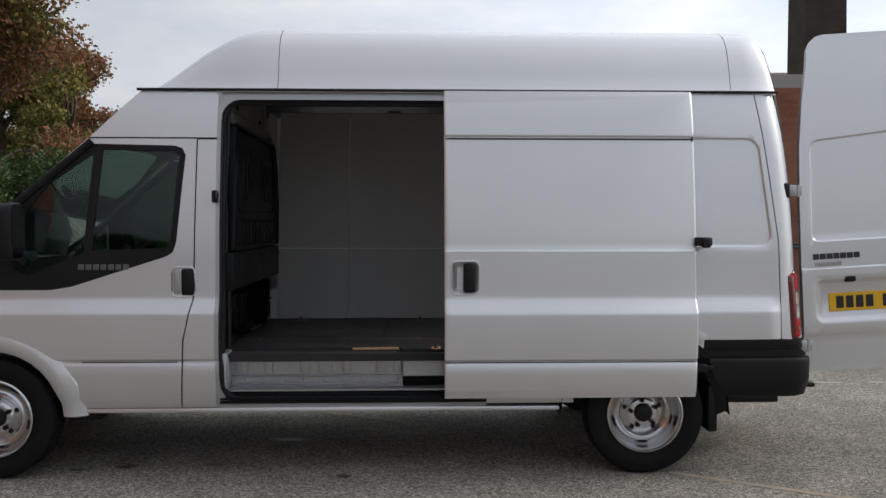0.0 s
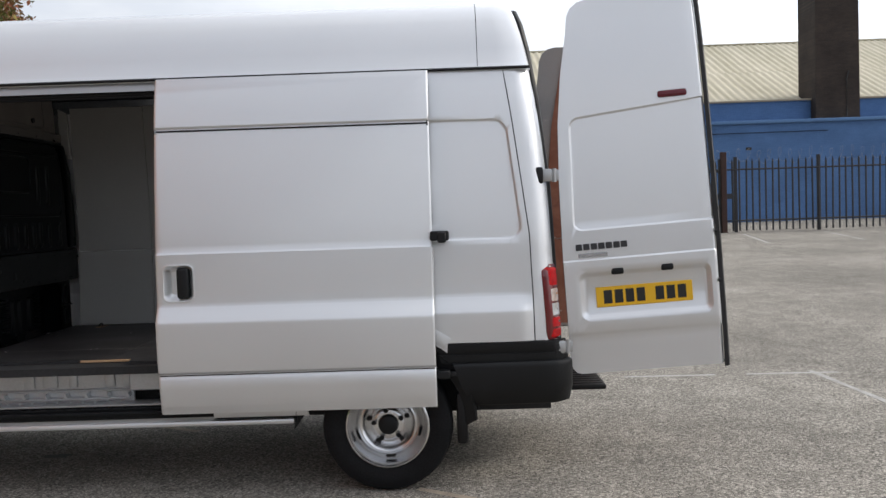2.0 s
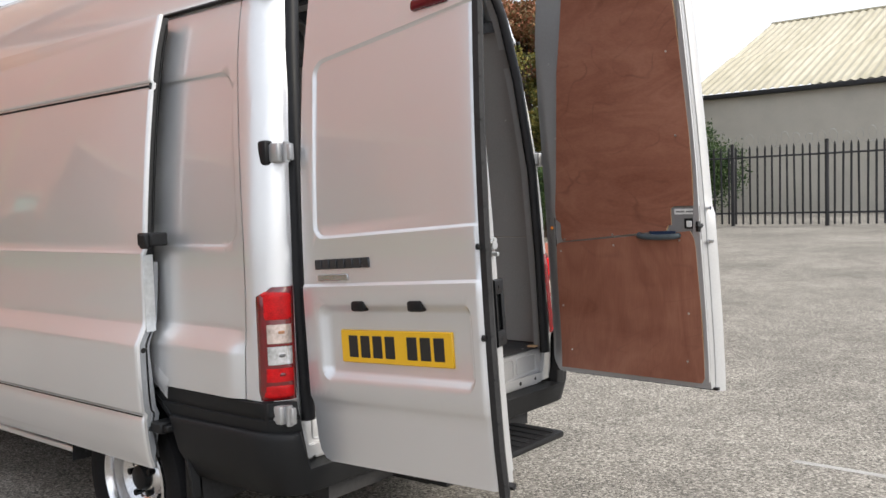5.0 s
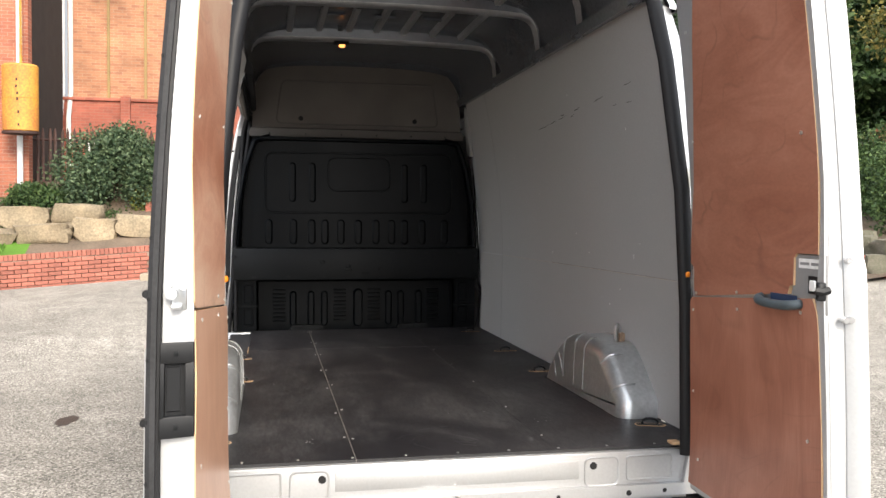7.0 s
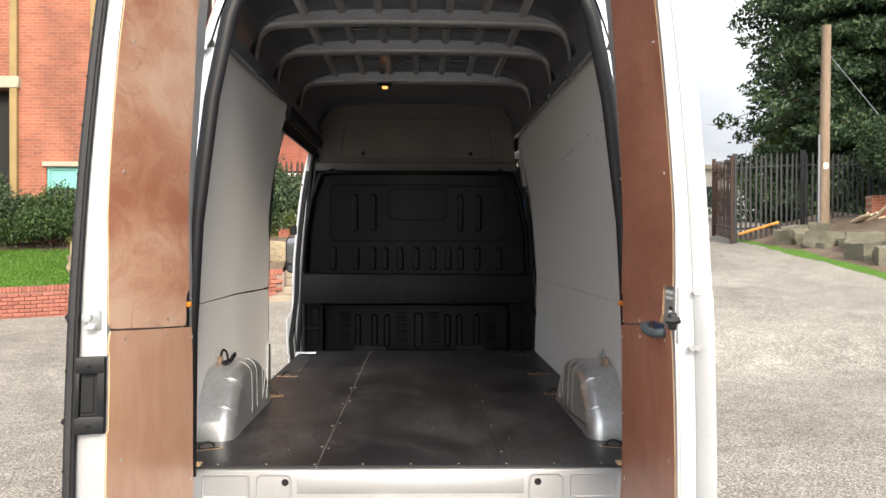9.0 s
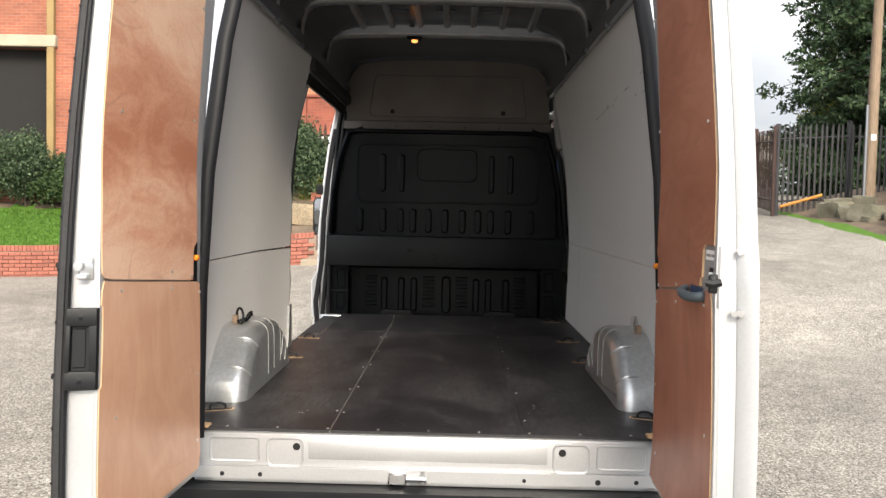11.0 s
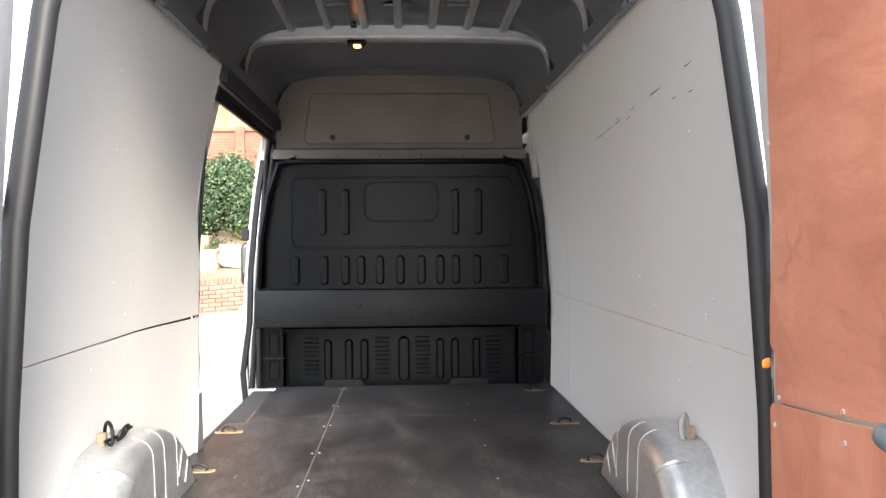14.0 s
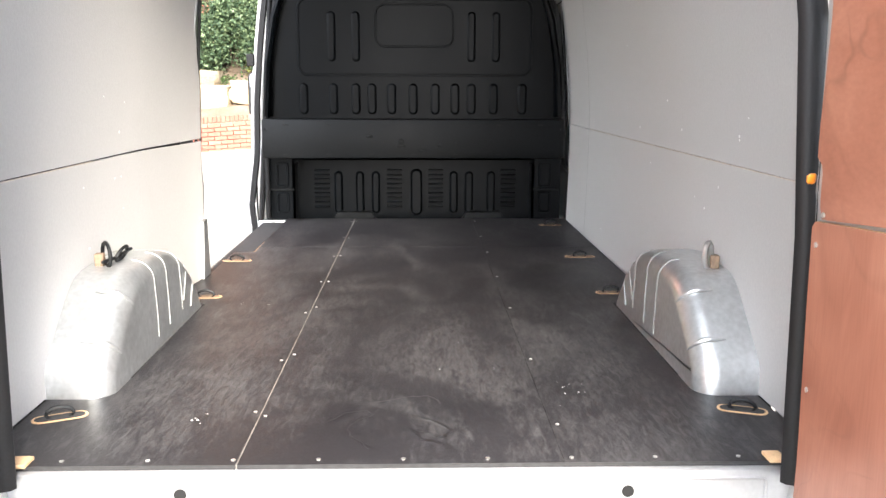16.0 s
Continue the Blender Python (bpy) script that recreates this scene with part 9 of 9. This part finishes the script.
for k in range(6):
    bm = bmesh.new()
    box(bm, 0.31, 0.36, 0.35 + k * 0.13, 0.465 + k * 0.13, 0.1, 1.55, 0.01, 1)
    part("plank", bm, BLUE_DOOR, bdoor)
bm = bmesh.new()
box(bm, 0.05, 0.32, 0.75, 1.25, 3.2, 3.75)
part("vent_opening", bm, DARK_ROOM, bld)
bm = bmesh.new()
for z in (4.6, 4.85):
    box(bm, 0.08, 0.16, -0.06, 0.36, z, z + 0.07)
part("iron_tie", bm, DARK_IRON, bld)
for y in (-3.75, -3.95):
    bm = bmesh.new()
    tube(bm, [(0.45, y, -0.3), (0.45, y, 2.6), (0.15, y, 3.3), (0.12, y, 13.0)], 0.06, 8)
    part("downpipe", bm, WHITE_PIPE, bld)

# stair block between the two buildings
blk = thing("stair_block", "narrow set-back brick stair block", "building", (-19.0, -6.0, 1.2))
bm = bmesh.new()
box(bm, -2.0, 0.0, -2.0, 1.05, -1.0, 15.0)
part("wall", bm, BRICK_B, blk)
for y in (-0.2, 0.55):
    bm = bmesh.new()
    box(bm, 0.0, 0.2, y - 0.18, y + 0.18, -0.5, 15.0, 0.01, 1)
    part("pilaster", bm, BRICK_A_LOW, blk)
bm = bmesh.new()
box(bm, -0.05, 0.02, 0.05, 0.38, 3.2, 4.4)
part("dark_opening", bm, DARK_ROOM, blk)
bm = bmesh.new()
tube(bm, [(0.3, 0.95, -0.3), (0.3, 0.95, 13.0)], 0.055, 8)
part("downpipe", bm, WHITE_PIPE, blk)

# building with the loading opening
bb = thing("loading_building", "red brick building with tan concrete frame", "building", (-16.3, -10.0, 1.2))
bm = bmesh.new()
wall_b = sheet([(-21.0, -1.0), (5.35, -1.0), (5.35, 15.0), (-21.0, 15.0)], lambda y, z: (0.0, y, z), lambda y, z: (-0.3, y, z), holes=[[(-4.2, 0.6), (1.55, 0.6), (1.55, 3.85), (-4.2, 3.85)], [(2.33, 0.9), (3.05, 0.9), (3.05, 2.05), (2.33, 2.05)]])
part("wall", wall_b, BRICK_B, bb, "red brick wall")
bm = bmesh.new()
box(bm, -3.4, -0.3, -4.5, 5.3, -1.0, 15.0)
bmesh.ops.reverse_faces(bm, faces=bm.faces[:])
part("inner_room", bm, DARK_ROOM, bb)
bm = bmesh.new()
box(bm, -0.1, 0.14, -21.0, 1.75, 3.85, 4.12, 0.02, 1)
part("lintel_beam", bm, CONCRETE, bb, "stained tan concrete beam")
for y in (-18.2, -13.6, -9.0, -4.3, 1.62, 3.46):
    bm = bmesh.new()
    box(bm, 0.0, 0.12, y - 0.085, y + 0.085, -0.5 if y < 3 else 0.5, 15.0, 0.01, 1)
    part("rib", bm, RIB, bb)
bm = bmesh.new()
box(bm, -0.1, 0.06, 2.25, 3.14, 2.06, 2.17, 0.008, 1)
part("window_lintel", bm, CONCRETE, bb)
bm = bmesh.new()
for y0, y1, z0, z1 in ((2.33, 3.05, 1.98, 2.05), (2.33, 3.05, 0.9, 0.98), (2.33, 2.39, 0.98, 1.98), (2.99, 3.05, 0.98, 1.98), (2.39, 2.99, 1.55, 1.60)):
    box(bm, -0.12, -0.05, y0, y1, z0, z1)
wf = part("window", bm, TEAL, bb, "teal-painted window")
for z0, z1 in ((0.98, 1.55), (1.60, 1.98)):
    bm = bmesh.new()
    box(bm, -0.10, -0.08, 2.39, 2.99, z0, z1)
    part("pane", bm, TEAL if z0 > 1.5 else PANE, wf)
bm = bmesh.new()
tube(bm, [(0.1, 5.2, -0.3), (0.1, 5.2, 13.0)], 0.06, 8)
part("downpipe", bm, WHITE_PIPE, bb)

hop = thing("yellow_hopper", "rusty yellow steel hopper on the wall", "hopper", (-15.8, -4.68, 3.25))
bm = bmesh.new()
lathe_rows = []
for z, r in ((0.0, 0.30), (0.04, 0.35), (1.36, 0.355), (1.40, 0.31)):
    lathe_rows.append([(r * math.cos(k / 20 * math.tau) * 0.8, r * math.sin(k / 20 * math.tau), z) for k in range(20)])
loft(bm, lathe_rows)
part("drum", bm, YELLOW_STEEL, hop)
bm = bmesh.new()
tube(bm, [(-0.05, 0, 1.4), (-0.05, 0, 3.0), (-0.05, 0.02, 9.0)], 0.03, 6)
part("hanger", bm, YELLOW_STEEL, hop)
for z in (0.35, 1.05):
    bm = bmesh.new()
    box(bm, -0.55, -0.2, -0.22, -0.08, z, z + 0.08, 0.006, 1)
    part("wall_bracket", bm, RUST_IRON, hop)
for k, (y, z) in enumerate(((0.0, 1.06), (-0.01, 0.92), (0.01, 0.78), (0.01, 0.66), (0.03, 0.40), (0.03, 0.14))):
    bm = bmesh.new()
    box(bm, 0.268, 0.288, y - 0.017, y + 0.017, z - 0.03, z + 0.03, 0.006, 1)
    part("rust_hole", bm, RUST_IRON, hop)
bm = bmesh.new()
loft(bm, [[(r * math.cos(k / 20 * math.tau) * 0.8, r * math.sin(k / 20 * math.tau), z) for k in range(20)] for z, r in ((-0.035, 0.33), (-0.03, 0.362), (0.012, 0.364), (0.02, 0.35))])
part("bottom_rim", bm, RUST_IRON, hop)
bm = bmesh.new()
tube(bm, [(0.285 * math.cos(k / 20 * math.tau), 0.358 * math.sin(k / 20 * math.tau), 0.70) for k in range(20)], 0.006, 5, True)
part("weld_seam", bm, YELLOW_STEEL, hop)

# the yard's south side, behind the camera's line: unseen, added to shape light and reflections
south = thing("unseen_south_block", "unseen long grey block, added for light and reflections on the van", "building", (-16.0, -48.5, 0.0))
bm = bmesh.new()
box(bm, 0.0, 52.0, -0.4, 0.0, -0.5, 3.0)
part("wall", bm, mat("south_render", (0.22, 0.225, 0.235), 0.9, 0.0, 0.2, 0.6, 20.0, 0.002), south)
bm = bmesh.new()
box(bm, -0.1, 52.1, -0.5, 0.08, 3.0, 3.2, 0.02, 1)
part("coping", bm, CONCRETE, south)
# unseen trees, added on the same side
for k, (x, y) in enumerate(((-11.5, -27.0), (-15.5, -29.0), (-19.5, -26.5))):
    leafy_tree("unseen_yard_tree", "unseen green leafy tree, added along the yard edge", x, y, 4.6, 2.2, LEAF_SHRUB, 120 + k, 5000, 0.2, 0.1)

# fence behind the steps
palisade("step_fence", "rusty dark palisade fence above the steps", (-16.7, -5.2), (-16.7, 3.6), 1.85, 0.125, 2.2, z_at=lambda x, y: 1.60, iron=RUST_IRON)

# evergreen and bush beside the steps
conifer("yew_tree", "dense dark green yew beside the brick building", -17.9, 2.9, 10.5, 2.9, LEAF_DARK, 51, 75000, 0.085, 1.3, 0.02, "tree")
conifer("cypress", "green cypress behind the bush", -16.4, 5.2, 8.0, 2.2, LEAF_CONIFER, 56, 45000, 0.085, 1.3, 0.02, "tree")
shrub("laurel_bush", "yellow-green variegated bush beside the steps", -15.0, 2.5, 1.4, 1.0, 1.1, 2.6, LEAF_YELLOW, 52, 6000, 0.10)
shrub("laurel_bush", "yellow-green variegated bush beside the steps", -14.4, 3.6, 1.0, 0.9, 1.0, 1.6, LEAF_SHRUB, 53, 4000, 0.10)

# ---- drive, gate and trees to the front and far side ----
def verge_z(x, y):
    d = max((y - (8.8 + (-10.0 - x) * 0.04)), 0.0)
    return ground_z(x, y) + 0.05 + 0.17 * min(max(d - 0.6, 0.0), 2.6) ** 1.1


vx = [-20.0 + 0.5 * i for i in range(25)]
vvs, nv = [], 13
for x in vx:
    for j in range(nv):
        y = 8.8 + (-10.0 - x) * 0.04 + 0.45 * j
        vvs.append((x, y, verge_z(x, y) + 0.06 * noise.noise(Vector((x, y, 3.0))) - (0.12 if j == 0 else 0)))
fl_, fs_ = [], []
for i in range(len(vx) - 1):
    for j in range(nv - 1):
        (fl_ if j < 1 else fs_).append((i * nv + j, (i + 1) * nv + j, (i + 1) * nv + j + 1, i * nv + j + 1))
tagged(new("grass_verge", fast_mesh("verge", vvs, fl_, LAWN)), "narrow green grass verge beside the drive", "verge", "", "structure")
tagged(new("verge_bank", fast_mesh("verge_bank", vvs, fs_, SOIL)), "stony soil bank beside the drive", "bank", "", "structure")
GREY_STONE = mat("mossy_grey_stone", (0.20, 0.18, 0.14), 0.92, 0.0, 0.3, 3.0, 40.0, 0.006, col2=(0.10, 0.10, 0.065), rand=0.2)
for k in range(34):
    rr_ = random.Random(300 + k)
    x = -17.6 + 0.29 * k
    y = 9.75 + (-10.0 - x) * 0.04 + rr_.uniform(-0.1, 0.75)
    sz = rr_.uniform(0.22, 0.6)
    boulder(x, y, verge_z(x, y) + 0.16 * sz, sz * 1.2, sz * 0.9, sz * 0.75, 100 + k, rr_.uniform(0, 90), GREY_STONE, "verge_stone", "mossy grey stone block in the verge", "verge stones")
for k in range(6):
    rr_ = random.Random(200 + k)
    bm = bmesh.new()
    a = rr_.uniform(0, 3.1)
    tube(bm, [(0, 0, 0), (0.35 * math.cos(a), 0.35 * math.sin(a), 0.12), (0.7 * math.cos(a), 0.7 * math.sin(a), rr_.uniform(0.1, 0.45))], [0.06, 0.05, 0.03], 6)
    lg = solid("cut_branch", bm, mat("pale_cut_wood", (0.48, 0.38, 0.26), 0.9, 0.0, 0.2) if k == 0 else bpy.data.materials["pale_cut_wood"], "pale cut branch in a pile by the pole", "branch", "cut branches")
    lg.location = (-16.9, 11.5 + 0.1 * k, verge_z(-16.9, 11.5) + 0.04)
gz0 = ground_z(-18.5, 9.2)
palisade("drive_gate_fence", "tall dark palisade fence and gate across the drive", (-18.5, 9.2), (-18.5, 17.3), 2.25, 0.135, 1.8, z_at=lambda x, y: ground_z(-18.5, min(y, 10.2)) + 0.02)
palisade("open_gate", "open dark palisade gate leaf beside the drive", (-18.56, 9.2), (-21.4, 9.66), 2.2, 0.135, 2.8, z_at=lambda x, y: ground_z(x, 9.2) + 0.02, iron=RUST_IRON)
bm = bmesh.new()
tube(bm, [(-18.4, 9.25, gz0 + 0.24), (-18.35, 10.28, gz0 + 0.56)], 0.04, 6)
solid("barrier_bar", bm, YELLOW_STEEL, "yellow steel barrier bar lying low", "barrier")
pole = thing("utility_pole", "weathered timber utility pole with a stay wire", "pole", (-17.6, 11.1, ground_z(-17.6, 11.1)))
bm = bmesh.new()
tube(bm, [(0, 0, -0.3), (0, 0.02, 2.5), (0, 0.06, 5.35)], [0.15, 0.13, 0.11], 10)
part("shaft", bm, TIMBER, pole)
bm = bmesh.new()
tube(bm, [(0, 0.06, 4.7), (0.6, 3.4, 0.3)], 0.012, 4)
part("stay_wire", bm, WIRE, pole)
bm = bmesh.new()
tube(bm, [(0.1, -0.16, 0.0), (0.1, -0.15, 2.6)], 0.035, 6)
part("cable_guard", bm, WIRE, pole)
bm = bmesh.new()
box(bm, 0.12, 0.14, -0.06, 0.06, 1.75, 1.9)
part("pole_plate", bm, STICKER, pole)
bm = bmesh.new()
for k in range(5):
    tube(bm, [(0.0, -0.2, 2.9 + 0.42 * k), (0.0, 0.26, 2.9 + 0.42 * k)], 0.012, 5)
part("step_irons", bm, DARK_IRON, pole, kind="stuff")
bm = bmesh.new()
box(bm, -0.15, 0.15, 0.0, 3.4, -0.3, 1.05)
pw = solid("brick_pier_wall", bm, BRICK_B, "weathered red brick wall end by the drive", "wall", kind="structure")
pw.location = (-17.3, 12.1, ground_z(-17.3, 11.0) + 0.05)
shrub("juniper", "blue-green juniper over the brick wall", -17.0, 13.3, ground_z(-17, 11) + 0.9, 1.3, 1.5, 2.9, LEAF_CONIFER, 61, 7000, 0.10)
conifer("cedar_tree", "large dark cedar with layered boughs", -25.0, 15.9, 22.0, 4.9, LEAF_CONIFER, 62, 320000, 0.085, None, 0.03, taper=0.38)
conifer("cedar_tree", "large dark cedar with layered boughs", -30.0, 20.0, 22.0, 6.2, LEAF_CONIFER, 68, 80000, 0.14, None, 0.05)
conifer("cedar_tree", "large dark cedar with layered boughs", -29.0, 23.0, 14.0, 5.2, LEAF_DARK, 63, 55000, 0.15, None, 0.05)
conifer("cedar_tree", "large dark cedar with layered boughs", -22.5, 21.5, 12.0, 4.6, LEAF_DARK, 64, 60000, 0.13, None, 0.05)
leafy_tree("young_tree", "small yellow-leaved tree beyond the gate", -34.0, 16.6, 5.5, 1.8, LEAF_YELLOW, 66, 4000, 0.16)
far = thing("office_block", "pale flat-roofed block beyond the gate", "building", (-46.0, 12.0, 3.0))
bm = bmesh.new()
box(bm, -6.0, 0.0, -4.0, 7.0, -2.0, 2.8)
part("wall", bm, BEIGE_WALL, far)
bm = bmesh.new()
box(bm, -6.2, 0.2, -4.2, 7.2, 2.8, 3.05)
part("flat_roof", bm, CONCRETE, far)
for y in (1.6, 3.2, 4.9):
    bm = bmesh.new()
    box(bm, -0.05, 0.03, y, y + 1.2, 0.6, 1.8)
    part("window", bm, PANE, far)
bm = bmesh.new()
box(bm, -1.2, 1.2, -1.2, 1.2, -1.0, 1.75)
hut = solid("brick_hut", bm, BRICK_B, "small flat-topped red brick hut", "hut")
hut.location = (-36.0, 12.6, 2.2)
# low brick edge and hedge beside the drive
bm = bmesh.new()
loft(bm, [[(x + a, y + b, ground_z(x, y) + z) for a, b, z in ((0, 0, -0.2), (0.15, 0.2, -0.2), (0.15, 0.2, 0.28), (0, 0, 0.28))] for x, y in ((-10.2, 9.0), (-8.4, 9.7), (-6.6, 11.2), (-5.6, 13.5))])
bmesh.ops.recalc_face_normals(bm, faces=bm.faces[:])
solid("brick_edging", bm, BRICK_ONE, "low red brick edging wall of a raised bed", "wall", kind="structure")
for k, (x, y) in enumerate(((-10.4, 12.2), (-8.9, 13.2), (-7.6, 15.0), (-12.2, 13.0))):
    shrub("hedge_shrub", "dense dark mixed hedge beyond the drive", x, y, ground_z(x, y), 1.3, 1.3, 2.4, LEAF_DARK, 71 + k, 5200, 0.10, "hedge")
leafy_tree("autumn_tree", "autumn tree with red and olive leaves", -11.3, 15.0, 7.5, 2.6, LEAF_RED, 75, 9000, 0.13, m2=LEAF_OLIVE)
for k, (x, y, h, w) in enumerate(((-12.1, 29.8, 5.2, 1.9), (-14.3, 28.6, 7.6, 2.6), (-17.3, 29.0, 9.4, 3.1), (-20.6, 29.5, 10.2, 3.6), (-25.5, 30.0, 10.6, 3.8), (-19.0, 33.0, 9.8, 3.4))):
    leafy_tree("autumn_tree", "autumn tree with red and olive leaves behind the fence", x, y, h, w, LEAF_RED if k in (2, 3, 5) else LEAF_OLIVE, 81 + k, 12000, 0.17, 0.14, m2=LEAF_OLIVE if k in (2, 3) else (LEAF_RED if k == 1 else LEAF_YELLOW), extra_twigs=14 if k == 2 else 0)
for k in range(7):
    x = -8.8 - 2.3 * k
    shrub("hedge_shrub", "dense green hedge behind the yard fence", x, 27.0, ground_z(x, 27), 1.6, 1.0, 3.4, LEAF_OLIVE if k % 2 else LEAF_DARK, 91 + k, 4200, 0.13, "hedge")

# bricks of the low wall, one by one
bm = bmesh.new()
box(bm, -0.05, 0.05, -0.1065, 0.1065, 0.0, 0.064, 0.004, 1)
brick_me = mesh_of(bm, BRICK_ONE)
bm = bmesh.new()
box(bm, -0.11, 0.11, -0.034, 0.034, 0.0, 0.105, 0.004, 1)
cope_me = mesh_of(bm, BRICK_ONE)
rng = random.Random(17)
rest_v, rest_f = [], []
cnt = 0
for c in range(7):
    y = -11.6 + (0.1125 if c % 2 else 0.0)
    while y < -1.78:
        slope = math.degrees(math.atan((ground_z(-13, y + 0.1) - ground_z(-13, y - 0.1)) / 0.2))
        if y > -8.4:
            share("brick", brick_me, garden_wall, pose(-13.0 + 0.022 + rng.uniform(-0.002, 0.002), y, ground_z(-13.0, y) - 0.035 + c * 0.075, slope, 0, 0))
        else:
            z = ground_z(-13.0, y) - 0.035 + c * 0.075
            i0 = len(rest_v)
            rest_v += [(-12.98 + a, y + b, z + d) for a, b, d in ((0, -0.105, 0), (0, 0.105, 0), (0, 0.105, 0.064), (0, -0.105, 0.064))]
            rest_f.append((i0, i0 + 1, i0 + 2, i0 + 3))
        cnt += 1
        y += 0.225
y = -11.6
while y < -1.70:
    slope = math.degrees(math.atan((ground_z(-13, y + 0.1) - ground_z(-13, y - 0.1)) / 0.2))
    if y > -8.4:
        share("coping_brick", cope_me, garden_wall, pose(-13.07, y, ground_z(-13.0, y) + 0.50, slope, 0, 0))
    y += 0.077
far_bricks = new("far_bricks", fast_mesh("far_bricks", rest_v, rest_f, BRICK_ONE))
far_bricks.parent = garden_wall
far_bricks["kind"] = "stuff"
